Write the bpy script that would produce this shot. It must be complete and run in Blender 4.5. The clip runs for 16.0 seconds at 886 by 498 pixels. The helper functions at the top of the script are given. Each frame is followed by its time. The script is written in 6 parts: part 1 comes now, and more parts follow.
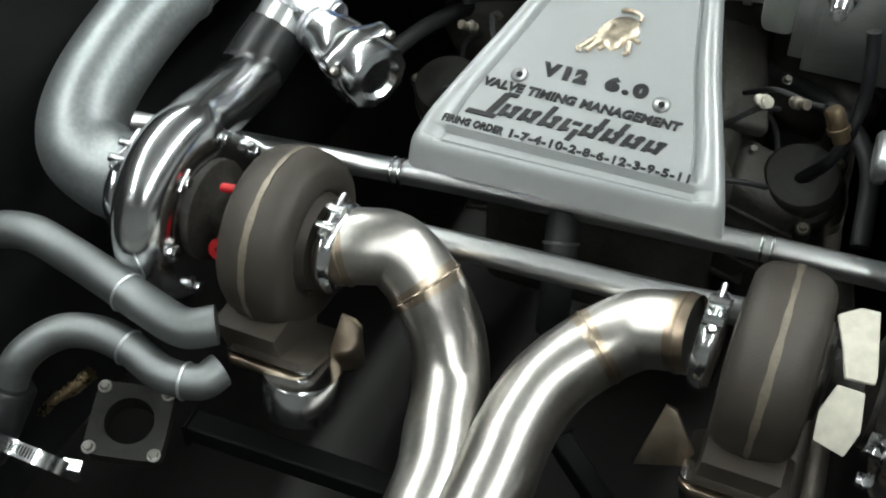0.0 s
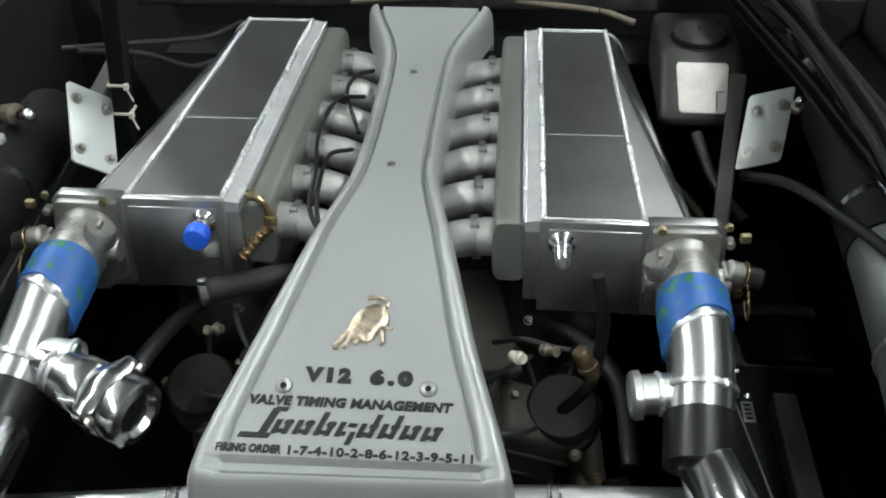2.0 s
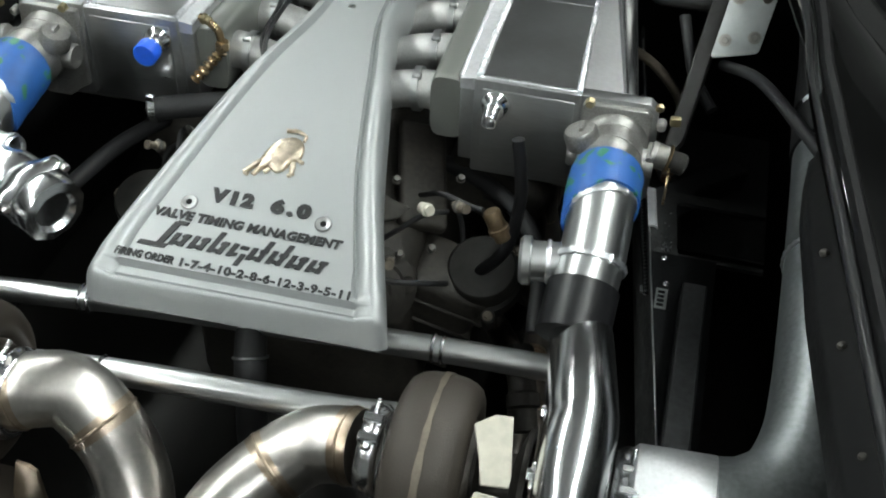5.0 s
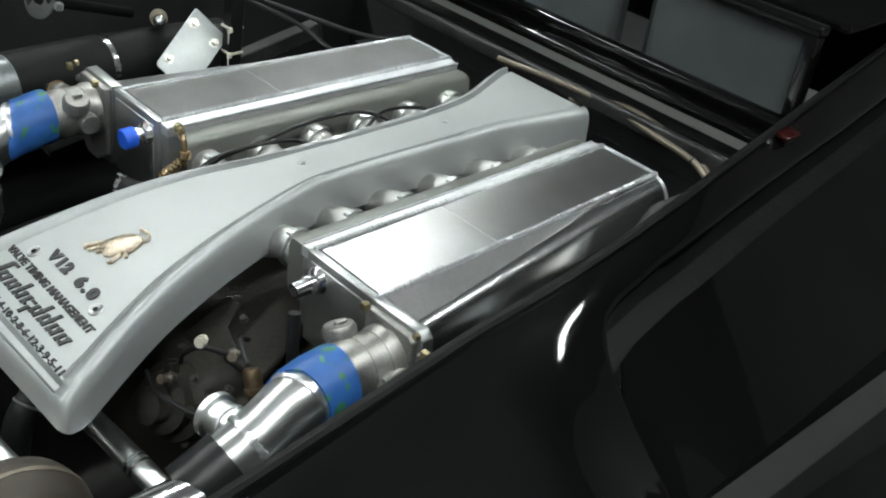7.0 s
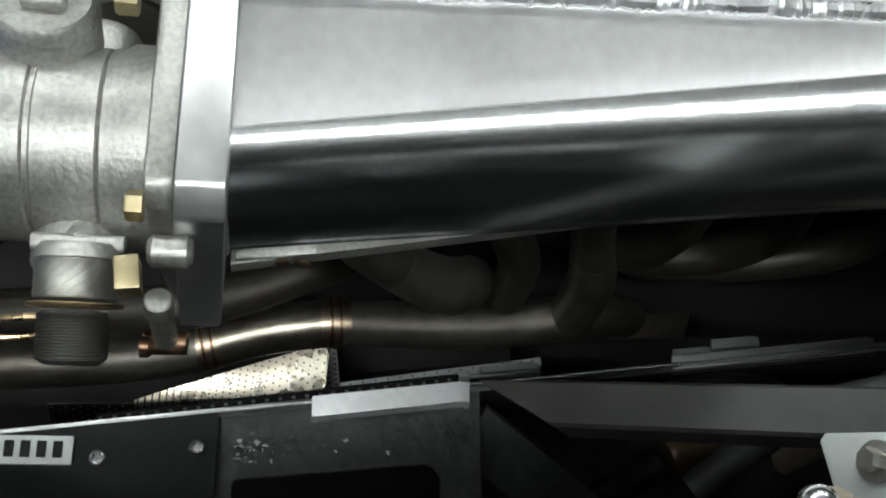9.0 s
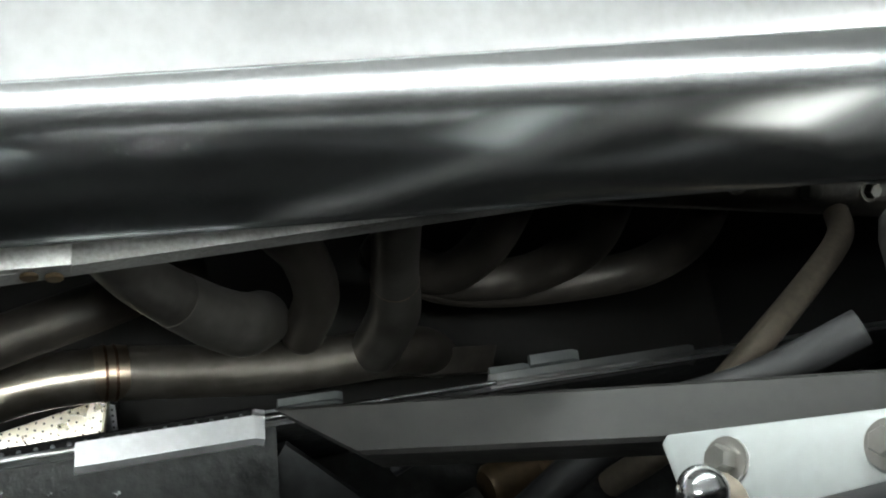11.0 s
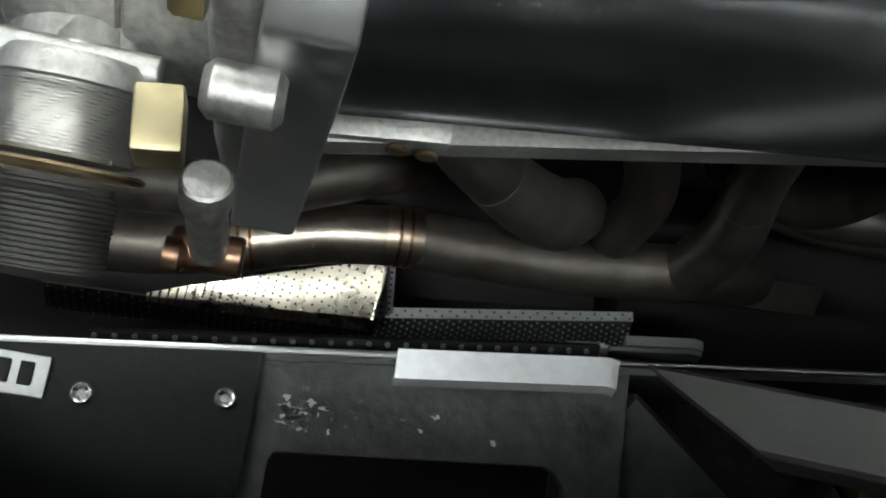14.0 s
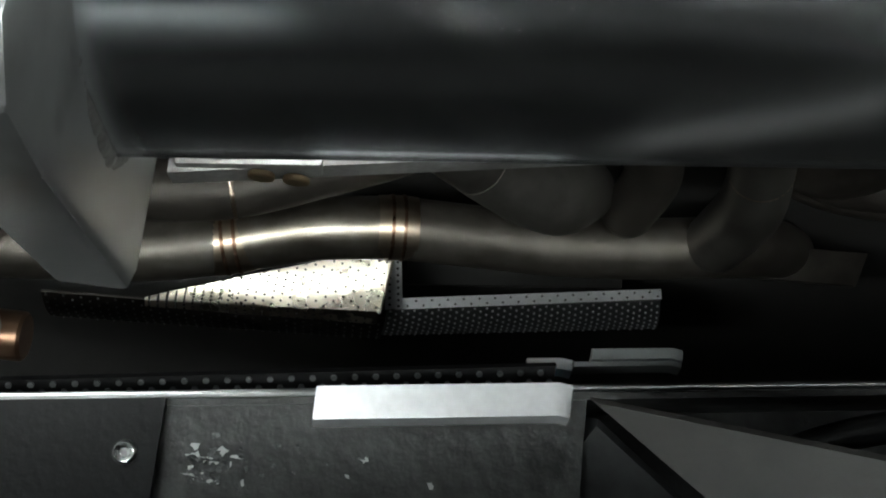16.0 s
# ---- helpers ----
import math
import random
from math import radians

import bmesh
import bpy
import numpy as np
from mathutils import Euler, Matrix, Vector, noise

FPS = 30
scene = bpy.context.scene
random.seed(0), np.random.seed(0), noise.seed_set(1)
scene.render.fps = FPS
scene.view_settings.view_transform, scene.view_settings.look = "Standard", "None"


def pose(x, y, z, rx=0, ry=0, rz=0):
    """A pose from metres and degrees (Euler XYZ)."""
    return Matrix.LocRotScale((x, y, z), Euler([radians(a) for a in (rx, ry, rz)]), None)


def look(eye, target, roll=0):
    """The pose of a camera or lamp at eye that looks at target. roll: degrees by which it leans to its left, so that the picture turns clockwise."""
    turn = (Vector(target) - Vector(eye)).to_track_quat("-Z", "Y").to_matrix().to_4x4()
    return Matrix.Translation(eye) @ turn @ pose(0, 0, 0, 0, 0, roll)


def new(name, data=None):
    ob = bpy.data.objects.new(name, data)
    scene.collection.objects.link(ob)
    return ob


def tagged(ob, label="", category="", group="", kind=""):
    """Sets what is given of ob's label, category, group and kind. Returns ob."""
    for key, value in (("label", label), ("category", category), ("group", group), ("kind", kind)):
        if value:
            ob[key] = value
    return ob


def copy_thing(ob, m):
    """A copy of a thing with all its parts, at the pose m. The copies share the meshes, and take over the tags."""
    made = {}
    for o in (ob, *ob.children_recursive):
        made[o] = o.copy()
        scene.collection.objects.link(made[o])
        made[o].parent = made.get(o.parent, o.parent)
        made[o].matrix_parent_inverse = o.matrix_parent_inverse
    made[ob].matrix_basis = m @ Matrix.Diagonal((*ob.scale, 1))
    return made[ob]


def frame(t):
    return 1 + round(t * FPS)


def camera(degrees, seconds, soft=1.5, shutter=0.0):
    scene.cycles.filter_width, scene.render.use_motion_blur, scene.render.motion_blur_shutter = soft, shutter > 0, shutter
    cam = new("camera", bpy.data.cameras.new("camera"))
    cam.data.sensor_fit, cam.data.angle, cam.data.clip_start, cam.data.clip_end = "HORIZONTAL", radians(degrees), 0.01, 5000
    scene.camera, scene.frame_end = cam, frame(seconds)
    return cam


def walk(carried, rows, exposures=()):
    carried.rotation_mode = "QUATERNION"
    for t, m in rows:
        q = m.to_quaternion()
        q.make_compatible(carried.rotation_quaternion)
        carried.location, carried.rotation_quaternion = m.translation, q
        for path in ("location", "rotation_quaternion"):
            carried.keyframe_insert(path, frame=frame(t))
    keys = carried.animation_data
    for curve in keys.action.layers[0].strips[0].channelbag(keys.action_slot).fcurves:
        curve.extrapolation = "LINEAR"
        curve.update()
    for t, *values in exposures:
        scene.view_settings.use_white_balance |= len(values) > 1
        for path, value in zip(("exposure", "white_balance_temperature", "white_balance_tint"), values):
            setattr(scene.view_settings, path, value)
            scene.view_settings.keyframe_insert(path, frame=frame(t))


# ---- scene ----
cam = camera(44.5, 16.0, 2.0)
PATH = [
    (0, (0.277, -0.99, 1.644), (-0.32, 0.36, 0.295), -0.1),
    (0.5, (0.3, -0.953, 1.682), (-0.37, 0.455, 0.429), -0.3),
    (1, (0.321, -0.924, 1.716), (-0.207, 0.634, 0.577), -0.4),
    (1.5, (0.277, -0.899, 1.766), (0.0, 0.74, 0.653), 0.4),
    (2, (0.199, -0.897, 1.789), (0.046, 0.741, 0.651), -0.9),
    (2.5, (0.189, -0.921, 1.764), (0.188, 0.702, 0.595), -0.7),
    (3, (0.201, -0.931, 1.745), (0.263, 0.61, 0.472), 0.3),
    (3.2, (0.189, -0.935, 1.741), (0.264, 0.57, 0.427), 0.7),
    (5.3, (0.492, -0.888, 1.77), (0.131, 0.579, 0.459), 2.4),
    (5.5, (0.514, -0.936, 1.773), (0.196, 0.551, 0.473), 3.9),
    (6, (0.745, -0.972, 1.796), (0.257, 0.571, 0.622), 4.0),
    (6.5, (1.107, -0.856, 1.842), (0.188, 0.544, 0.749), 4.2),
    (7, (1.196, -0.472, 1.794), (0.026, 0.768, 0.749), 8.1),
    (7.5, (1.09, -0.141, 1.799), (-0.084, 1.013, 0.664), 16.1),
    (8, (0.905, 0.198, 1.653), (-0.335, 0.754, 0.186), 12.0),
    (8.5, (0.721, 0.335, 1.522), (-0.238, 0.599, -0.213), 11.2),
    (9, (0.604, 0.337, 1.389), (-0.072, 0.639, -0.469), 25.4),
    (9.5, (0.585, 0.35, 1.322), (-0.046, 0.777, -0.527), 32.6),
    (9.7, (0.591, 0.353, 1.32), (-0.049, 0.872, -0.502), 37.5),
    (11.8, (0.607, 0.353, 1.29), (-0.165, 1.028, -0.427), 38.2),
    (12, (0.593, 0.344, 1.278), (-0.158, 0.969, -0.468), 39.4),
    (12.5, (0.571, 0.324, 1.249), (-0.124, 0.819, -0.56), 39.7),
    (13, (0.561, 0.309, 1.218), (-0.08, 0.732, -0.629), 40.5),
    (13.5, (0.554, 0.296, 1.201), (-0.033, 0.666, -0.675), 40.7),
    (14, (0.546, 0.311, 1.196), (0.021, 0.589, -0.713), 37.5),
    (14.5, (0.523, 0.355, 1.182), (0.127, 0.516, -0.771), 32.0),
    (15, (0.512, 0.371, 1.16), (0.202, 0.449, -0.814), 21.6),
    (15.5, (0.501, 0.386, 1.161), (0.052, 0.534, -0.782), 24.6),
    (16, (0.504, 0.372, 1.16), (0.073, 0.514, -0.787), 25.0),
]
walk(cam, [(t, look(eye, target, roll)) for t, eye, target, roll in PATH],
     [(0, 0.45), (1.0, 0.15), (2.0, 0.15), (3.0, 0.22), (5.5, 0.32), (6.5, 0.28), (7.0, 0.12), (7.5, -0.15), (8, -0.95), (8.5, -0.4), (9, 0.55), (9.5, 1.3), (12.5, 1.35), (13.5, 1.15), (14, 0.9), (15, 0.85), (16, 0.9)])

# ---- world and light: a closed garage with twin-tube ceiling fixtures ----
world = bpy.data.worlds.new("world")
scene.world = world
world.use_nodes = True
world.node_tree.nodes["Background"].inputs[0].default_value = (0.6, 0.66, 0.7, 1)
world.node_tree.nodes["Background"].inputs[1].default_value = 0.02
TUBE_POWER = 68.0
TUBE_ROWS = [(1.04, -2.2), (1.04, -0.9), (1.04, 0.38), (1.04, 1.62), (-1.5, -2.2), (-1.5, -0.9), (-1.5, 0.38), (-1.5, 1.66)]
CEILING, LAMP_Z = 3.2, 2.72


# ---- materials ----
def mat(name, base, rough=0.5, metal=0.0, grain=60.0, var=0.12, bump=0.0, blotch=6.0, rvar=0.1, stretch=None, coat=0.0, dark=None, spec=0.5):
    """A surface with two scales of variation: blotches and grain, in colour, gloss and relief."""
    m = bpy.data.materials.new(name)
    m.use_nodes = True
    t = m.node_tree
    b = t.nodes["Principled BSDF"]
    tc = t.nodes.new("ShaderNodeTexCoord")
    mp = t.nodes.new("ShaderNodeMapping")
    t.links.new(tc.outputs["Object"], mp.inputs[0])
    if stretch:
        mp.inputs["Scale"].default_value = stretch
    n1 = t.nodes.new("ShaderNodeTexNoise")
    n1.inputs["Scale"].default_value, n1.inputs["Detail"].default_value = blotch, 4
    n2 = t.nodes.new("ShaderNodeTexNoise")
    n2.inputs["Scale"].default_value, n2.inputs["Detail"].default_value = grain, 6
    t.links.new(tc.outputs["Object"], n1.inputs[0])
    t.links.new(mp.outputs[0], n2.inputs[0])
    mixn = t.nodes.new("ShaderNodeMath")
    mixn.operation = "MULTIPLY_ADD"
    mixn.inputs[1].default_value = 0.5
    half = t.nodes.new("ShaderNodeMath")
    half.operation = "MULTIPLY"
    half.inputs[1].default_value = 0.5
    t.links.new(n2.outputs[0], half.inputs[0])
    t.links.new(n1.outputs[0], mixn.inputs[0])
    t.links.new(half.outputs[0], mixn.inputs[2])
    ramp = t.nodes.new("ShaderNodeValToRGB")
    lo = dark or [c * (1 - var * 1.6) for c in base]
    hi = [min(1, c * (1 + var)) for c in base]
    ramp.color_ramp.elements[0].position, ramp.color_ramp.elements[0].color = 0.32, (*lo, 1)
    ramp.color_ramp.elements[1].position, ramp.color_ramp.elements[1].color = 0.68, (*hi, 1)
    t.links.new(mixn.outputs[0], ramp.inputs[0])
    t.links.new(ramp.outputs[0], b.inputs["Base Color"])
    rr = t.nodes.new("ShaderNodeMapRange")
    rr.inputs[1].default_value, rr.inputs[2].default_value = 0.3, 0.7
    rr.inputs[3].default_value, rr.inputs[4].default_value = max(0.02, rough - rvar), min(1, rough + rvar)
    t.links.new(mixn.outputs[0], rr.inputs[0])
    t.links.new(rr.outputs[0], b.inputs["Roughness"])
    b.inputs["Metallic"].default_value = metal
    b.inputs["Specular IOR Level"].default_value = spec
    b.inputs["Coat Weight"].default_value = coat
    b.inputs["Coat Roughness"].default_value = 0.04
    if bump:
        bp = t.nodes.new("ShaderNodeBump")
        bp.inputs["Strength"].default_value, bp.inputs["Distance"].default_value = bump, 0.001
        t.links.new(n2.outputs[0], bp.inputs["Height"])
        t.links.new(bp.outputs[0], b.inputs["Normal"])
    return m


def emit(name, colour, power):
    m = bpy.data.materials.new(name)
    m.use_nodes = True
    b = m.node_tree.nodes["Principled BSDF"]
    b.inputs["Base Color"].default_value = (0.8, 0.8, 0.8, 1)
    b.inputs["Emission Color"].default_value = (*colour, 1)
    b.inputs["Emission Strength"].default_value = power
    return m


M_COVER = mat("silver_paint", (0.395, 0.41, 0.412), 0.43, 0.38, 900, 0.05, 0.06, 5, 0.05, coat=0.18)
M_LETTER = mat("letter_black", (0.012, 0.012, 0.013), 0.45, 0.0, 300, 0.2)
M_GOLD = mat("gold_relief", (0.64, 0.56, 0.45), 0.36, 1.0, 160, 0.25, 1.2, 60, 0.1, dark=(0.40, 0.33, 0.24))
M_ALU = mat("brushed_aluminium", (0.58, 0.59, 0.595), 0.315, 1.0, 300, 0.10, 0.0, 9, 0.03, stretch=(0.25, 5, 5), dark=(0.46, 0.46, 0.455))
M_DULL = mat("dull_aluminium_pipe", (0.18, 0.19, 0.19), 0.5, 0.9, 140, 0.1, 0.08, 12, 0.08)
M_ALUX = mat("sheet_aluminium", (0.56, 0.57, 0.57), 0.34, 1.0, 70, 0.10, 0.04, 7, 0.1, stretch=(0.5, 6, 6))
M_TANK = mat("polished_aluminium_tank", (0.80, 0.815, 0.83), 0.235, 1.0, 60, 0.03, 0.0, 7, 0.012)
M_STRIP = mat("brushed_bright_strip", (0.88, 0.89, 0.91), 0.55, 1.0, 200, 0.08, 0.05, 20, 0.06)
M_TUBE = mat("boost_tube_aluminium", (0.70, 0.71, 0.71), 0.31, 1.0, 40, 0.03, 0.0, 9, 0.03)
M_SATIN = mat("satin_aluminium", (0.52, 0.53, 0.53), 0.36, 1.0, 150, 0.08, 0.05, 10, 0.08)
M_WELD = mat("weld_bead", (0.74, 0.75, 0.77), 0.40, 1.0, 260, 0.15, 0.5, 40, 0.12)
M_CAST = mat("cast_aluminium", (0.38, 0.375, 0.36), 0.45, 0.9, 400, 0.2, 0.4, 22, 0.12, dark=(0.20, 0.195, 0.185))
M_PLENUM = mat("grey_plenum_paint", (0.20, 0.205, 0.19), 0.42, 0.5, 700, 0.08, 0.1, 8, 0.06)
M_CHROME = mat("chrome", (0.86, 0.87, 0.88), 0.18, 1.0, 60, 0.04, 0.01, 10, 0.02)
M_STEEL = mat("stainless_pipe", (0.50, 0.48, 0.45), 0.33, 1.0, 140, 0.10, 0.03, 9, 0.06)
M_TINT = mat("heat_tinted_steel", (0.43, 0.36, 0.28), 0.32, 1.0, 60, 0.15, 0.04, 14, 0.05, dark=(0.34, 0.26, 0.19))
M_IRON = mat("cast_iron", (0.043, 0.035, 0.028), 0.52, 0.25, 500, 0.12, 0.35, 14, 0.08)
M_SEAM = mat("ground_seam", (0.20, 0.17, 0.135), 0.50, 0.6, 200, 0.2, 0.3, 40, 0.1)
M_RUBBER = mat("black_rubber", (0.009, 0.009, 0.010), 0.38, 0.0, 200, 0.2, 0.1, 12, 0.1, spec=0.4)
M_HOSE = mat("dull_rubber_hose", (0.016, 0.016, 0.017), 0.6, 0.0, 200, 0.2, 0.15, 12, 0.1, spec=0.35)
M_AIRHOSE = mat("matt_air_hose", (0.008, 0.008, 0.0085), 0.6, 0.0, 200, 0.2, 0.15, 12, 0.1, spec=0.2)
M_BLUE = mat("blue_silicone", (0.020, 0.100, 0.34), 0.5, 0.0, 60, 0.1, 0.1, 30, 0.1)


def green_blotches(m):
    """Soft green spots over the blue."""
    t = m.node_tree
    b = t.nodes["Principled BSDF"]
    src = b.inputs["Base Color"].links[0].from_socket
    tc = t.nodes.new("ShaderNodeTexCoord")
    n = t.nodes.new("ShaderNodeTexNoise")
    n.inputs["Scale"].default_value, n.inputs["Detail"].default_value = 48, 1
    r = t.nodes.new("ShaderNodeMapRange")
    r.inputs[1].default_value, r.inputs[2].default_value = 0.60, 0.66
    mx = t.nodes.new("ShaderNodeMix")
    mx.data_type = "RGBA"
    mx.inputs[7].default_value = (0.03, 0.15, 0.08, 1)
    t.links.new(tc.outputs["Object"], n.inputs[0])
    t.links.new(n.outputs[0], r.inputs[0])
    t.links.new(r.outputs[0], mx.inputs[0])
    t.links.new(src, mx.inputs[6])
    t.links.new(mx.outputs[2], b.inputs["Base Color"])


green_blotches(M_BLUE)
M_BLUECAP = mat("blue_plastic", (0.02, 0.12, 0.75), 0.35, 0.0, 100, 0.1)
M_BRASS = mat("brass", (0.46, 0.34, 0.20), 0.28, 1.0, 150, 0.2, 0.1, 20, 0.1)
M_ZINC = mat("yellow_zinc", (0.33, 0.28, 0.17), 0.42, 1.0, 150, 0.15, 0.05, 20, 0.1)
M_RED = mat("red_plug", (0.45, 0.01, 0.015), 0.4)
M_CARD = mat("cream_gasket_card", (0.50, 0.475, 0.40), 0.7, 0.0, 80, 0.15, 0.2, 12)
M_PLATE = mat("pale_plate", (0.55, 0.58, 0.58), 0.45, 0.3, 150, 0.06, 0.05, 9)
M_BAY = mat("engine_bay_black", (0.013, 0.013, 0.0132), 0.85, 0.0, 150, 0.4, 0.3, 10, 0.15, spec=0.25)
M_GRIME = mat("grimy_casting", (0.036, 0.032, 0.027), 0.62, 0.2, 120, 0.5, 0.8, 12, 0.15)
M_SHEET = mat("black_sheet", (0.0062, 0.0065, 0.0072), 0.55, 0.0, 220, 0.5, 0.4, 14, 0.12, spec=0.16)
M_FRAME = mat("frame_paint", (0.028, 0.029, 0.029), 0.5, 0.0, 160, 0.6, 0.8, 30, 0.2, spec=0.4)
M_STRUT = mat("black_strut_paint", (0.026, 0.027, 0.028), 0.5, 0.0, 120, 0.5, 0.3, 14, 0.12, spec=0.35)
M_RAIL = mat("black_body_rail", (0.004, 0.004, 0.0043), 0.55, 0.0, 120, 0.4, 0.2, 9, 0.12, spec=0.14)
M_GLOSS = mat("gloss_black_paint", (0.0035, 0.0035, 0.0035), 0.05, 0.0, 30, 0.2, 0.0, 3, 0.015, spec=0.45)
M_GLASS = mat("dark_window", (0.45, 0.48, 0.50), 0.02, 0.0, 30, 0.05, 0.0, 3, 0.01)
M_GLASS.node_tree.nodes["Principled BSDF"].inputs["Transmission Weight"].default_value = 1.0
M_GLASS.node_tree.nodes["Principled BSDF"].inputs["IOR"].default_value = 1.02
M_BOLT = mat("dull_bolt", (0.10, 0.095, 0.085), 0.5, 0.6, 200, 0.3, 0.2, 30, 0.1)
M_PAN = mat("dusty_undertray", (0.016, 0.0155, 0.0145), 0.7, 0.0, 90, 0.35, 0.3, 9, 0.15, spec=0.25, dark=(0.010, 0.0095, 0.009))
M_FACET = mat("satin_tank_facet", (0.60, 0.60, 0.61), 0.37, 1.0, 160, 0.07, 0.0, 9, 0.05)
M_TURNED = mat("fine_turned_steel", (0.20, 0.195, 0.18), 0.42, 0.85, 300, 0.15, 0.1, 30, 0.1)
M_DUCT = mat("satin_duct", (0.235, 0.25, 0.255), 0.42, 0.8, 160, 0.2, 0.06, 7, 0.1)
M_INLET = mat("brushed_inlet_tube", (0.62, 0.63, 0.64), 0.42, 0.9, 200, 0.12, 0.05, 14, 0.08)
M_RUNNER = mat("cast_runner_aluminium", (0.50, 0.50, 0.49), 0.5, 0.85, 300, 0.12, 0.2, 18, 0.1)
M_CAPBLACK = mat("dusty_black_plastic", (0.020, 0.019, 0.017), 0.62, 0.0, 90, 0.4, 0.5, 16, 0.12, spec=0.3)
M_CABIN = mat("cabin_trim", (0.20, 0.21, 0.20), 0.7, 0.0, 200, 0.15, 0.2, 6)
M_HEADER = mat("dull_header_steel", (0.14, 0.132, 0.12), 0.44, 0.85, 60, 0.25, 0.06, 12, 0.08, dark=(0.085, 0.077, 0.068))
# Dark steel: some soot, plus the shade under the tank put into the colour.
M_DARKSTEEL = mat("shaded_dark_steel", (0.048, 0.042, 0.036), 0.5, 0.65, 70, 0.35, 0.08, 12, 0.1)
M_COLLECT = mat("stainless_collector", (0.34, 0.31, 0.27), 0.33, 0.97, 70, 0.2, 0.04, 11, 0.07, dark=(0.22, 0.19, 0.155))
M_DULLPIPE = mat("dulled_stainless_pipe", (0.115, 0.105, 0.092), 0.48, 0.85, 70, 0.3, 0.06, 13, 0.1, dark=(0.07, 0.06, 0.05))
M_ELBOW = mat("pale_stainless_elbow", (0.20, 0.19, 0.175), 0.38, 0.85, 60, 0.22, 0.05, 12, 0.08, dark=(0.14, 0.13, 0.115))
M_COPPER = mat("copper", (0.22, 0.13, 0.085), 0.36, 1.0, 150, 0.2, 0.1, 20, 0.1)
M_WORN = mat("worn_glossy_paint", (0.06, 0.062, 0.064), 0.28, 0.1, 260, 0.6, 1.5, 60, 0.2)
M_BRONZE = mat("old_bronze", (0.10, 0.07, 0.04), 0.45, 0.7, 200, 0.3, 0.2, 30, 0.1)
M_RESERVOIR = mat("grey_painted_tank", (0.018, 0.017, 0.016), 0.5, 0.1, 120, 0.35, 0.3, 12, 0.12)
M_LABEL = mat("white_label", (0.62, 0.60, 0.57), 0.35, 0.0, 60, 0.12, 0.02, 18, 0.1)
M_TAIL = mat("dark_red_lens", (0.018, 0.002, 0.002), 0.2, 0.0, 60, 0.2, 0.0, 12, 0.05)
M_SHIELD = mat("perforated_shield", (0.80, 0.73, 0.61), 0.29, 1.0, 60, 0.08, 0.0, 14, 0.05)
M_HOLE = mat("hole_shadow", (0.01, 0.01, 0.01), 0.9)
M_WALL = mat("garage_wall", (0.34, 0.34, 0.34), 0.8, 0.0, 40, 0.08, 0.1, 1.5)
# Unseen west wall, made dark so the left intercooler sheet reflects less.
M_DARKWALL = mat("dark_reflection_wall", (0.12, 0.12, 0.12), 0.8, 0.0, 40, 0.1, 0.1, 1.5)
# Unseen east wall, made white as a reflector for tank and wing.
M_PALEWALL = mat("white_reflector_wall", (0.72, 0.72, 0.71), 0.8, 0.0, 40, 0.06, 0.1, 1.5)
M_CEIL = mat("garage_ceiling", (0.10, 0.10, 0.10), 0.8, 0.0, 40, 0.06, 0.1, 1.5)
M_FLOOR = mat("garage_floor", (0.26, 0.26, 0.25), 0.6, 0.0, 60, 0.15, 0.2, 1.2)
M_LAMP = emit("tube_light", (0.93, 1.0, 0.97), TUBE_POWER)
M_WHITEPAINT = mat("fixture_white", (0.7, 0.7, 0.7), 0.5)
V = Vector


# ---- mesh helpers ----
def part(name, bm, material, parent=None, label="", angle=40):
    """Links a bmesh as one mesh object, under a thing or part where one is given."""
    bmesh.ops.recalc_face_normals(bm, faces=bm.faces)
    me = bpy.data.meshes.new(name)
    bm.to_mesh(me)
    bm.free()
    me.materials.append(material)
    me.polygons.foreach_set("use_smooth", [True] * len(me.polygons))
    me.set_sharp_from_angle(angle=radians(angle))
    ob = new(name, me)
    if parent:
        ob.parent = parent
    if label:
        ob["label"] = label
    return ob


def thing(name, label, category, group="", kind=""):
    return tagged(new(name), label, category, group, kind)


def curve(pts, k=8):
    """Catmull-Rom through the points."""
    p = [V(a) for a in pts]
    p = [2 * p[0] - p[1]] + p + [2 * p[-1] - p[-2]]
    out = []
    for i in range(1, len(p) - 2):
        a, b, c, d = p[i - 1:i + 3]
        for j in range(k):
            t = j / k
            out.append(0.5 * (2 * b + (c - a) * t + (2 * a - 5 * b + 4 * c - d) * t * t + (3 * b - a - 3 * c + d) * t ** 3))
    return out + [p[-2]]


def tube(bm, pts, r, n=20, k=8, cap=True, smooth=True):
    """A swept tube; r is one radius or one for each given point."""
    rs = r if isinstance(r, (list, tuple)) else [r] * len(pts)
    c = curve(pts, k) if smooth and len(pts) > 2 else [V(a) for a in pts]
    m = len(c)
    rad = [float(np.interp(i * (len(rs) - 1) / (m - 1), range(len(rs)), rs)) for i in range(m)]
    t0 = (c[1] - c[0]).normalized()
    u = t0.orthogonal().normalized()
    rings = []
    for i in range(m):
        tg = (c[min(i + 1, m - 1)] - c[max(i - 1, 0)]).normalized()
        u = (u - tg * u.dot(tg)).normalized()
        w = tg.cross(u)
        rings.append([bm.verts.new(c[i] + rad[i] * (math.cos(2 * math.pi * j / n) * u + math.sin(2 * math.pi * j / n) * w)) for j in range(n)])
    for a, b in zip(rings, rings[1:]):
        for j in range(n):
            bm.faces.new((a[j], a[(j + 1) % n], b[(j + 1) % n], b[j]))
    if cap:
        bm.faces.new(rings[0][::-1])
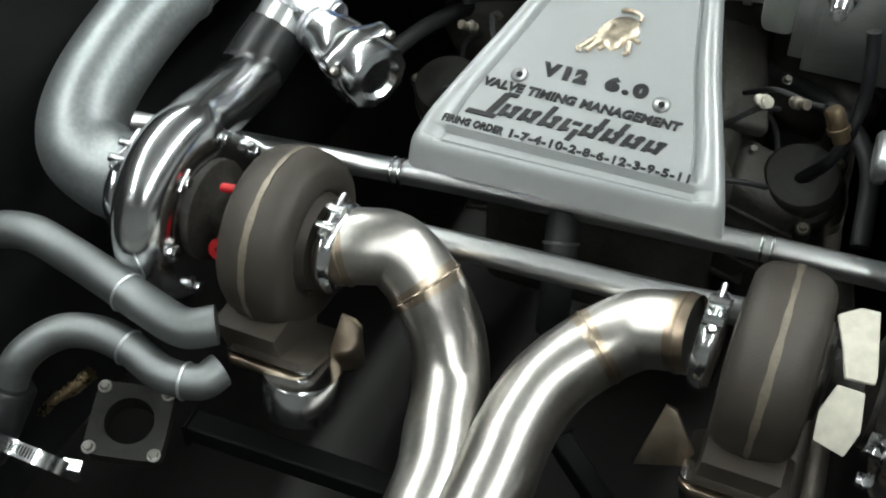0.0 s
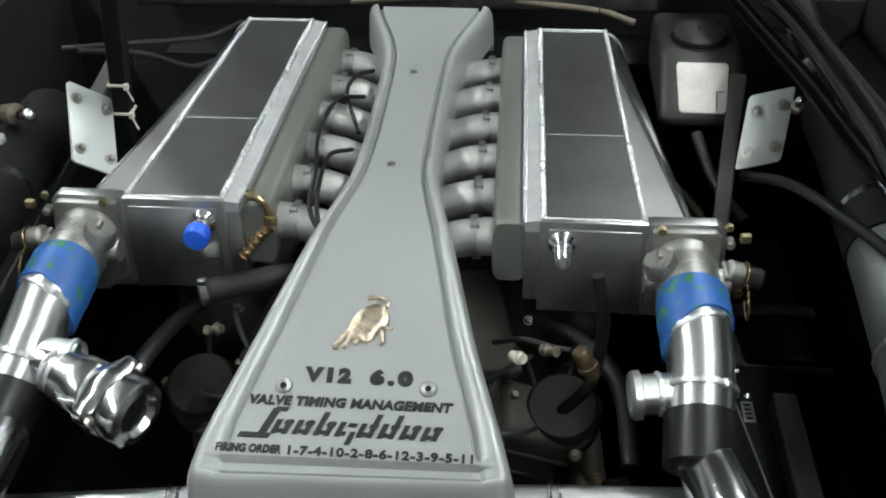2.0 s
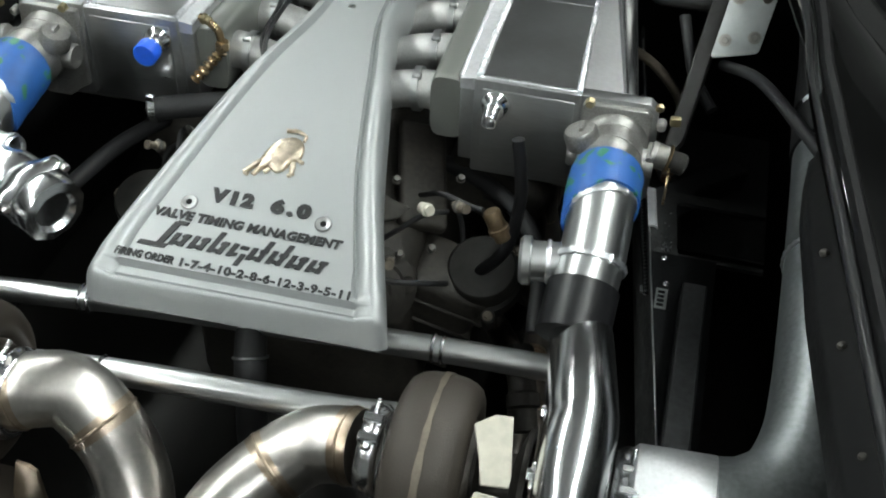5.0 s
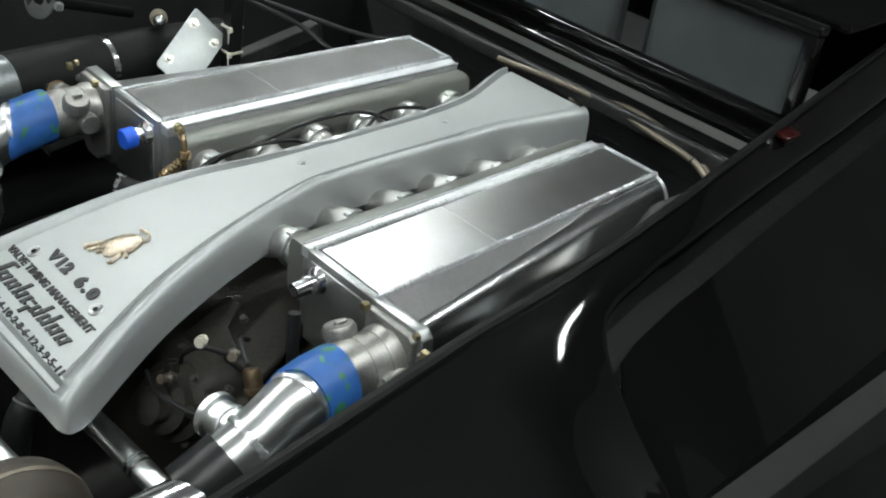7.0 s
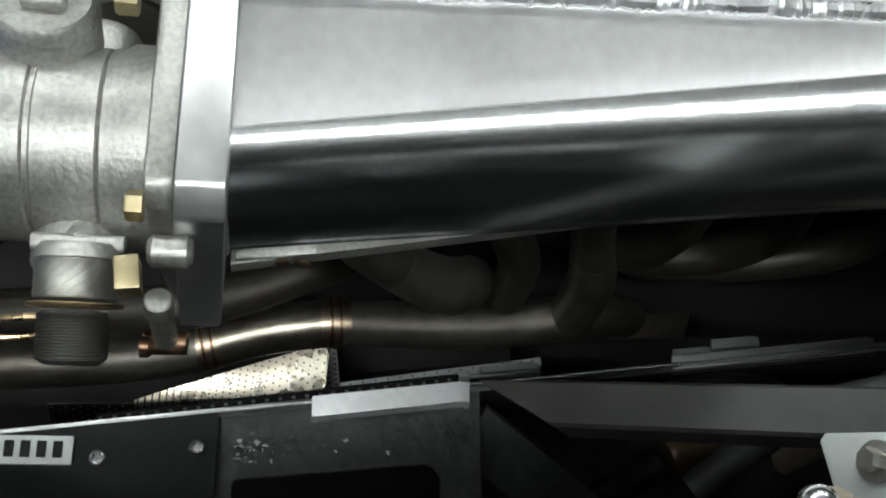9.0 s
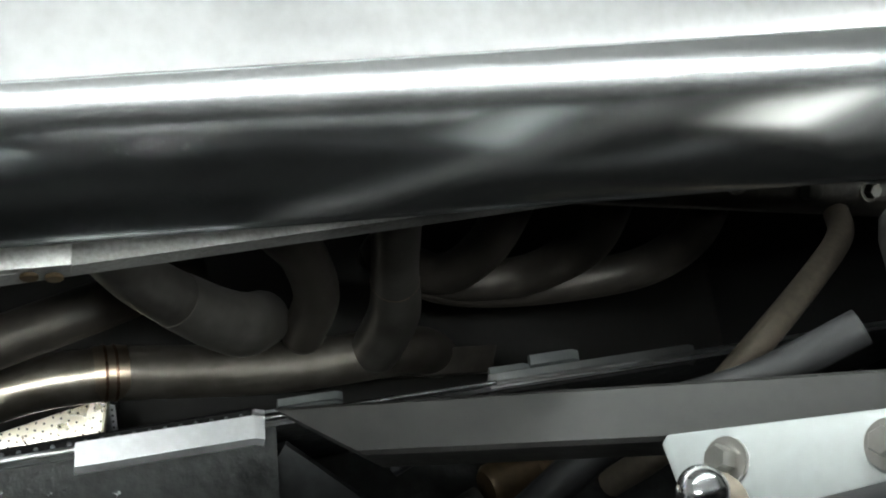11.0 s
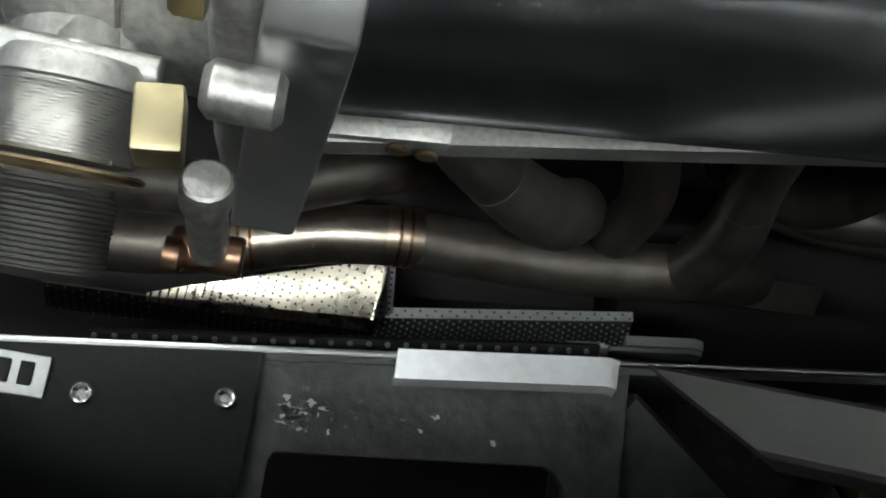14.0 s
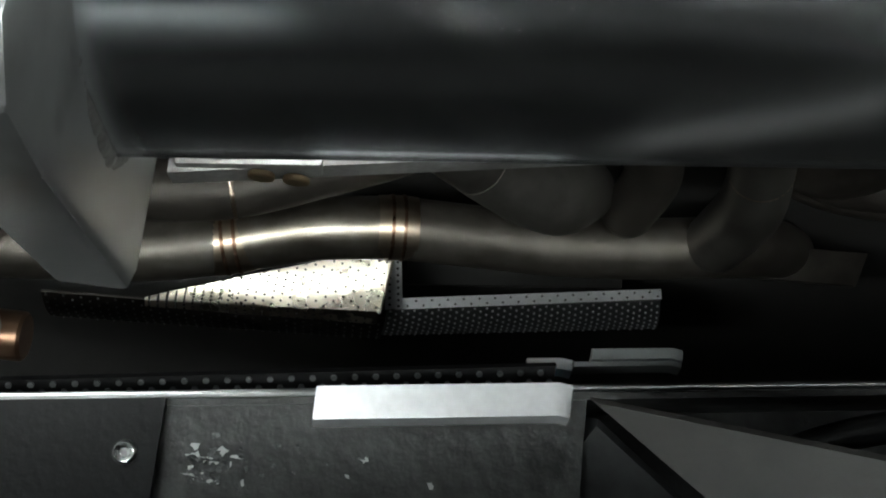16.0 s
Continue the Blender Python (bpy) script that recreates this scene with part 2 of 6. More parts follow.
        bm.faces.new(rings[-1])
    return bm


def lathe(bm, prof, origin, axis, n=32):
    """Turns a profile of (radius, height) round an axis."""
    o, ax = V(origin), V(axis).normalized()
    u = ax.orthogonal().normalized()
    w = ax.cross(u)
    rings = []
    for r, h in prof:
        if r < 1e-5:
            rings.append([bm.verts.new(o + ax * h)] * n)
        else:
            rings.append([bm.verts.new(o + ax * h + r * (math.cos(2 * math.pi * j / n) * u + math.sin(2 * math.pi * j / n) * w)) for j in range(n)])
    for a, b in zip(rings, rings[1:]):
        for j in range(n):
            f = []
            for v in (a[j], a[(j + 1) % n], b[(j + 1) % n], b[j]):
                if v not in f:
                    f.append(v)
            if len(f) > 2:
                bm.faces.new(f)
    return bm


def rod(bm, a, b, r, n=16, bev=0.0):
    a, b = V(a), V(b)
    h = (b - a).length
    e = min(bev or r * 0.12, h * 0.3)
    return lathe(bm, [(0, 0), (r - e, 0), (r, e), (r, h - e), (r - e, h), (0, h)], a, b - a, n)


def torus(bm, o, axis, R, r, n=40, k=8):
    o, ax = V(o), V(axis).normalized()
    prof = [(R + r * math.cos(2 * math.pi * j / k), r * math.sin(2 * math.pi * j / k)) for j in range(k + 1)]
    return lathe(bm, prof, o, ax, n)


def box(bm, lo, hi, bev=0.002, seg=2, m=None):
    """A bevelled box between two corners, moved by m."""
    t = bmesh.new()
    lo, hi = V(lo), V(hi)
    bmesh.ops.create_cube(t, size=1, matrix=Matrix.Translation((lo + hi) / 2) @ Matrix.Diagonal((*(hi - lo), 1)))
    if bev:
        bmesh.ops.bevel(t, geom=t.edges[:], offset=bev, segments=seg, affect="EDGES", profile=0.5)
    return merge(bm, t, m)


def merge(bm, t, m=None):
    idx = {}
    for v in t.verts:
        idx[v] = bm.verts.new(m @ v.co if m else v.co)
    for f in t.faces:
        bm.faces.new([idx[v] for v in f.verts])
    t.free()
    return bm


def prism(bm, poly, o, ux, uy, depth, bev=0.0):
    """A polygon in the plane of ux, uy at o, thickened along ux x uy."""
    o, ux, uy = V(o), V(ux).normalized(), V(uy).normalized()
    nz = ux.cross(uy).normalized()
    t = bmesh.new()
    a = [t.verts.new(o + ux * x + uy * y) for x, y in poly]
    b = [t.verts.new(o + ux * x + uy * y + nz * depth) for x, y in poly]
    t.faces.new(a[::-1])
    t.faces.new(b)
    for i in range(len(poly)):
        j = (i + 1) % len(poly)
        t.faces.new((a[i], a[j], b[j], b[i]))
    if bev:
        bmesh.ops.recalc_face_normals(t, faces=t.faces)
        bmesh.ops.bevel(t, geom=t.edges[:], offset=bev, segments=2, affect="EDGES", profile=0.5)
    return merge(bm, t)


def loft(bm, rings, close=True, cap=True):
    vs = [[bm.verts.new(p) for p in r] for r in rings]
    n = len(vs[0])
    for a, b in zip(vs, vs[1:]):
        for j in range(n if close else n - 1):
            bm.faces.new((a[j], a[(j + 1) % n], b[(j + 1) % n], b[j]))
    if cap and close:
        bm.faces.new(vs[0][::-1])
        bm.faces.new(vs[-1])
    return bm


def bead(bm, a, b, r, step=0.0045, seed=1):
    """A stacked weld bead: overlapping low ripples along a line."""
    rnd = random.Random(seed)
    a, b = V(a), V(b)
    d = (b - a)
    n = max(2, int(d.length / step))
    pts, rs = [], []
    for i in range(2 * n + 1):
        pts.append(a + d * i / (2 * n) + V((rnd.uniform(-1, 1), rnd.uniform(-1, 1), rnd.uniform(-1, 1))) * r * 0.12)
        rs.append(r * (1.0 if i % 2 else 0.80) * rnd.uniform(0.94, 1.06))
    return tube(bm, pts, rs, 8, 1, True, False)


def ring_bead(bm, o, axis, R, r, seed=1, n=72):
    rnd = random.Random(seed)
    o, ax = V(o), V(axis).normalized()
    u = ax.orthogonal().normalized()
    w = ax.cross(u)
    rings = []
    for i in range(n):
        q = r * (1.0 if i % 2 else 0.7) * rnd.uniform(0.85, 1.15)
        e = math.cos(2 * math.pi * i / n) * u + math.sin(2 * math.pi * i / n) * w
        rings.append([o + e * (R + q * math.cos(2 * math.pi * k / 7)) + ax * (q * 1.3 * math.sin(2 * math.pi * k / 7)) for k in range(7)])
    return loft(bm, rings + [rings[0]], True, False)


def hexbolt(bm, o, axis, r, h, washer=1.35):
    o, ax = V(o), V(axis).normalized()
    if washer:
        lathe(bm, [(0, 0), (r * washer, 0), (r * washer, h * 0.2), (0, h * 0.2)], o, ax, 20)
    u = ax.orthogonal().normalized()
    w = ax.cross(u)
    rings = []
    for q, z in ((1, 0.2), (1, 0.85), (0.84, 1.0)):
        rings.append([o + ax * h * z + r * q * (math.cos(math.pi * j / 3) * u + math.sin(math.pi * j / 3) * w) for j in range(6)])
    return loft(bm, rings)

# ---- garage shell ----
def shell():
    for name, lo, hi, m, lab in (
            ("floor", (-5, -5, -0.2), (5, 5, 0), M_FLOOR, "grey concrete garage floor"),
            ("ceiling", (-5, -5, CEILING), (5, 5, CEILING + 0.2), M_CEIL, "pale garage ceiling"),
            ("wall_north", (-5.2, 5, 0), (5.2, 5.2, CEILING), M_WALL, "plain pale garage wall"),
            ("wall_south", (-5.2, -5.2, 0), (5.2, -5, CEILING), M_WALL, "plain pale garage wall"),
            ("wall_west", (-5.2, -5, 0), (-5, 5, CEILING), M_DARKWALL, "unseen garage wall, darkened to keep reflections dark"),
            ("wall_east", (5, -5, 0), (5.2, 5, CEILING), M_PALEWALL, "unseen garage wall, whitened to brighten reflections")):
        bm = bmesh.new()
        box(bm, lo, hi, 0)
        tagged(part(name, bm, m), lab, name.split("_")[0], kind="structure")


shell()


def fixture():
    t = thing("ceiling_light", "white twin-tube fluorescent fitting on the ceiling", "lamp", "ceiling lights")
    bm = bmesh.new()
    box(bm, (-0.022, -0.62, 0.03), (0.022, 0.62, 0.07), 0.004)
    part("housing", bm, M_WHITEPAINT, t)
    for y in (-0.45, 0.45):
        bm = bmesh.new()
        rod(bm, (0, y, 0.07), (0, y, CEILING - LAMP_Z), 0.005, 8)
        part("hanger", bm, M_WHITEPAINT, t)
    for y in (-0.61, 0.61):
        bm = bmesh.new()
        box(bm, (-0.055, y - 0.01, -0.02), (0.055, y + 0.01, 0.05), 0.003)
        part("end_cap", bm, M_WHITEPAINT, t)
    for x in (-0.018, 0.018):
        bm = bmesh.new()
        rod(bm, (x, -0.6, 0.0), (x, 0.6, 0.0), 0.014, 12)
        part("tube", bm, M_LAMP, t, "glowing white tube")
    return t


_first = fixture()
_first.matrix_basis = pose(*TUBE_ROWS[0], LAMP_Z)
for x, y in TUBE_ROWS[1:]:
    copy_thing(_first, pose(x, y, LAMP_Z))

# ---- engine cover ----
XC = 0.006
CY = [-0.085, -0.03, 0.058, 0.14, 0.22, 0.30, 0.45, 0.755, 0.86, 0.95, 1.0]
CZ = [0.862, 0.886, 0.926, 0.956, 0.976, 0.989, 1.0, 1.0, 1.004, 1.012, 1.016]
WY = [-0.085, -0.03, 0.0, 0.06, 0.12, 0.20, 0.26, 0.32, 0.37, 0.41, 0.45, 0.55, 0.73, 0.82, 0.87, 0.92, 0.96, 1.0]
WX = [0.199, 0.188, 0.179, 0.158, 0.138, 0.118, 0.104, 0.090, 0.077, 0.068, 0.063, 0.061, 0.064, 0.068, 0.077, 0.094, 0.108, 0.118]


def smooth_interp(x, xs, ys):
    """Averaged linear interpolation, so that bends are rounded."""
    return float(np.mean([np.interp(x + d, xs, ys) for d in (-0.03, -0.018, -0.006, 0.006, 0.018, 0.03)]))


def cover_z(y):
    return smooth_interp(y, CY, CZ) if y > -0.05 else float(np.interp(y, CY, CZ))


def cover_w(y):
    return smooth_interp(y, WY, WX) if y > -0.05 else float(np.interp(y, WY, WX))


def cover_profile(d, rim):
    """Height against distance in from the edge: skirt, rounded rim, groove, panel."""
    xs = [0, 0.0015, 0.004, 0.008, 0.013, 0.018, rim - 0.005, rim - 0.0015, rim + 0.0015, rim + 0.004, 1]
    zs = [-0.022, -0.012, -0.005, 0.001, 0.004, 0.0045, 0.001, -0.0075, -0.0075, 0.0, 0.0]
    return float(np.interp(d, xs, zs))


def rear_profile(d, dv, dd, rim):
    """The cover's height near its rear end, where the panel falls to a lower ridge."""
    if dv > 0.036:
        return cover_profile(d, rim)
    side = float(np.interp(d, [rim - 0.008, rim], [0, 1]))
    drop = float(np.interp(dv, [0.0, 0.0285, 0.0315], [-0.006, -0.010, 0.0]))
    inner = float(np.interp(dv, [0, 0.001, 0.0025, 0.005, 0.008, 0.0105, 0.0125, 0.014, 0.0155, 0.0175, 0.0285, 0.0315], [-0.022, -0.012, -0.006, -0.001, 0.002, 0.003, 0.001, -0.004, -0.004, 0.0, 0.0, 0.0])) + drop
    soft = float(np.interp(dv, [0.0, 0.06], [-0.007, 0.0]))
    return side * inner + (1 - side) * (cover_profile(min(dd, rim - 0.008), rim) + soft)


def engine_cover():
    t = thing("engine_cover", "silver-grey painted engine cover, waisted, with raised lettering", "engine cover")
    y0 = -0.062
    rows = [0, 0.001, 0.0025, 0.005, 0.008, 0.0105, 0.0125, 0.014, 0.0155, 0.0175, 0.0285, 0.030, 0.0315, 0.036]
    ys = [y0 + a for a in rows] + list(np.arange(y0 + 0.044, 1.0, 0.0125)) + [1.0]
    bm = bmesh.new()
    grid = []
    R = 0.022
    for y in ys:
        w, z = cover_w(y), cover_z(y)
        rim = 0.038 if y < 0 else float(np.interp(y, [0, 0.3, 0.5, 1], [0.036, 0.026, 0.022, 0.024]))
        du = [0, 0.0015, 0.004, 0.008, 0.013, 0.018, rim - 0.005, rim - 0.0015, rim + 0.0015, rim + 0.004, w * 0.55 + rim * 0.45, w * 0.8]
        line = []
        for s in (-1, 1):
            half = []
            for d in du:
                dv = y - y0
                x, yy, dd = w - d, y, min(d, dv)
                if d < R and dv < R:
                    hyp = math.hypot(R - d, R - dv)
                    dd = R - hyp
                    if dd < 0:
                        x, yy, dd = w - R + (R - d) * R / hyp, y0 + R - (R - dv) * R / hyp, 0
                half.append((XC + s * x, yy, z + rear_profile(d, dv, dd, rim)))
            line += half if s < 0 else half[::-1]
        line.insert(len(line) // 2, (XC, y, z + rear_profile(w, y - y0, min(w, y - y0), rim)))
        skirt = float(np.interp(y, [y0, y0 + 0.05], [0.012, 0.042]))
        line = [(line[0][0] - 0.002, line[0][1], line[0][2] - skirt)] + line + [(line[-1][0] + 0.002, line[-1][1], line[-1][2] - skirt)]
        grid.append([bm.verts.new(p) for p in line])
    for a, b in zip(grid, grid[1:]):
        for j in range(len(a) - 1):
            bm.faces.new((a[j], a[j + 1], b[j + 1], b[j]))
    base = [bm.verts.new(v.co + V((0, -0.002, -0.012))) if 0 < i < len(grid[0]) - 1 else v for i, v in enumerate(grid[0])]
    for i in range(len(base) - 1):
        q = [grid[0][i], grid[0][i + 1], base[i + 1], base[i]]
        q = [v for n, v in enumerate(q) if v not in q[:n]]
        if len(q) > 2:
            bm.faces.new(q)
    end = [bm.verts.new((v.co.x, v.co.y, 0.93)) for v in grid[-1]]
    for i in range(len(end) - 1):
        bm.faces.new((grid[-1][i], grid[-1][i + 1], end[i + 1], end[i]))
    bmesh.ops.remove_doubles(bm, verts=bm.verts, dist=1e-5)
    for v in bm.verts:
        if v.co.y < -0.015:
            d = (-0.015 - v.co.y) * (0.009 + 0.005 * v.co.x / 0.19) / 0.047
            v.co.y += d
            v.co.z += d * 0.42
    part("body", bm, M_COVER, t, angle=50)
    # two washers with countersunk screws beside the lettering, two small screws on the spine
    for x, y in ((-0.083, 0.052), (0.090, 0.056), (0.0, 0.45), (0.0, 0.755)):
        big = y < 0.1
        nrm = V((0, cover_z(y) - cover_z(y + 0.02), 0.02)).normalized()
        o = V((x, y, cover_z(y)))
        bm = bmesh.new()
        if big:
            lathe(bm, [(0, 0.0006), (0.004, 0.0012), (0.0055, 0.002), (0.0095, 0.0024), (0.0108, 0.001), (0.0108, -0.002)], o, nrm, 24)
            part("washer", bm, M_SATIN, t, "bright steel washer")
            bm = bmesh.new()
            hexbolt(bm, o + nrm * 0.0012, nrm, 0.0042, 0.0012, 0)
            part("screw", bm, M_BAY, t, "dark recessed screw")
        else:
            lathe(bm, [(0, 0.0018), (0.003, 0.002), (0.0045, 0.0012), (0.006, 0.001), (0.006, -0.001)], o, nrm, 20)
            part("screw", bm, M_SATIN, t, "small dark steel screw")
    return t


COVER = engine_cover()
_ys = np.linspace(-0.08, 0.4, 400)
_zs = np.array([cover_z(y) for y in _ys])
_arc = np.concatenate(([0], np.cumsum(np.hypot(np.diff(_ys), np.diff(_zs)))))
_arc -= np.interp(0.058, _ys, _arc)


def on_cover(u, s, h):
    """A point on the cover's panel: u across, s along the slope from the washers, h proud of it."""
    y, z = float(np.interp(s, _arc, _ys)), float(np.interp(s, _arc, _zs))
    y2, z2 = float(np.interp(s + 0.004, _arc, _ys)), float(np.interp(s + 0.004, _arc, _zs))
    n = V((0, -(z2 - z), y2 - y)).normalized()
    return V((u, y, z)) + n * h


def lay(bm_flat, h):
    for v in bm_flat.verts:
        v.co = on_cover(v.co.x, v.co.y, v.co.z * h)
    return bm_flat


def writing(body, u0, u1, s, height, name, bold=0.0, shear=0.0, wide=1.0):
    cu = bpy.data.curves.new(name, "FONT")
    cu.body, cu.size, cu.extrude, cu.offset, cu.shear, cu.resolution_u, cu.space_character = body, 1, 0.5, bold, shear, 4, wide
    ob = bpy.data.objects.new(name, cu)
    me = bpy.data.meshes.new_from_object(ob)
    bm = bmesh.new()
    bm.from_mesh(me)
    bpy.data.objects.remove(ob)
    xs = [v.co.x for v in bm.verts]
    yv = [v.co.y for v in bm.verts]
    for v in bm.verts:
        v.co = V((u0 + (v.co.x - min(xs)) / (max(xs) - min(xs)) * (u1 - u0), s + ((v.co.y - min(yv)) / (max(yv) - min(yv)) - 0.5) * height, v.co.z + 0.5))
    return part(name, lay(bm, 0.0018), M_LETTER, COVER, "raised black lettering")


writing("V12", -0.060, -0.003, 0.010, 0.020, "lettering", 0.075, 0.0, 1.3)
writing("6.0", 0.019, 0.071, 0.010, 0.021, "lettering", 0.075, 0.0, 1.35)
writing("VALVE TIMING MANAGEMENT", -0.121, 0.121, -0.0255, 0.0125, "lettering", 0.045, 0.15, 1.05)
writing("FIRING ORDER", -0.151, -0.074, -0.0865, 0.0105, "lettering", 0.045, 0.1, 1.05)
writing("1-7-4-10-2-8-6-12-3-9-5-11", -0.066, 0.148, -0.0865, 0.0115, "lettering", 0.035, 0.0, 1.1)


def name_bars():
    """The maker's script, as plain slanted bars on a long foot stroke."""
    rnd = random.Random(5)

    def slab(u, s, w, h, sl=0.3):
        bm = bmesh.new()
        s -= 0.005
        q = [(u, s), (u + w, s), (u + w + sl * h, s + h), (u + sl * h, s + h)]
        a = [bm.verts.new((x, y, 0)) for x, y in q]
        b = [bm.verts.new((x, y, 1)) for x, y in q]
        bm.faces.new(a[::-1])
        bm.faces.new(b)
        for i in range(4):
            j = (i + 1) % 4
            bm.faces.new((a[i], a[j], b[j], b[i]))
        part("script_bar", lay(bm, 0.002), M_LETTER, COVER, "plain black script-like bar")

    slab(-0.128, -0.068, 0.036, 0.006, 0.5)
    slab(-0.104, -0.062, 0.009, 0.031, 0.45)
    slab(-0.088, -0.034, 0.014, 0.005, 0.4)
    u = -0.090
    i = 0
    while u < 0.098:
        tall = i in (4, 9, 11)
        slab(u, -0.062 - (0.010 if i in (7,) else 0), 0.0065, 0.029 if tall else 0.017 + rnd.uniform(-0.001, 0.001), 0.4)
        slab(u + 0.0025, -0.050 if i % 2 else -0.0605, 0.010, 0.0045, 0.4)
        u += 0.0125
        i += 1


name_bars()


def emblem():
    """A plain gold relief: a leaning rounded lump with short stubs and a thin curl above."""
    bm = bmesh.new()
    body = [(-0.016, 0.078), (-0.010, 0.094), (0.001, 0.108), (0.016, 0.114), (0.028, 0.109), (0.034, 0.096), (0.033, 0.080), (0.024, 0.074), (0.018, 0.061), (0.008, 0.056), (-0.002, 0.062), (-0.010, 0.058), (-0.018, 0.066)]
    cx, cy = sum(p[0] for p in body) / len(body), sum(p[1] for p in body) / len(body)
    fine = [(p.x, p.y) for p in curve([(*p, 0) for p in body + body[:1]], 4)[:-1]]
    rings = []
    for q, h in ((1, 0), (0.95, 0.5), (0.78, 0.85), (0.5, 1.0), (0.2, 1.05)):
        rings.append([bm.verts.new((cx + (x - cx) * q, cy + (y - cy) * q, h)) for x, y in fine])
    n = len(fine)
    for a, b in zip(rings, rings[1:]):
        for j in range(n):
            bm.faces.new((a[j], a[(j + 1) % n], b[(j + 1) % n], b[j]))
    bm.faces.new(rings[-1])
    lay(bm, 0.006)
    for a, b, r in (((-0.014, 0.070), (-0.030, 0.048), 0.0036), ((-0.010, 0.062), (-0.018, 0.047), 0.0032), ((-0.030, 0.048), (-0.024, 0.047), 0.0028), ((0.000, 0.060), (-0.005, 0.053), 0.003), ((0.027, 0.074), (0.030, 0.056), 0.0034), ((0.030, 0.056), (0.025, 0.054), 0.0026), ((0.030, 0.080), (0.039, 0.076), 0.0027)):
        rod(bm, on_cover(*a, 0.002), on_cover(*b, 0.002), r, 10)
    tube(bm, [on_cover(u, s, 0.003) for u, s in ((0.030, 0.108), (0.030, 0.117), (0.018, 0.123), (0.003, 0.121))], [0.002, 0.0022, 0.0025, 0.003], 8, 6)
    part("emblem", bm, M_GOLD, COVER, "gilt raised emblem, plain relief")


emblem()


# ---- side assemblies, right (s=1) and left (s=-1) ----
def P(s, dy=0.0):
    return lambda x, y, z: V((s * x, y + dy, z))


def intercooler(s, dy):
    p = P(s, dy)
    t = thing("intercooler", "brushed aluminium water-cooled intercooler with welded seams" + (" and a blue capped port" if s < 0 else " and an open bright port"), "intercooler", "intercoolers on the engine")
    YF, YB = 0.312, 0.935

    def mir(bm):
        for v in bm.verts:
            v.co = V((s * v.co.x, v.co.y + dy, v.co.z))
        return bm

    # core with its two sheet panels, slightly sunk between the seams
    bm = bmesh.new()
    rings = []
    for y, i0, o0 in ((YF, 0.221, 0.353), (YF + 0.01, 0.221, 0.353), (YB - 0.01, 0.209, 0.324), (YB, 0.209, 0.324)):
        rings.append([(i0, y, 0.862), (o0, y, 0.862), (o0, y, 1.0), (i0, y, 1.0)])
    loft(bm, rings)
    part("core", mir(bm), M_ALUX, t)
    for y0, y1 in ((YF + 0.008, 0.5445), (0.5475, YB - 0.008)):
        bm = bmesh.new()

        def e(y):
            f = (y - YF) / (YB - YF)
            return 0.221 - 0.012 * f + 0.004, 0.353 - 0.029 * f - 0.004
        a, b = e(y0), e(y1)
        poly = [V((a[0], y0, 1.0005)), V((a[1], y0, 1.0005)), V((b[1], y1, 1.0005)), V((b[0], y1, 1.0005))]
        loft(bm, [[q for q in poly], [q + V((0, 0, 0.0035)) for q in poly]])
        part("sheet", mir(bm), M_ALU, t)
    bm = bmesh.new()
    box(bm, (0.216, YF - 0.010, 0.858), (0.362, YF, 1.006), 0.003)
    part("end_frame", mir(bm), M_SATIN, t)
    bm = bmesh.new()
    box(bm, (0.228, YF - 0.0125, 0.868), (0.350, YF - 0.009, 0.994), 0.001)
    part("end_panel", mir(bm), M_ALUX, t, "dull aluminium end panel")
    bm = bmesh.new()
    box(bm, (0.207, YB, 0.862), (0.326, YB + 0.008, 1.004), 0.003)
    part("end_frame", mir(bm), M_SATIN, t)
    # inner flange strip and the grey plenum
    bm = bmesh.new()
    rings = []
    for y, i0 in ((YF - 0.004, 0.196), (YB, 0.184)):
        rings.append([(i0, y, 0.985), (i0 + 0.024, y, 0.985), (i0 + 0.024, y, 1.004), (i0, y, 1.0)])
    loft(bm, rings)
    part("flange_strip", mir(bm), M_STRIP, t, "bright brushed flange strip")
    bm = bmesh.new()
    rings = []
    for y, g in ((0.318, 0.6), (0.322, 0.9), (0.33, 1.0), (0.92, 1.0), (0.93, 0.9), (0.934, 0.6)):
        f = (y - YF) / (YB - YF)
        x0, x1 = 0.152 - 0.010 * f, 0.200 - 0.012 * f
        cx, cz, hx, hz = (x0 + x1) / 2, 0.943, (x1 - x0) / 2 * (0.9 + 0.1 * g), 0.05 * (0.86 + 0.14 * g)
        ring = []
        for k in range(28):
            a = 2 * math.pi * k / 28
            c, q = math.cos(a), math.sin(a)
            ring.append((cx + hx * math.copysign(abs(c) ** 0.45, c), y, cz + hz * math.copysign(abs(q) ** 0.45, q)))
        rings.append(ring)
    loft(bm, rings)
    part("plenum", mir(bm), M_PLENUM, t, "grey painted plenum box")
    bm = bmesh.new()
    box(bm, (0.196, YF - 0.002, 0.87), (0.218, YB, 0.987), 0.003)
    part("seam_flange", mir(bm), M_SATIN, t)
    # outer tank, tapering to the front: a flat brushed facet, a tight bend, a polished round flank
    def section(f):
        w, fw = 0.088 - 0.046 * f, max(0.0065, 0.066 - 0.071 * f)
        zb = 0.992 + 0.007 * f
        top = [(0.0, 1.002), (fw * 0.5, (1.002 + zb) / 2 + 0.0004), (fw, zb)]
        fw, zb = fw - 0.0055, zb - 0.0002
        top[2] = (fw, zb)
        side = [(fw + (w - fw) * math.sin(a), 0.925 + (zb - 0.925) * math.cos(a)) for a in [math.pi / 2 * k / 14 for k in range(1, 15)]]
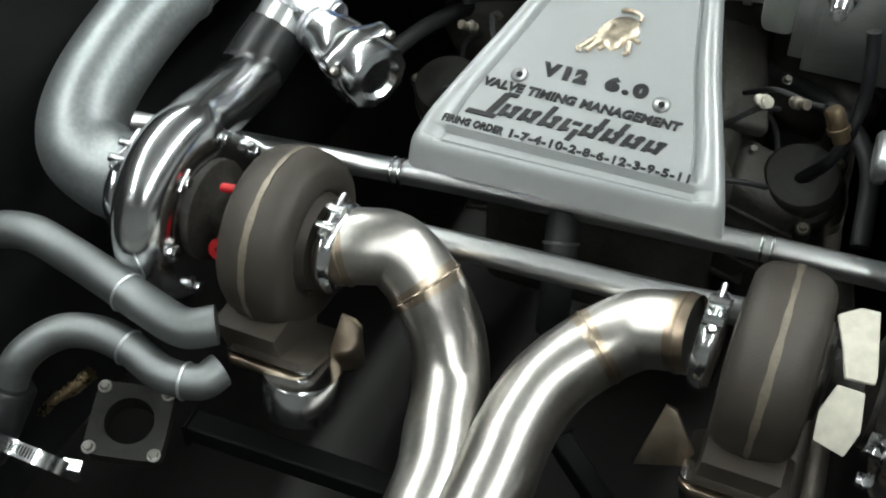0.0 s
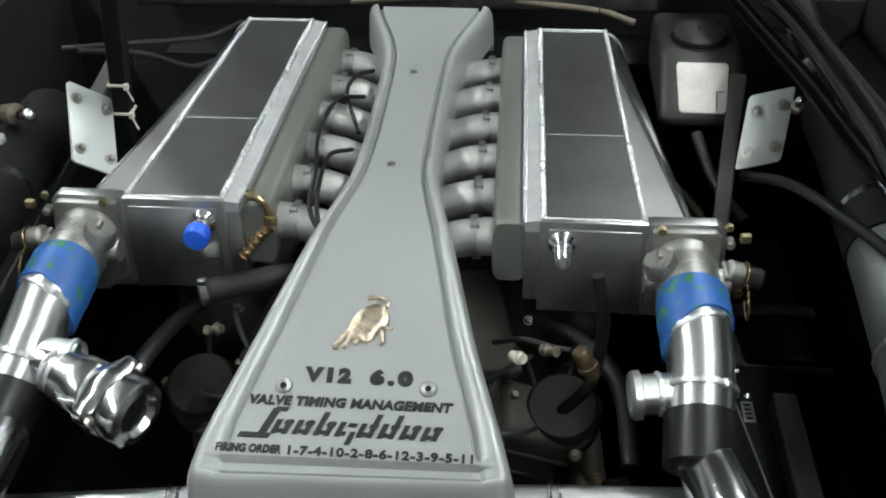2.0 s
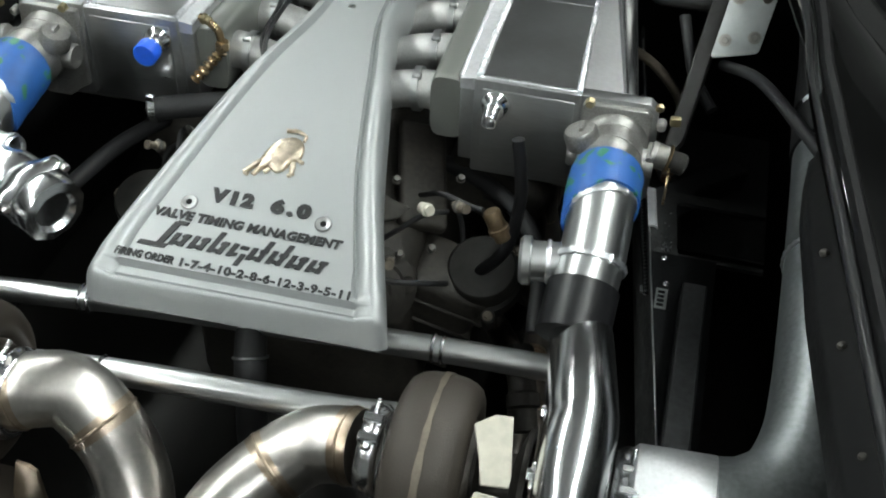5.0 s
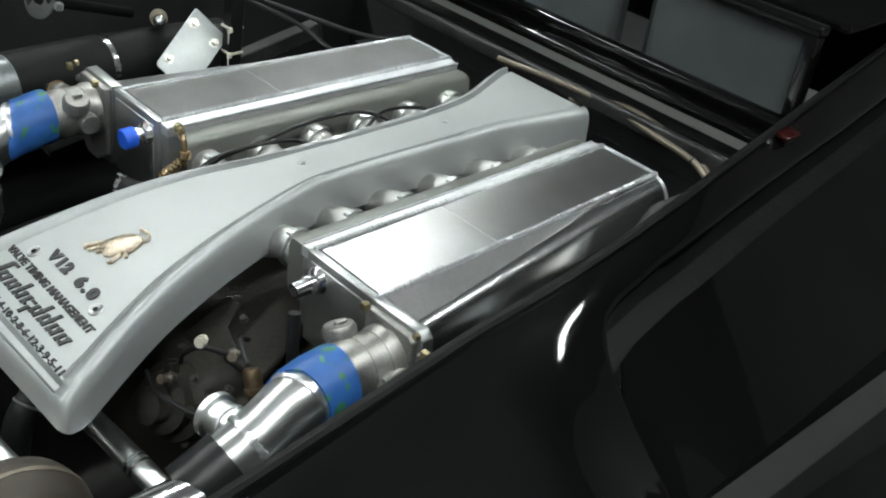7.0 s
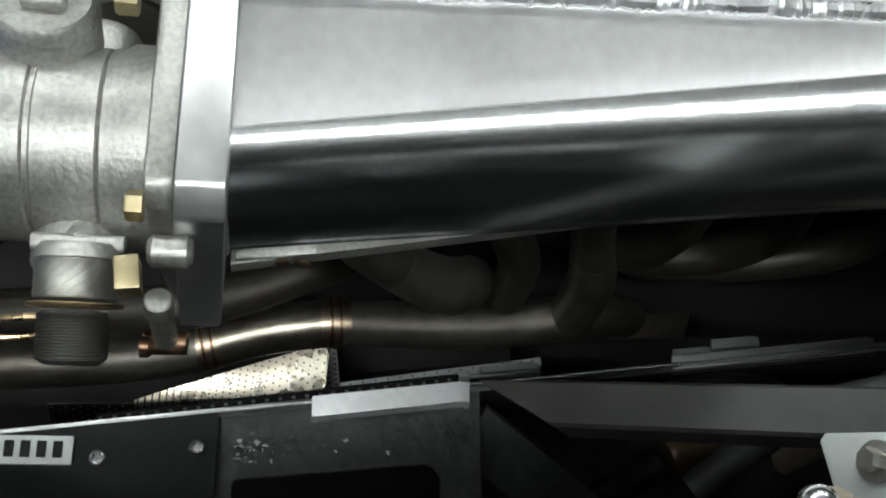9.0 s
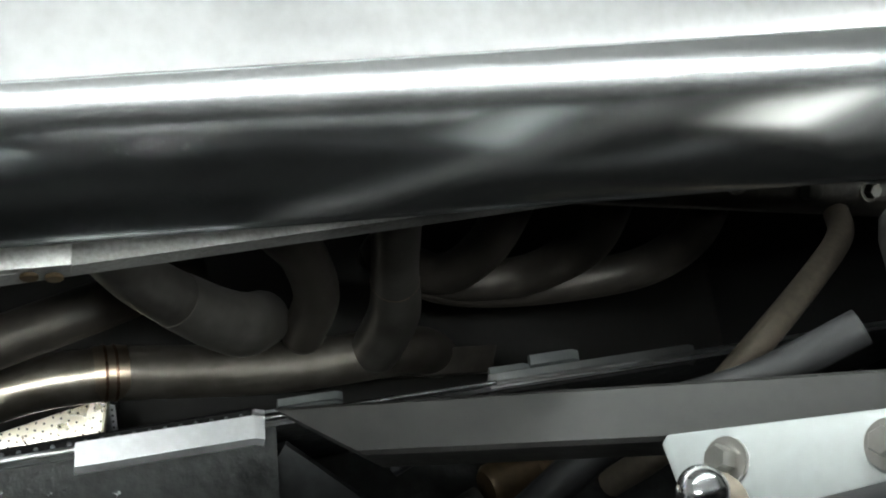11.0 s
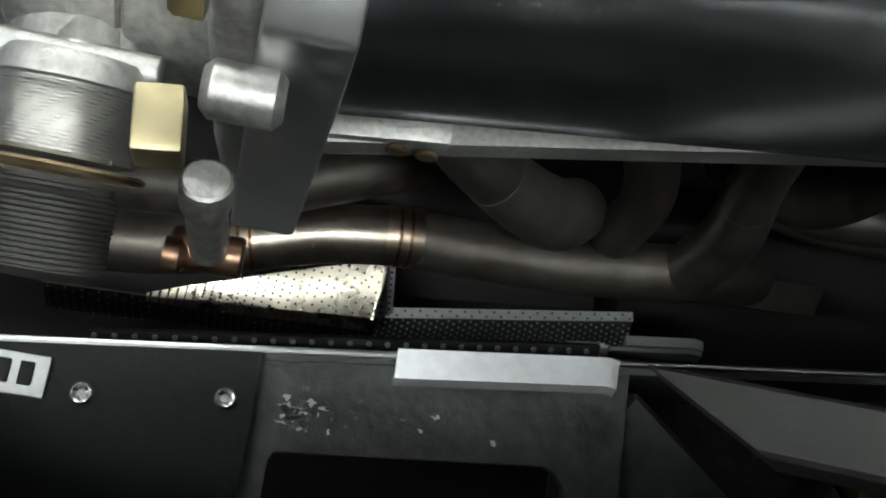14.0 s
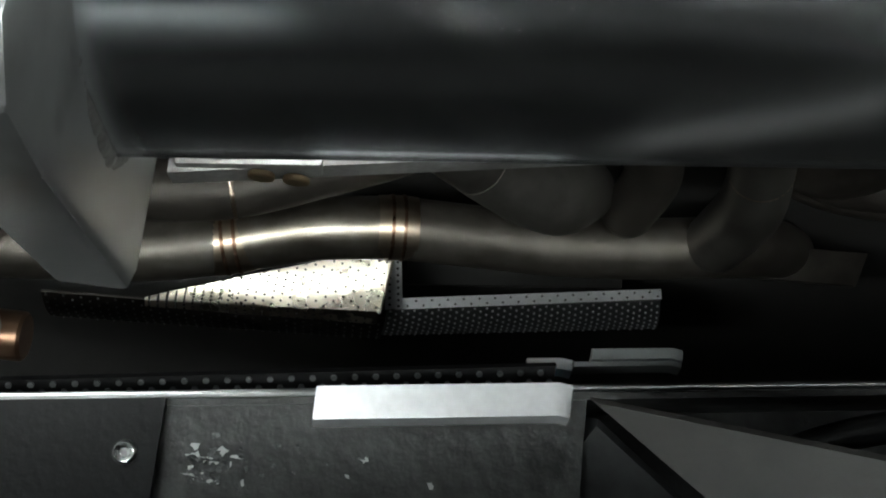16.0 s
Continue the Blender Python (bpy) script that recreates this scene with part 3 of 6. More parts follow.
        tuck = min(0.036, 0.75 * w)
        under = [(w - tuck * (k / 8) ** 1.15, 0.925 - 0.0628 * k / 8) for k in range(1, 9)]
        return top + side + under + [(0.0, 0.861)]

    bm = bmesh.new()
    rings = []
    facet = []
    for y in list(np.linspace(YF + 0.001, YB, 14)):
        f = (y - YF) / (YB - YF)
        x0 = 0.353 - 0.029 * f
        q = section(f)
        rings.append([(x0 + a, y, z) for a, z in q])
        facet.append([(x0 + a, y, z + h) for h in (0.0003, 0.0012) for a, z in (q[:3] if h < 0.001 else q[2::-1])])
    loft(bm, rings)
    part("outer_tank", mir(bm), M_TANK, t, "polished rounded tapering tank")
    bm = bmesh.new()
    loft(bm, facet)
    part("tank_facet", mir(bm), M_FACET, t, "flat satin facet of the tank")
    bm = bmesh.new()
    rings = []
    for y in (YF + 0.002, 0.62):
        f = (y - YF) / (YB - YF)
        x0 = 0.353 - 0.029 * f
        xl = x0 + 0.073 - 0.085 * f
        rings.append([(x0 - 0.02, y, 0.848), (xl, y, 0.848), (xl, y, 0.860), (x0 - 0.02, y, 0.862)])
    loft(bm, rings)
    part("lower_lip", mir(bm), M_CAST, t)
    bm = bmesh.new()
    prism(bm, [(0.372, YF + 0.004), (0.424, YF + 0.004), (0.419, YF + 0.045), (0.372, YF + 0.045)], (0, 0, 0.852), (1, 0, 0), (0, 1, 0), 0.012, 0.001)
    foot = part("tank_foot", mir(bm), M_CAST, t, "small machined foot under the tank")
    for yy in (YF + 0.028, YF + 0.038):
        bm = bmesh.new()
        rod(bm, (0.4215, yy, 0.858), (0.4235, yy, 0.858), 0.004, 12)
        part("dowel", mir(bm), M_BRONZE, foot)
    # weld beads along the seams
    lines = (((0.2205, YF, 1.0042), (0.2085, YB, 1.0042)), ((0.354, YF, 1.0042), (0.325, YB, 1.0042)), ((0.196, YF, 1.0), (0.184, YB, 1.0)),
             ((0.221, YF - 0.002, 0.87), (0.221, YF - 0.002, 1.0)), ((0.355, YF - 0.002, 0.87), (0.355, YF - 0.002, 1.0)), ((0.209, YB, 1.003), (0.324, YB, 1.003)),
             ((0.222, YF - 0.001, 1.0045), (0.354, YF - 0.001, 1.0045)))
    for i, (a, b) in enumerate(lines):
        bm = bmesh.new()
        bead(bm, a, b, 0.0050 if i == 0 else 0.0044 if i < 2 else 0.0030, 0.0040, i)
        part("weld", mir(bm), M_WELD, t, "rippled weld bead")
    bm = bmesh.new()
    bead(bm, (0.222, 0.546, 1.0025), (0.343, 0.546, 1.0025), 0.0014, 0.004, 9)
    part("weld", mir(bm), M_WELD, t, "thin seam across the top")
    bm = bmesh.new()
    rnd = random.Random(3)
    pts = curve([(0.353 + a, YF + 0.0005, z) for a, z in section(0)[:-1]], 4)
    tube(bm, pts, [rnd.uniform(0.0026, 0.0036) for i in range(len(pts))], 10, 1, True, False)
    part("fillet", mir(bm), M_CAST, t, "rough ground weld fillet")
    bm = bmesh.new()
    tube(bm, [(0.324 + a + 0.0005, YB, z) for a, z in section(1)[:-1]], 0.0024, 8, 3)
    part("weld", mir(bm), M_WELD, t, "rippled weld bead")
    # throttle flange plate
    bm = bmesh.new()
    poly = [(0.358, 1.010), (0.446, 1.012), (0.457, 1.002), (0.460, 0.975), (0.462, 0.872), (0.456, 0.864), (0.40, 0.862), (0.358, 0.868)]
    prism(bm, poly, (0, YF - 0.020, 0), (1, 0, 0), (0, 0, 1), -0.0195, 0.0018)
    for v in bm.verts:
        v.co.y += 0.006 * max(0.0, min(1.0, (v.co.z - 0.866) / 0.14))
    part("throttle_flange", mir(bm), M_SATIN, t, "thick aluminium throttle flange")
    # end port
    bm = bmesh.new()
    lathe(bm, [(0, 0), (0.021, 0), (0.020, 0.004), (0.016, 0.008), (0.0125, 0.010), (0.0125, 0.016), (0.014, 0.017), (0.014, 0.021), (0.0115, 0.024), (0.0115, 0.040), (0.010, 0.042), (0.008, 0.042), (0.0075, 0.020), (0, 0.020)], (0.247, YF - 0.012, 0.985 - 0.012), (0, -1, -0.05), 28)
    part("port", mir(bm), M_CHROME, t, "bright threaded port")
    if s < 0:
        bm = bmesh.new()
        lathe(bm, [(0.016, 0), (0.0175, 0.003), (0.0175, 0.020), (0.016, 0.022), (0.0, 0.022)], (0.247, YF - 0.034, 0.972), (0, -1, -0.05), 28)
        part("cap", mir(bm), M_BLUECAP, t, "blue plastic cap")
    return t


def runners(s, dy):
    for i in range(6):
        y = 0.352 + 0.1045 * i + dy
        t = thing("intake_runner", "short cast aluminium intake runner with a clamp ring", "intake runner", "intake runners")
        bm = bmesh.new()
        tube(bm, [(s * 0.045, y - 0.004, 0.915), (s * 0.095, y - 0.002, 0.938), (s * 0.14, y, 0.945), (s * 0.160, y, 0.945)], [0.026, 0.026, 0.027, 0.028], 20, 6)
        part("pipe", bm, M_RUNNER, t)
        bm = bmesh.new()
        lathe(bm, [(0.0275, -0.005), (0.0315, -0.005), (0.0315, 0.005), (0.0275, 0.005)], (s * 0.128, y, 0.944), (s, 0, 0.08), 24)
        part("clamp_ring", bm, M_SATIN, t)
        bm = bmesh.new()
        rod(bm, (s * 0.122, y - 0.012, 0.972), (s * 0.134, y - 0.012, 0.972), 0.005, 10)
        part("clamp_screw", bm, M_SATIN, t)


def throttle_body(s, dy):
    t = thing("throttle_body", "cast aluminium throttle body with brass lever and springs", "throttle body", "throttle bodies")
    p = P(s, dy)
    c = (0.408, 0.296, 0.955)
    bm = bmesh.new()
    poly = [(-0.046, 0.070), (0.036, 0.072), (0.044, 0.065), (0.044, -0.02), (0.038, -0.064), (0.026, -0.076), (-0.01, -0.076), (-0.046, -0.05)]
    prism(bm, poly, (c[0], c[1] - 0.010, c[2] - 0.020), (1, 0, 0), (0, 0, 1), -0.012, 0.003)
    for v in bm.verts:
        v.co = p(*v.co)
    part("mounting_flange", bm, M_CAST, t)
    bm = bmesh.new()
    lathe(bm, [(0, 0), (0.044, 0.0), (0.044, 0.012), (0.0415, 0.016), (0.0415, 0.020), (0.0400, 0.021), (0.0415, 0.022), (0.0415, 0.046), (0.0402, 0.047), (0.0402, 0.049), (0.0415, 0.050), (0.0415, 0.068), (0.039, 0.072), (0.039, 0.089), (0, 0.089)], p(c[0], c[1] - 0.009, c[2]), (0, -1, 0), 40)
    part("barrel", bm, M_CAST, t)
    for sx in (-1, 1):
        bm = bmesh.new()
        lathe(bm, [(0.018, 0), (0.018, 0.014), (0.016, 0.017), (0.0, 0.017)], p(c[0] + sx * 0.038, c[1] - 0.040, c[2] - 0.004), (s * sx, 0, 0.0), 24)
        part("shaft_boss", bm, M_CAST, t)
    # idle boss on top, facing the engine
    bm = bmesh.new()
    lathe(bm, [(0.022, 0), (0.022, 0.018), (0.019, 0.023), (0, 0.023)], p(c[0] - 0.034, c[1] - 0.056, c[2] + 0.022), (-s * 0.35, 0, 0.9), 24)
    box(bm, (-0.003, -0.003, 0), (0.003, 0.014, 0.026), 0.001, 1, Matrix.Translation(p(c[0] - 0.040, c[1] - 0.060, c[2] + 0.024)))
    part("idle_boss", bm, M_CAST, t)
    # outboard linkage
    bm = bmesh.new()
    o = p(c[0] + 0.054, c[1] - 0.037, c[2] + 0.011)
    lathe(bm, [(0, 0.0), (0.0155, 0.0), (0.016, 0.001), (0.016, 0.015), (0.0155, 0.016), (0.0, 0.016)], o, (s, 0, -0.25), 32)
    drum = part("spring_drum", bm, M_TURNED, t, "return spring drum")
    bm = bmesh.new()
    dx = V((s, 0, -0.25)).normalized()
    du = dx.orthogonal().normalized()
    tube(bm, [o + dx * (0.0008 + 0.0148 * k / 320) + 0.0158 * (math.cos(k * 0.353) * du + math.sin(k * 0.353) * dx.cross(du)) for k in range(321)], 0.00045, 6, 1, True, False)
    part("spring", bm, M_TURNED, drum, "fine coiled spring")
    bm = bmesh.new()
    tube(bm, [o + dx * (0.022 + 0.0175 * k / 260) + 0.0135 * (math.cos(k * 0.353) * du + math.sin(k * 0.353) * dx.cross(du)) for k in range(261)], 0.00065, 6, 1, True, False)
    lathe(bm, [(0, 0.021), (0.0130, 0.021), (0.0130, 0.040), (0.010, 0.042), (0, 0.042)], o, dx, 28)
    part("lower_spring", bm, M_CAPBLACK, t, "dark coiled return spring")
    bm = bmesh.new()
    ax = V((s, 0, -0.25)).normalized()
    lathe(bm, [(0, -0.006), (0.014, -0.006), (0.0165, -0.003), (0.0165, 0.0), (0, 0.0)], o, ax, 28)
    rod(bm, o - ax * 0.022 + V((0, 0, -0.012)), o - ax * 0.002 + V((0, 0, -0.004)), 0.009, 14)
    rod(bm, o + V((0, -0.018, 0.0)) - ax * 0.006, o + V((0, 0.018, 0.0)) - ax * 0.006, 0.004, 10)
    part("drum_bracket", bm, M_CAST, t)
    bm = bmesh.new()
    lathe(bm, [(0, 0.0175), (0.0182, 0.0175), (0.0190, 0.0182), (0.0182, 0.0192), (0, 0.0192)], o, ax, 28)
    tube(bm, [o + ax * 0.022 + V((0, a, b)) for a, b in ((-0.012, -0.004), (-0.026, -0.008), (-0.042, -0.02), (-0.046, -0.034), (-0.034, -0.040), (-0.012, -0.030))], 0.0016, 8, 5)
    part("lever", bm, M_BRASS, t, "brass throttle lever")
    bm = bmesh.new()
    box(bm, (-0.0066, -0.0046, -0.0055), (0.0066, 0.0046, 0.0055), 0.001, 2, Matrix.Translation(p(c[0] + 0.072, c[1] - 0.012, c[2] + 0.048)) @ Matrix.Rotation(s * math.radians(8), 4, "Z"))
    part("stop_nut", bm, M_ZINC, t, "yellow zinc block")
    bm = bmesh.new()
    hexbolt(bm, p(c[0] + 0.050, c[1] - 0.0055, c[2] + 0.062), (0, -1, 0), 0.0058, 0.008, 0)
    part("bolt", bm, M_ZINC, t, "yellow zinc bolt")
    bm = bmesh.new()
    hexbolt(bm, p(c[0] - 0.036, c[1] - 0.014, c[2] + 0.060), (0, -1, 0), 0.0068, 0.011, 0)
    part("bolt", bm, M_ZINC, t, "yellow zinc bolt")
    bm = bmesh.new()
    rod(bm, p(c[0] + 0.0655, c[1] - 0.006, c[2] - 0.001), p(c[0] + 0.069, c[1] - 0.006, c[2] - 0.011), 0.0062, 14)
    part("stub", bm, M_CAST, t)
    bm = bmesh.new()
    rod(bm, p(c[0] + 0.056, c[1] - 0.008, c[2] + 0.031), p(c[0] + 0.056, c[1] + 0.009, c[2] + 0.031), 0.0064, 18, 0.002)
    part("stub", bm, M_CAST, t)
    bm = bmesh.new()
    lathe(bm, [(0.003, 0), (0.0048, 0.002), (0.0048, 0.006), (0, 0.006)], p(c[0] + 0.076, c[1] - 0.010, c[2] - 0.039), (0, -1, 0), 14)
    rod(bm, p(c[0] + 0.073, c[1] - 0.015, c[2] - 0.042), p(c[0] + 0.073, c[1] + 0.004, c[2] - 0.042), 0.0056, 16)
    part("copper_union", bm, M_COPPER, t, "copper-coloured union")
    bm = bmesh.new()
    rod(bm, p(c[0] + 0.073, c[1] - 0.005, c[2] - 0.038), p(c[0] + 0.068, c[1] - 0.006, c[2] - 0.008), 0.0052, 12)
    part("union_post", bm, M_CAST, t)
    return t


def grow(bm, o, k):
    for v in bm.verts:
        v.co = o + (v.co - o) * k


def blow_off(o):
    """The bypass valve on the left boost pipe."""
    t = thing("blow_off_valve", "polished aluminium blow-off valve with lobed cap", "valve")
    a = V((0.86, -0.42, -0.10)).normalized()
    k0 = 1.28
    bm = bmesh.new()
    lathe(bm, [(0.022, 0.02), (0.022, 0.052), (0.027, 0.054), (0.027, 0.070), (0.030, 0.072), (0.031, 0.092), (0.028, 0.096)], o, a, 28)
    grow(bm, o, k0)
    part("neck", bm, M_CHROME, t)
    for k in (0.040, 0.048):
        bm = bmesh.new()
        ring_bead(bm, o + a * k, a, 0.0225, 0.0024, 3, 44)
        grow(bm, o, k0)
        part("weld", bm, M_WELD, t, "rippled weld ring")
    u = a.orthogonal().normalized()
    w = a.cross(u)
    bm = bmesh.new()
    rings = []
    for h, q, lobe in ((0.094, 0.030, 0.0), (0.100, 0.033, 0.10), (0.108, 0.037, 0.24), (0.118, 0.037, 0.24), (0.124, 0.034, 0.16)):
        rings.append([o + a * h + (u * math.cos(2 * math.pi * k / 48) + w * math.sin(2 * math.pi * k / 48)) * q * (1 + lobe * max(0, math.cos(3 * 2 * math.pi * k / 48)) ** 2) for k in range(48)])
    loft(bm, rings)
    grow(bm, o, k0)
    part("lobed_flange", bm, M_CHROME, t)
    bm = bmesh.new()
    lathe(bm, [(0.030, 0.124), (0.035, 0.126), (0.036, 0.140), (0.034, 0.146), (0.024, 0.148), (0.020, 0.142), (0, 0.142)], o, a, 10)
    grow(bm, o, k0)
    part("cap", bm, M_CHROME, t, "faceted bright cap")
    for k in range(3):
        e = (u * math.cos(2 * math.pi * k / 3) + w * math.sin(2 * math.pi * k / 3)) * 0.041
        bm = bmesh.new()
        hexbolt(bm, o + a * 0.122 + e, a, 0.0045, 0.006, 0)
        grow(bm, o, k0)
        part("screw", bm, M_STEEL, t)


def boost_pipe(s, dy):
    p = P(s, dy)
    t = thing("boost_pipe", "welded bright aluminium boost pipe with a side outlet", "pipe", "boost pipes")
    ax = [(0.410, 0.198, 0.955), (0.412, 0.145, 0.947), (0.413, 0.098, 0.921), (0.410, 0.050, 0.896)]
    if s < 0:
        ax = [(0.410, 0.198, 0.955), (0.416, 0.150, 0.941), (0.428, 0.100, 0.906), (0.440, 0.055, 0.875)]
    bm = bmesh.new()
    tube(bm, [p(*q) for q in ax], [0.040, 0.040, 0.040, 0.0385], 40, 8)
    part("pipe", bm, M_TUBE, t)
    c = curve([p(*q) for q in ax], 8)
    for i in (7, 18):
        bm = bmesh.new()
        ring_bead(bm, c[i], c[i + 1] - c[i - 1] + V((-0.004 * s if i < 9 else 0.0, 0, 0)) * -1, 0.0403, 0.0042, i, 52)
        part("weld", bm, M_WELD, t, "rippled weld ring")
    if s < 0:
        blow_off(c[17])
    bm = bmesh.new()
    o, d = V((0.385, 0.088, 0.909)), V((-0.93, -0.10, -0.06)).normalized()
    d2 = V((s * d.x, d.y, d.z))
    lathe(bm, [(0.021, -0.03), (0.021, 0.025), (0.021, 0.03)] if s < 0 else [(0.0245, 0), (0.0245, 0.042), (0.030, 0.044), (0.030, 0.053), (0.026, 0.057), (0.021, 0.057), (0.020, 0.01), (0, 0.01)], p(*o), d2, 28)
    part("outlet", bm, M_TUBE, t)
    bm = bmesh.new()
    ring_bead(bm, p(*(o + d * 0.022)), d2, 0.0215 if s < 0 else 0.0250, 0.0028, 5, 44)
    part("weld", bm, M_WELD, t, "rippled weld ring")
    bl = thing("silicone_hose", "blue silicone coupling hose with faint green blotches", "hose", "blue hoses")
    bm = bmesh.new()
    rings = []
    ys, zs, xs = zip(*sorted((q[1], q[2], q[0]) for q in ax))
    for j, dr in ((0, 0.0), (0, 0.0050), (1, 0.0056), (3, 0.0050), (5, 0.0056), (7, 0.0048), (9, 0.0056), (10, 0.0050), (10, 0.0)):
        ring = []
        for k in range(48):
            a = 2 * math.pi * k / 48
            cx = math.cos(a)
            end = 0.153 + (0.024 * cx if cx < 0 else 0.010 * cx)
            y = 0.210 + (end - 0.210) * j / 10
            r = 0.0402 + dr + (0.002 * max(0.0, -cx) * math.sin(math.pi * j / 10) if dr else 0)
            ring.append(p(float(np.interp(y, ys, xs)) + r * cx, y, float(np.interp(y, ys, zs)) + r * math.sin(a)))
        rings.append(ring)
    loft(bm, rings, True, False)
    part("sleeve", bm, M_BLUE, bl)
    rb = thing("rubber_hose", "glossy black rubber coupling hose", "hose", "black couplings")
    bm = bmesh.new()
    tube(bm, [p(0.410, 0.058, 0.900), p(0.409, 0.030, 0.886), p(0.407, 0.002, 0.872)] if s > 0 else [p(0.438, 0.062, 0.879), p(0.444, 0.034, 0.863), p(0.450, 0.004, 0.846)], 0.0432, 40, 8)
    part("sleeve", bm, M_RUBBER, rb)
    return t


def turbo(s, dy, dz, outlet):
    p = lambda x, y, z: V((s * x + 0.012, y + dy, z))
    t = thing("turbocharger", "turbocharger with polished compressor and brown-grey iron turbine housing", "turbocharger", "turbochargers")
    CY0, CZ0 = -0.158, 0.818 + dz
    # turbine housing: scroll whose tube swells round its axis
    bm = bmesh.new()
    rings = []
    N = 56
    for i in range(N + 1):
        a = 2 * math.pi * i / N
        f = ((a + 0.9) % (2 * math.pi)) / (2 * math.pi)
        R = 0.098 + 0.016 * f
        wx = 0.041 + 0.005 * f
        ring = []
        for k in range(18):
            b = 2 * math.pi * k / 18
            rr = 0.052 + (R - 0.052) * (0.5 + 0.5 * math.copysign(abs(math.cos(b)) ** 0.8, math.cos(b)))
            ring.append(p(0.275 + wx * math.copysign(abs(math.sin(b)) ** 0.8, math.sin(b)), CY0 + rr * math.cos(a), CZ0 + rr * math.sin(a)))
        rings.append(ring)
    loft(bm, rings, True, False)
    lathe(bm, [(0, 0.048), (0.054, 0.048), (0.060, 0.03), (0.060, -0.03), (0.054, -0.046), (0, -0.046)], p(0.275, CY0, CZ0), (s, 0, 0), 32)
    bmesh.ops.remove_doubles(bm, verts=bm.verts, dist=1e-5)
    part("turbine_housing", bm, M_IRON, t, "sand-cast brown-grey iron scroll")
    bm = bmesh.new()
    rings = []
    for i in range(N + 1):
        a = 2 * math.pi * i / N
        f = ((a + 0.9) % (2 * math.pi)) / (2 * math.pi)
        R = 0.0985 + 0.016 * f
        w = 0.0036 + 0.0008 * math.sin(3 * a) + 0.0006 * math.sin(17 * a)
        rings.append([p(0.275 + dx, CY0 + (R + dr) * math.cos(a), CZ0 + (R + dr) * math.sin(a)) for dx, dr in ((-w, -0.003), (-w, 0.0004), (w, 0.0004), (w, -0.003))])
    loft(bm, rings, True, False)
    part("casting_seam", bm, M_SEAM, t, "paler ground casting seam")
    # turbine foot flange and throat
    bm = bmesh.new()
    foot = V(p(0.250 if s < 0 else 0.272, CY0 - 0.075, CZ0 - 0.105))
    dn = V((0, -0.35, -0.94)).normalized()
    loft(bm, [[p(0.275 + sx * 0.040, CY0 - 0.07 + sy * 0.05, CZ0 - 0.05) for sx, sy in ((-1, -1), (1, -1), (1, 1), (-1, 1))], [p(0.260 + sx * 0.033, CY0 - 0.080 + sy * 0.035, CZ0 - 0.110) for sx, sy in ((-1, -1), (1, -1), (1, 1), (-1, 1))]])
    part("throat", bm, M_IRON, t)
    bm = bmesh.new()
    poly = [(-0.055, -0.038), (-0.042, -0.050), (0.042, -0.050), (0.055, -0.038), (0.055, 0.038), (0.042, 0.050), (-0.042, 0.050), (-0.055, 0.038)]
    prism(bm, poly, foot, (1, 0, 0), V((1, 0, 0)).cross(dn), 0.013, 0.002)
    part("foot_flange", bm, M_IRON, t)
    bm = bmesh.new()
    prism(bm, [(x * 1.0, y * 1.1) for x, y in poly], foot + dn * 0.0135, (1, 0, 0), V((1, 0, 0)).cross(dn), 0.010, 0.002)
    part("manifold_flange", bm, M_TINT, t, "heat-browned manifold flange")
    for sx in (-1, 1):
        for sy in (-1, 1):
            bm = bmesh.new()
            hexbolt(bm, foot + V((sx * 0.044, 0, 0)) + V((1, 0, 0)).cross(dn) * sy * 0.038, -dn, 0.008, 0.012)
            part("bolt", bm, M_CHROME, t, "bright hex bolt")
    # bearing housing and back plate
    bm = bmesh.new()
    lathe(bm, [(0.05, 0.045), (0.05, 0.052), (0.030, 0.056), (0.030, 0.09), (0.045, 0.094), (0.062, 0.100), (0.062, 0.106), (0.05, 0.106)], p(0.275, CY0, CZ0), (s, 0, 0), 36)
    part("centre_housing", bm, M_GRIME, t, "dark bearing housing")
    if s < 0:
        bm = bmesh.new()
        rod(bm, p(0.312, CY0 - 0.030, CZ0 + 0.074), p(0.338, CY0 - 0.030, CZ0 + 0.070), 0.0055, 12)
        part("oil_plug", bm, M_RED, t, "red plastic plug")
        bm = bmesh.new()
        lathe(bm, [(0.0045, 0.010), (0.0045, 0.018), (0.0125, 0.018), (0.0135, 0.015), (0.0135, -0.004), (0, -0.004)], p(0.335, CY0 - 0.045, CZ0 - 0.004), (0, -0.9, 0.35), 20)
        part("oil_plug", bm, M_RED, t, "red plastic plug")
    # compressor: polished volute with tangent outlet
    bm = bmesh.new()
    CX = 0.424 if s > 0 else 0.408
    arc = [math.radians((86 if s > 0 else 72) + 15 * k) for k in range(22)]
    line = [p(CX + 0.004, CY0 - 0.004 + 0.088 * math.cos(a), CZ0 + 0.004 + 0.088 * math.sin(a)) for a in arc]
    top, end = line[0], p(outlet[0], outlet[1] - dy, outlet[2])
    neck = [end.lerp(top, f) + V((0.003 * s * f, 0, 0.004 * math.sin(math.pi * f) * (s > 0))) for f in (0.22, 0.45, 0.68, 0.86)]
    tube(bm, [end] + neck + line, [0.0370, 0.0374, 0.0380, 0.0386, 0.0390] + [0.0392 - 0.013 * k / 21 for k in range(22)], 32, 5)
    part("compressor_volute", bm, M_CHROME, t, "mirror-polished compressor volute")
    bm = bmesh.new()
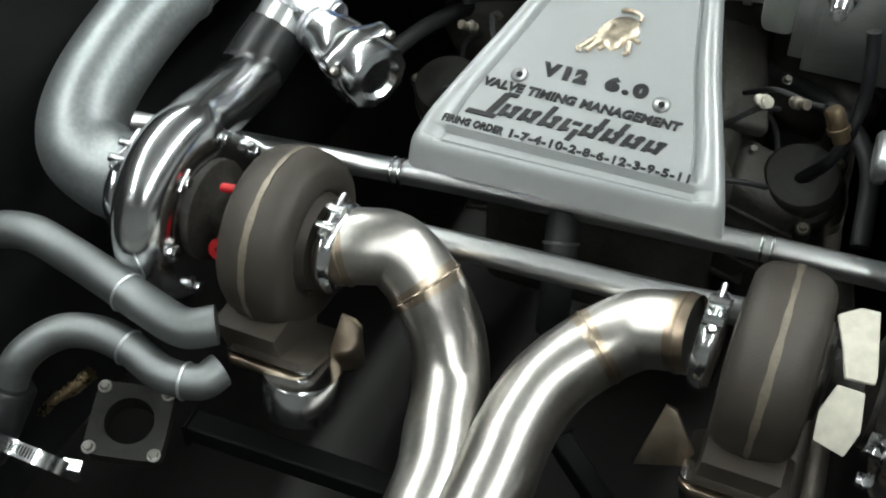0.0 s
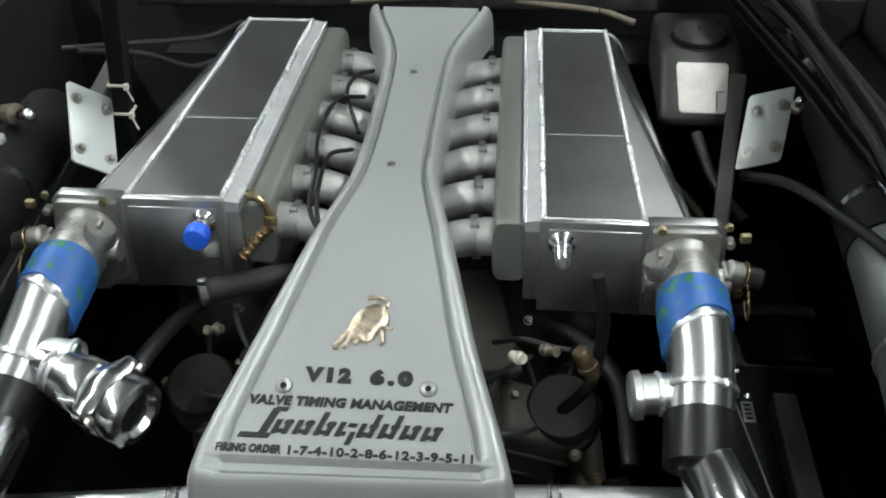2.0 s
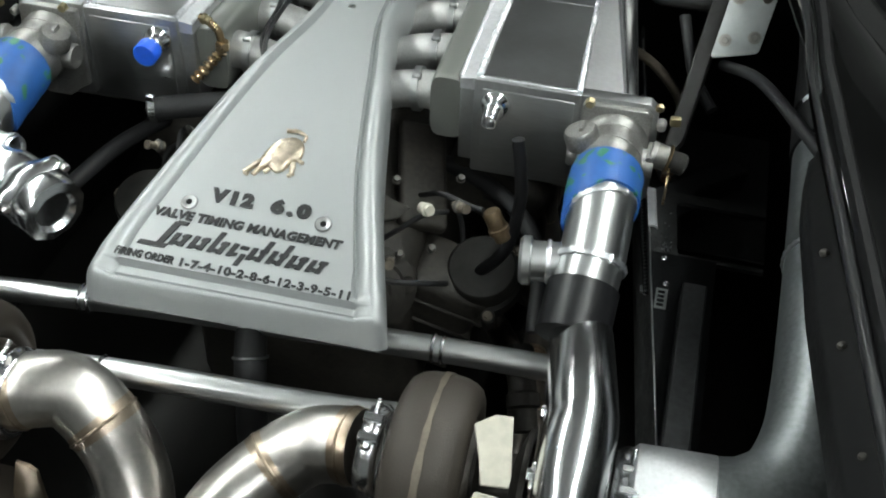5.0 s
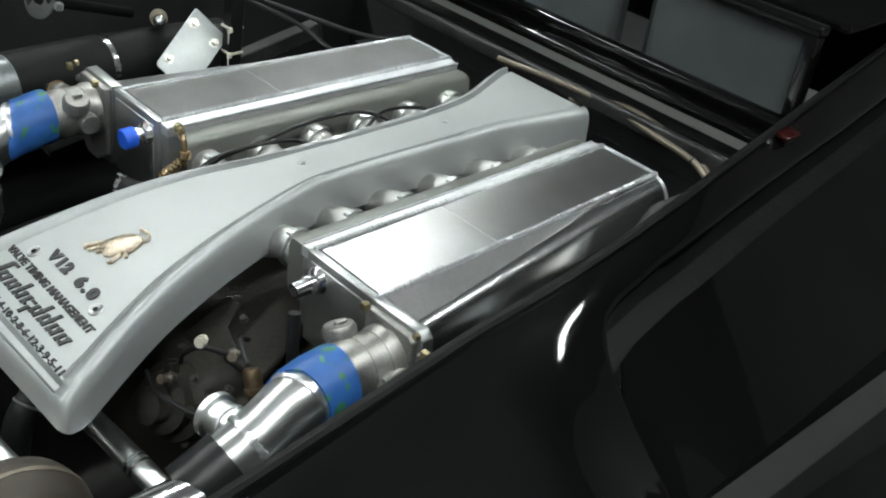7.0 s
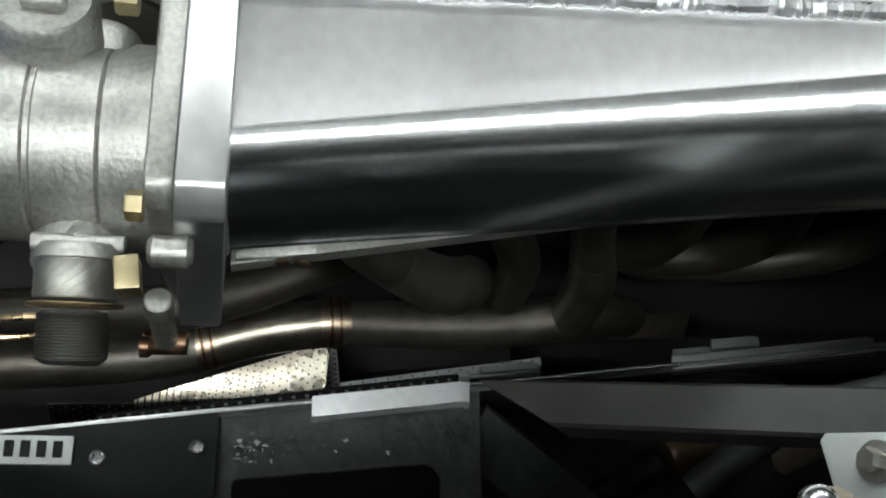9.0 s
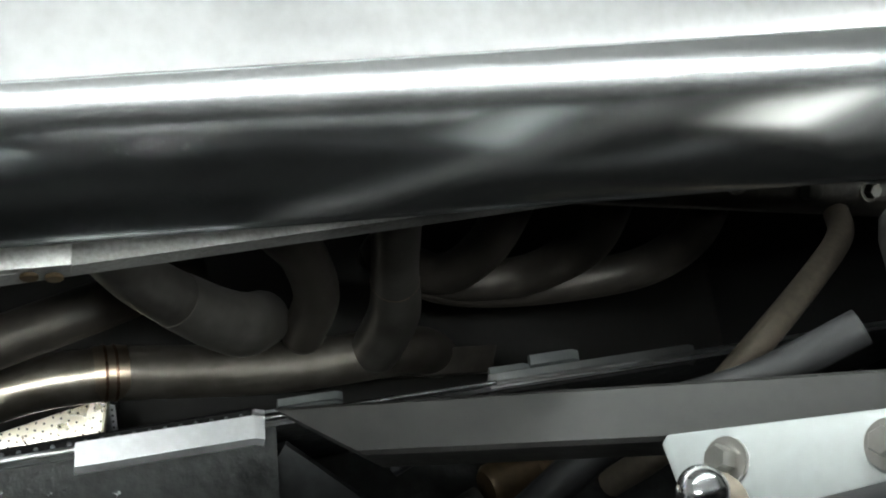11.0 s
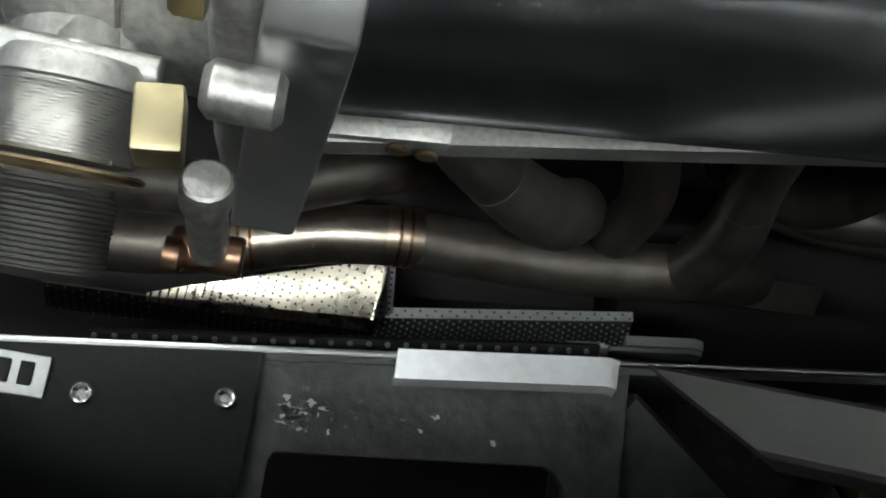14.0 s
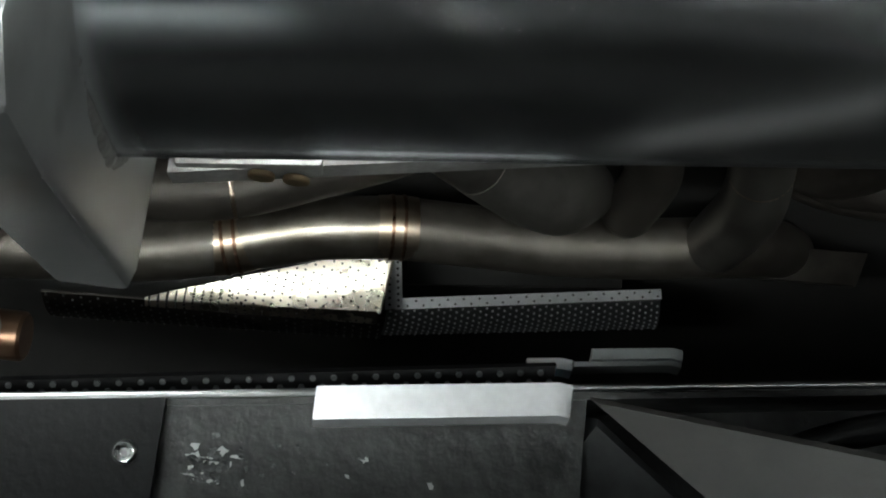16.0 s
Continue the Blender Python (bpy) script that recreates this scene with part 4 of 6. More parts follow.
    lathe(bm, [(0.095, -0.012), (0.100, -0.006), (0.095, 0.0), (0.075, 0.010), (0.062, 0.018), (0.056, 0.030), (0.054, 0.048), (0.052, 0.050), (0.05, 0.050), (0.048, 0.03), (0, 0.03)], p(CX - 0.006, CY0, CZ0), (s, 0, 0), 48)
    part("compressor_cover", bm, M_CHROME, t, "mirror-polished compressor cover")
    bm = bmesh.new()
    lathe(bm, [(0.0, -0.004), (0.094, -0.004), (0.094, 0.004), (0.078, 0.006), (0.0, 0.006)], p(CX - 0.024, CY0, CZ0), (s, 0, 0), 48)
    part("back_plate", bm, M_CHROME, t, "machined back plate")
    for k in range(7):
        a = 2 * math.pi * (k + 0.35) / 7
        q = lambda r, x: p(x, CY0 + r * math.cos(a), CZ0 + r * math.sin(a))
        bm = bmesh.new()
        hexbolt(bm, q(0.092, CX - 0.030), (-s, 0, 0), 0.0075, 0.011, 1.3)
        tang = V((0, -math.sin(a), math.cos(a)))
        rod(bm, V(q(0.092, CX - 0.032)) - tang * 0.014, V(q(0.092, CX - 0.032)) + tang * 0.014, 0.0055, 10)
        part("clamp_bolt", bm, M_CHROME, t, "bright clamp bolt")
    # cream gasket card tucked beside the housing
    if s > 0:
        g = thing("paper_tag", "folded cream card tucked between turbine and compressor", "card")
        bm = bmesh.new()
        prism(bm, [(-0.027, 0.026), (-0.006, 0.041), (0.013, 0.043), (0.021, -0.024), (0.020, -0.034), (-0.009, -0.037), (-0.016, -0.008)], V((0.358, CY0 - 0.028, CZ0 + 0.076)), (0.97, 0.15, -0.2), (-0.05, 0.92, 0.32), 0.005, 0.0016)
        part("sheet", bm, M_CARD, g)
        bm = bmesh.new()
        prism(bm, [(-0.012, 0.020), (0.014, 0.024), (0.022, -0.012), (0.015, -0.040), (-0.016, -0.038), (-0.020, -0.010)], V((0.358, CY0 - 0.082, CZ0 + 0.044)), (0.97, -0.1, -0.15), (0.05, 0.62, 0.78), 0.005, 0.0016)
        part("sheet", bm, M_CARD, g)
    return t


def v_band(o, axis, r, w2=1.0):
    t = thing("v_band_clamp", "bright steel V-band clamp with a T-bolt", "clamp", "V-band clamps")
    o, ax = V(o), V(axis).normalized()
    bm = bmesh.new()
    lathe(bm, [(r - 0.002, -0.012 * w2), (r + 0.002, -0.012 * w2), (r + 0.007, -0.005 * w2), (r + 0.007, 0.005 * w2), (r + 0.002, 0.012 * w2), (r - 0.002, 0.012 * w2)], o, ax, 44)
    part("band", bm, M_CHROME, t)
    up = (V((0, -0.25, 1)) - ax * ax.dot(V((0, -0.25, 1)))).normalized()
    w = ax.cross(up)
    for k in (-1, 1):
        bm = bmesh.new()
        rod(bm, o + up * (r + 0.010) + w * 0.012 * k - ax * 0.011, o + up * (r + 0.010) + w * 0.012 * k + ax * 0.011, 0.0065, 12)
        part("trunnion", bm, M_CHROME, t)
    bm = bmesh.new()
    rod(bm, o + up * (r + 0.010) - w * 0.036, o + up * (r + 0.010) + w * 0.026, 0.0032, 10)
    part("t_bolt", bm, M_CHROME, t)
    bm = bmesh.new()
    hexbolt(bm, o + up * (r + 0.010) + w * 0.018, w, 0.006, 0.007, 0)
    part("nut", bm, M_CHROME, t)
    return t


DYL, DTL = 0.022, -0.045
for s, d, dt in ((1, 0.0, 0.0), (-1, DYL, DTL)):
    intercooler(s, d)
    runners(s, d)
    throttle_body(s, d)
    boost_pipe(s, d if s > 0 else d - 0.004)
    dz = -0.022 if s > 0 else -0.006
    turbo(s, dt, dz, (0.407, 0.004, 0.873) if s > 0 else (0.449, 0.012, 0.850))
    v_band((s * 0.210 + 0.010, -0.158 + dt, 0.818 + dz), (1, 0, 0), 0.047)
    v_band((s * (0.488 if s > 0 else 0.482) + 0.012, -0.158 + dt, 0.818 + dz), (1, 0, 0), 0.058, 1.45 if s > 0 else 1.0)


# ---- exhaust downpipes ----
def downpipe(s, pts, welds, label):
    t = thing("downpipe", label, "exhaust pipe", "downpipes")
    bm = bmesh.new()
    tube(bm, pts, 0.0440, 44, 10)
    part("pipe", bm, M_STEEL, t)
    c = curve(pts, 10)
    for i in welds:
        ax = (c[i + 1] - c[i - 1]).normalized()
        bm = bmesh.new()
        lathe(bm, [(0.0435, -0.013), (0.04425, -0.008), (0.0444, 0), (0.04425, 0.008), (0.0435, 0.013)], c[i], ax, 44)
        part("heat_tint", bm, M_TINT, t, "straw-brown heat tint beside the weld")
        bm = bmesh.new()
        ring_bead(bm, c[i], ax, 0.0443, 0.0018, i, 90)
        part("weld", bm, M_TINT, t, "brown fine weld ring")
    return t


downpipe(1, [(0.200, -0.158, 0.796), (0.172, -0.156, 0.789), (0.138, -0.160, 0.776), (0.098, -0.190, 0.754), (0.066, -0.238, 0.734), (0.054, -0.298, 0.718), (0.054, -0.36, 0.707), (0.052, -0.46, 0.69), (0.05, -0.60, 0.66)], (3, 28), "stainless downpipe, curving down beside its twin")
downpipe(-1, [(-0.200, -0.203, 0.812), (-0.172, -0.195, 0.818), (-0.136, -0.184, 0.812), (-0.092, -0.196, 0.780), (-0.060, -0.216, 0.738), (-0.040, -0.252, 0.702), (-0.024, -0.312, 0.690), (-0.008, -0.372, 0.684), (-0.004, -0.47, 0.67), (-0.004, -0.60, 0.64)], (3, 29), "stainless downpipe, curving down beside its twin")


# ---- crossover coolant pipes ----
def crossover():
    t = thing("coolant_pipe", "straight bright aluminium coolant crossover pipe", "pipe", "coolant pipes")
    bm = bmesh.new()
    tube(bm, [(-0.62, -0.032, 0.753), (-0.45, -0.018, 0.758), (-0.29, -0.002, 0.763), (-0.167, 0.010, 0.767), (0.0, 0.019, 0.772), (0.24, 0.028, 0.780), (0.34, 0.030, 0.783), (0.44, 0.032, 0.785)], 0.0165, 24, 8)
    part("pipe", bm, M_TUBE, t)
    for x in (-0.226, 0.245):
        bm = bmesh.new()
        z = 0.765 + (x + 0.235) * 0.032
        for dx in (-0.006, 0.006):
            torus(bm, (x + dx, 0.028 if x > 0 else 0.004, z), (1, 0.05, 0.03), 0.0168, 0.0028, 28, 8)
        part("bead", bm, M_CHROME, t, "rolled bead")
    t = thing("coolant_pipe", "straight bright aluminium coolant crossover pipe", "pipe", "coolant pipes")
    bm = bmesh.new()
    tube(bm, [(-0.26, -0.13, 0.775), (-0.10, -0.120, 0.786), (0.14, -0.108, 0.790), (0.30, -0.09, 0.79)], 0.0165, 24, 8)
    part("pipe", bm, M_TUBE, t)
    bm = bmesh.new()
    torus(bm, (-0.135, -0.122, 0.784), (1, 0.06, 0.03), 0.0168, 0.0028, 28, 8)
    part("bead", bm, M_CHROME, t, "rolled bead")
    h = thing("coolant_hose", "black coolant hose stub with a dull clamp", "hose")
    bm = bmesh.new()
    tube(bm, [(0.0, 0.014, 0.762), (0.004, -0.006, 0.742), (0.012, -0.032, 0.712), (0.014, -0.05, 0.62)], 0.021, 20, 8)
    part("hose", bm, M_HOSE, h)
    bm = bmesh.new()
    torus(bm, (0.006, -0.012, 0.736), (0.2, -0.6, -0.75), 0.0218, 0.002, 28, 8)
    part("clamp", bm, M_SATIN, h)


crossover()


# ---- intake ducts ----
def duct(pts, radii, weld_i, inlet, label):
    t = thing("intake_duct", label, "intake duct", "intake ducts")
    bm = bmesh.new()
    tube(bm, pts, radii, 40, 10)
    part("duct", bm, M_DUCT, t)
    c = curve(pts, 10)
    for i in weld_i:
        bm = bmesh.new()
        ring_bead(bm, c[i], c[i + 1] - c[i - 1], radii[i // 10] + 0.0006, 0.0034, i, 70)
        part("weld", bm, M_WELD, t, "rippled weld ring")
    if inlet:
        bm = bmesh.new()
        a, b = V(inlet), V(pts[0])
        rod(bm, a, b + (b - a).normalized() * 0.004, radii[0] + 0.0012, 44, 0.0)
        part("inlet_tube", bm, M_INLET, t, "brighter brushed inlet tube")


duct([(0.590, -0.1565, 0.824), (0.626, -0.150, 0.829), (0.664, -0.125, 0.840), (0.686, -0.075, 0.856), (0.694, -0.01, 0.872), (0.697, 0.08, 0.888), (0.699, 0.19, 0.906), (0.701, 0.32, 0.922), (0.702, 0.44, 0.935)], [0.0545, 0.0555, 0.0575, 0.059, 0.060, 0.060, 0.060, 0.060, 0.060], (59,), (0.500, -0.158, 0.818), "large satin aluminium intake duct with a sharp elbow")
duct([(-0.475, -0.203, 0.818), (-0.52, -0.200, 0.822), (-0.565, -0.185, 0.84), (-0.585, -0.13, 0.87), (-0.585, -0.04, 0.905), (-0.578, 0.06, 0.93), (-0.58, 0.18, 0.94), (-0.59, 0.32, 0.94), (-0.60, 0.42, 0.935)], [0.055] * 9, (50,), None, "large satin aluminium intake duct with a sharp elbow")
for pts, r in (([(0.7015, 0.37, 0.928), (0.702, 0.42, 0.934), (0.704, 0.50, 0.942), (0.708, 0.60, 0.946), (0.71, 0.75, 0.945)], 0.064), ([(-0.583, 0.235, 0.940), (-0.59, 0.32, 0.940), (-0.60, 0.40, 0.936), (-0.61, 0.5, 0.93), (-0.62, 0.7, 0.92)], 0.0585)):
    t = thing("air_hose", "black rubber air hose with a screw clamp", "hose", "air hoses")
    bm = bmesh.new()
    tube(bm, pts, r, 32, 8)
    part("hose", bm, M_AIRHOSE, t)
    bm = bmesh.new()
    i = 1 if pts[0][0] > 0 else 2
    o, a = V(pts[i]), V(pts[i + 1]) - V(pts[i])
    lathe(bm, [(r, 0.018), (r + 0.002, 0.018), (r + 0.002, 0.030), (r, 0.030)], o, a, 36)
    part("clamp", bm, M_CHROME, t, "bright worm-drive clamp")


# ---- wastegate pipes beside the left turbo ----
def grey_pipe(pts, r, beads, label):
    t = thing("wastegate_pipe", label, "pipe", "wastegate pipes")
    bm = bmesh.new()
    tube(bm, pts, r, 28, 8)
    part("pipe", bm, M_DULL, t)
    c = curve(pts, 8)
    for i in beads:
        bm = bmesh.new()
        torus(bm, c[i], c[i + 1] - c[i - 1], r, 0.002, 28, 6)
        part("weld", bm, M_WELD, t)


grey_pipe([(-0.66, -0.34, 0.76), (-0.60, -0.325, 0.795), (-0.545, -0.318, 0.805), (-0.49, -0.325, 0.80), (-0.42, -0.342, 0.80), (-0.36, -0.356, 0.795), (-0.31, -0.36, 0.785), (-0.280, -0.342, 0.785)], 0.0225, (36,), "dull grey bent wastegate pipe")
grey_pipe([(-0.50, -0.47, 0.68), (-0.485, -0.44, 0.735), (-0.455, -0.405, 0.758), (-0.415, -0.388, 0.76), (-0.37, -0.388, 0.755), (-0.32, -0.400, 0.748), (-0.275, -0.395, 0.748), (-0.262, -0.372, 0.75)], 0.020, (32, 45), "bright bent wastegate pipe ending in a rubber boot")
for o, a, r, l, m, lab, nm in (((-0.492, -0.455, 0.71), (-0.25, -0.5, -0.8), 0.030, 0.10, M_RUBBER, "black rubber boot on the bent pipe", "rubber_boot"), ((-0.197, -0.312, 0.716), (0.05, -0.25, -1), 0.046, 0.050, M_CHROME, "short bright flanged exhaust stub under the turbine", "exhaust_stub"), ((0.27, -0.225, 0.68), (-0.05, -0.25, -1), 0.044, 0.05, M_CHROME, "short bright flanged exhaust stub under the turbine", "exhaust_stub")):
    t = thing(nm, lab, nm.replace("_", " "))
    bm = bmesh.new()
    lathe(bm, [(0, 0), (r - 0.003, 0), (r, 0.004), (r, l - 0.012), (r - 0.003, l - 0.010), (r - 0.003, l), (0, l)], o, a, 32)
    part("sleeve", bm, m, t)


# ---- car body round the engine bay ----
def bay():
    t = thing("engine_bay", "black painted engine bay pan and side walls", "engine bay", kind="structure")
    for nm, lo, hi in (("pan", (-0.95, -0.75, 0.14), (0.90, 1.25, 0.17)), ("side_wall", (0.84, -0.7, 0.17), (0.88, 1.25, 1.02)), ("side_wall", (-0.80, -0.7, 0.17), (-0.76, 1.25, 1.05)), ("bulkhead", (-0.76, 1.16, 0.17), (0.84, 1.20, 0.98)), ("rear_wall", (-0.76, -0.74, 0.17), (0.84, -0.70, 0.66))):
        bm = bmesh.new()
        box(bm, lo, hi, 0.004)
        part(nm, bm, M_PAN if nm == "pan" else M_BAY, t)


bay()


def engine_block():
    t = thing("engine_block", "grimy brown-black engine castings under the intake", "engine")
    bm = bmesh.new()
    box(bm, (-0.17, 0.16, 0.45), (0.17, 1.05, 0.80), 0.03, 3)
    part("block", bm, M_GRIME, t)
    for s in (-1, 1):
        m = pose(s * 0.245, 0.72, 0.775, 0, s * 28, 0)
        bm = bmesh.new()
        box(bm, (-0.08, -0.36, -0.06), (0.08, 0.36, 0.05), 0.025, 4, m)
        cover = part("cam_cover", bm, M_GRIME, t)
        for k in range(7):
            bm = bmesh.new()
            box(bm, (-0.07, -0.33 + 0.105 * k, 0.046), (0.07, -0.318 + 0.105 * k, 0.058), 0.003, 2, m)
            part("rib", bm, M_GRIME, cover)
        for k in range(6):
            for sx in (-1, 1):
                bm = bmesh.new()
                hexbolt(bm, m @ V((sx * 0.062, -0.275 + 0.105 * k, 0.048)), m.to_3x3() @ V((0, 0, 1)), 0.0055, 0.008)
                part("bolt", bm, M_BOLT, cover, "dull steel bolt")
        # front castings: stepped pump housing, pulley nose, ribbed case
        bm = bmesh.new()
        o = V((s * 0.115, 0.175, 0.735))
        lathe(bm, [(0.062, 0), (0.060, 0.03), (0.045, 0.036), (0.045, 0.055), (0.028, 0.060), (0.026, 0.085), (0.012, 0.090), (0, 0.090)], o, (s * 0.25, -1, 0.45), 28)
        part("pump_housing", bm, M_GRIME, t)
        for k in range(5):
            a = 2 * math.pi * k / 5 + 0.4
            bm = bmesh.new()
            q = o + V((0.058 * math.cos(a), -0.018, 0.058 * math.sin(a)))
            lathe(bm, [(0.010, -0.03), (0.010, 0.012), (0.007, 0.014), (0, 0.014)], q, (s * 0.25, -1, 0.45), 12)
            part("boss", bm, M_GRIME, t)
        bm = bmesh.new()
        box(bm, (-0.06, -0.05, -0.11), (0.06, 0.05, 0.09), 0.02, 3, pose(s * 0.19, 0.24, 0.66, 12, s * 22, s * 8))
        case = part("timing_case", bm, M_GRIME, t)
        for k in range(4):
            bm = bmesh.new()
            box(bm, (-0.062, -0.054, -0.09 + 0.045 * k), (0.062, 0.05, -0.083 + 0.045 * k), 0.002, 1, pose(s * 0.19, 0.24, 0.66, 12, s * 22, s * 8))
            part("rib", bm, M_GRIME, case)
        bm = bmesh.new()
        prism(bm, [(0, 0), (0.09, 0.015), (0.10, 0.03), (0.06, 0.05), (0.045, 0.09), (0.02, 0.095), (0.012, 0.04)], (s * 0.10 - 0.05, 0.20, 0.79), (1, 0.2, 0.1), (0, 0.8, 0.6), 0.006, 0.0015)
        part("bracket", bm, M_GRIME, t)
        bm = bmesh.new()
        box(bm, (-0.035, -0.09, -0.012), (0.035, 0.09, 0.012), 0.008, 3, pose(s * 0.145, 0.315, 0.822, 18, s * 14, s * 20))
        part("chain_cover", bm, M_GRIME, t)
        for k, (dx, dy, dz) in enumerate(((0.10, 0.18, 0.815), (0.155, 0.165, 0.80), (0.205, 0.30, 0.84), (0.12, 0.27, 0.842), (0.19, 0.20, 0.79))):
            bm = bmesh.new()
            hexbolt(bm, (s * dx, dy, dz), (s * 0.2, -0.5, 0.8), 0.0055, 0.010, 1.2)
            part("bolt", bm, M_BOLT, t, "worn steel bolt")


engine_block()


def distributor(s, dy):
    t = thing("distributor_cap", "round flat dark distributor cap with three bolts", "distributor", "distributor caps")
    o = V((s * 0.258, 0.225 + dy, 0.752))
    ax = V((0, -0.45, 0.9)).normalized()
    bm = bmesh.new()
    lathe(bm, [(0, 0.004), (0.030, 0.004), (0.046, 0.002), (0.050, -0.003), (0.050, -0.03), (0.056, -0.034), (0.056, -0.06), (0, -0.06)], o, ax, 36)
    part("cap", bm, M_CAPBLACK, t)
    for k in range(6):
        a = 2 * math.pi * k / 6
        u = ax.orthogonal().normalized()
        w = ax.cross(u)
        q = o + (u * math.cos(a) + w * math.sin(a)) * 0.062 - ax * 0.03
        if k % 2:
            continue
        bm = bmesh.new()
        lathe(bm, [(0.011, -0.03), (0.011, -0.004), (0.009, -0.002), (0, -0.002)], q, ax, 14)
        part("lug", bm, M_CAPBLACK, t)
        bm = bmesh.new()
        hexbolt(bm, q - ax * 0.002, ax, 0.0055, 0.007)
        part("bolt", bm, M_SEAM, t, "small worn bolt")


distributor(1, 0)
distributor(-1, 0.01)


def chassis_plate(corner, across, up, w, h, label):
    """A pale plate with four bolts."""
    t = thing("strut_plate", label, "plate", "strut plates")
    a, u = V(across).normalized(), V(up).normalized()
    n = a.cross(u).normalized()
    bm = bmesh.new()
    c = 0.004
    prism(bm, [(c, 0), (w - c, 0), (w, c), (w, h - c), (w - c, h), (c, h), (0, h - c), (0, c)], corner, a, u, 0.005, 0.0008)
    part("plate", bm, M_PLATE, t)
    for x in (0.014, w - 0.014):
        for y in (0.026, h - 0.026):
            for q in (1, -1):
                bm = bmesh.new()
                hexbolt(bm, V(corner) + a * x + u * y + n * (0.005 if q > 0 else 0), n * q, 0.0055, 0.010, 1.7)
                part("bolt", bm, M_STEEL, t, "dull steel bolt")
    return t


chassis_plate((0.517, 0.589, 0.926), (0.063, 0.003, 0.016), (0.015, 0.051, 0.100), 0.070, 0.116, "pale metal plate with four bolts on the chassis strut")
chassis_plate((-0.495, 0.479, 0.968), (0.049, 0.039, -0.05), (-0.031, 0.104, 0.084), 0.080, 0.137, "pale metal plate with four bolts on the chassis strut")

def strut_mount():
    t = thing("strut_mount", "pale oval bracket with two slots on the black chassis", "bracket")
    o, n = V((-0.527, 0.282, 1.111)), V((0.45, -0.78, 0.35)).normalized()
    a = V((0, 0, 1)).cross(n).normalized()
    u = n.cross(a)
    bm = bmesh.new()
    rings = []
    for k in range(40):
        q = 2 * math.pi * k / 40
        d = a * (0.029 * math.cos(q)) + u * (0.033 * math.sin(q))
        rings.append([o + d - n * 0.004, o + d, o + d * 0.94 + n * 0.0015, o + d * 0.30 + n * 0.0015, o + d * 0.30 - n * 0.004])
    for k in range(40):
        r0, r1 = [bm.verts.new(v) for v in rings[k]], [bm.verts.new(v) for v in rings[(k + 1) % 40]]
        for j in range(5):
            bm.faces.new((r0[j], r1[j], r1[(j + 1) % 5], r0[(j + 1) % 5]))
    bmesh.ops.remove_doubles(bm, verts=bm.verts, dist=1e-6)
    bmesh.ops.recalc_face_normals(bm, faces=bm.faces)
    part("plate", bm, M_DULL, t)
    for sx in (-1, 1):
        bm = bmesh.new()
        pts = []
        for k in range(16):
            q = 2 * math.pi * k / 16
            pts.append((sx * 0.0185 + 0.0045 * math.cos(q), 0.010 * math.sin(q) + (0.006 if sx > 0 else -0.004)))
        prism(bm, pts, o + n * 0.0016, a, u, 0.0012)
        part("slot", bm, M_BAY, t, "dark slotted hole")
    bm = bmesh.new()
    lathe(bm, [(0, 0.006), (0.006, 0.006), (0.0085, 0.004), (0.0098, -0.004), (0.0098, -0.30), (0, -0.30)], o, n, 24)
    part("shaft", bm, M_RAIL, t, "black shaft behind the bracket")
    bm = bmesh.new()
    hexbolt(bm, o + a * 0.036 - u * 0.004 - n * 0.004, n, 0.0055, 0.010, 1.5)
    box(bm, (-0.014, -0.006, -0.004), (0.010, 0.006, 0.0), 0.001, 1, Matrix.Translation(o + a * 0.034 - u * 0.004 - n * 0.002) @ Matrix((a, u, n)).transposed().to_4x4())
    part("bolt", bm, M_SATIN, t, "bright bolt")


strut_mount()

# ---- chassis ledge beside the intercooler ----
LX = lambda y: 0.483 - 0.13 * (y - 0.3)
LZ = 0.768


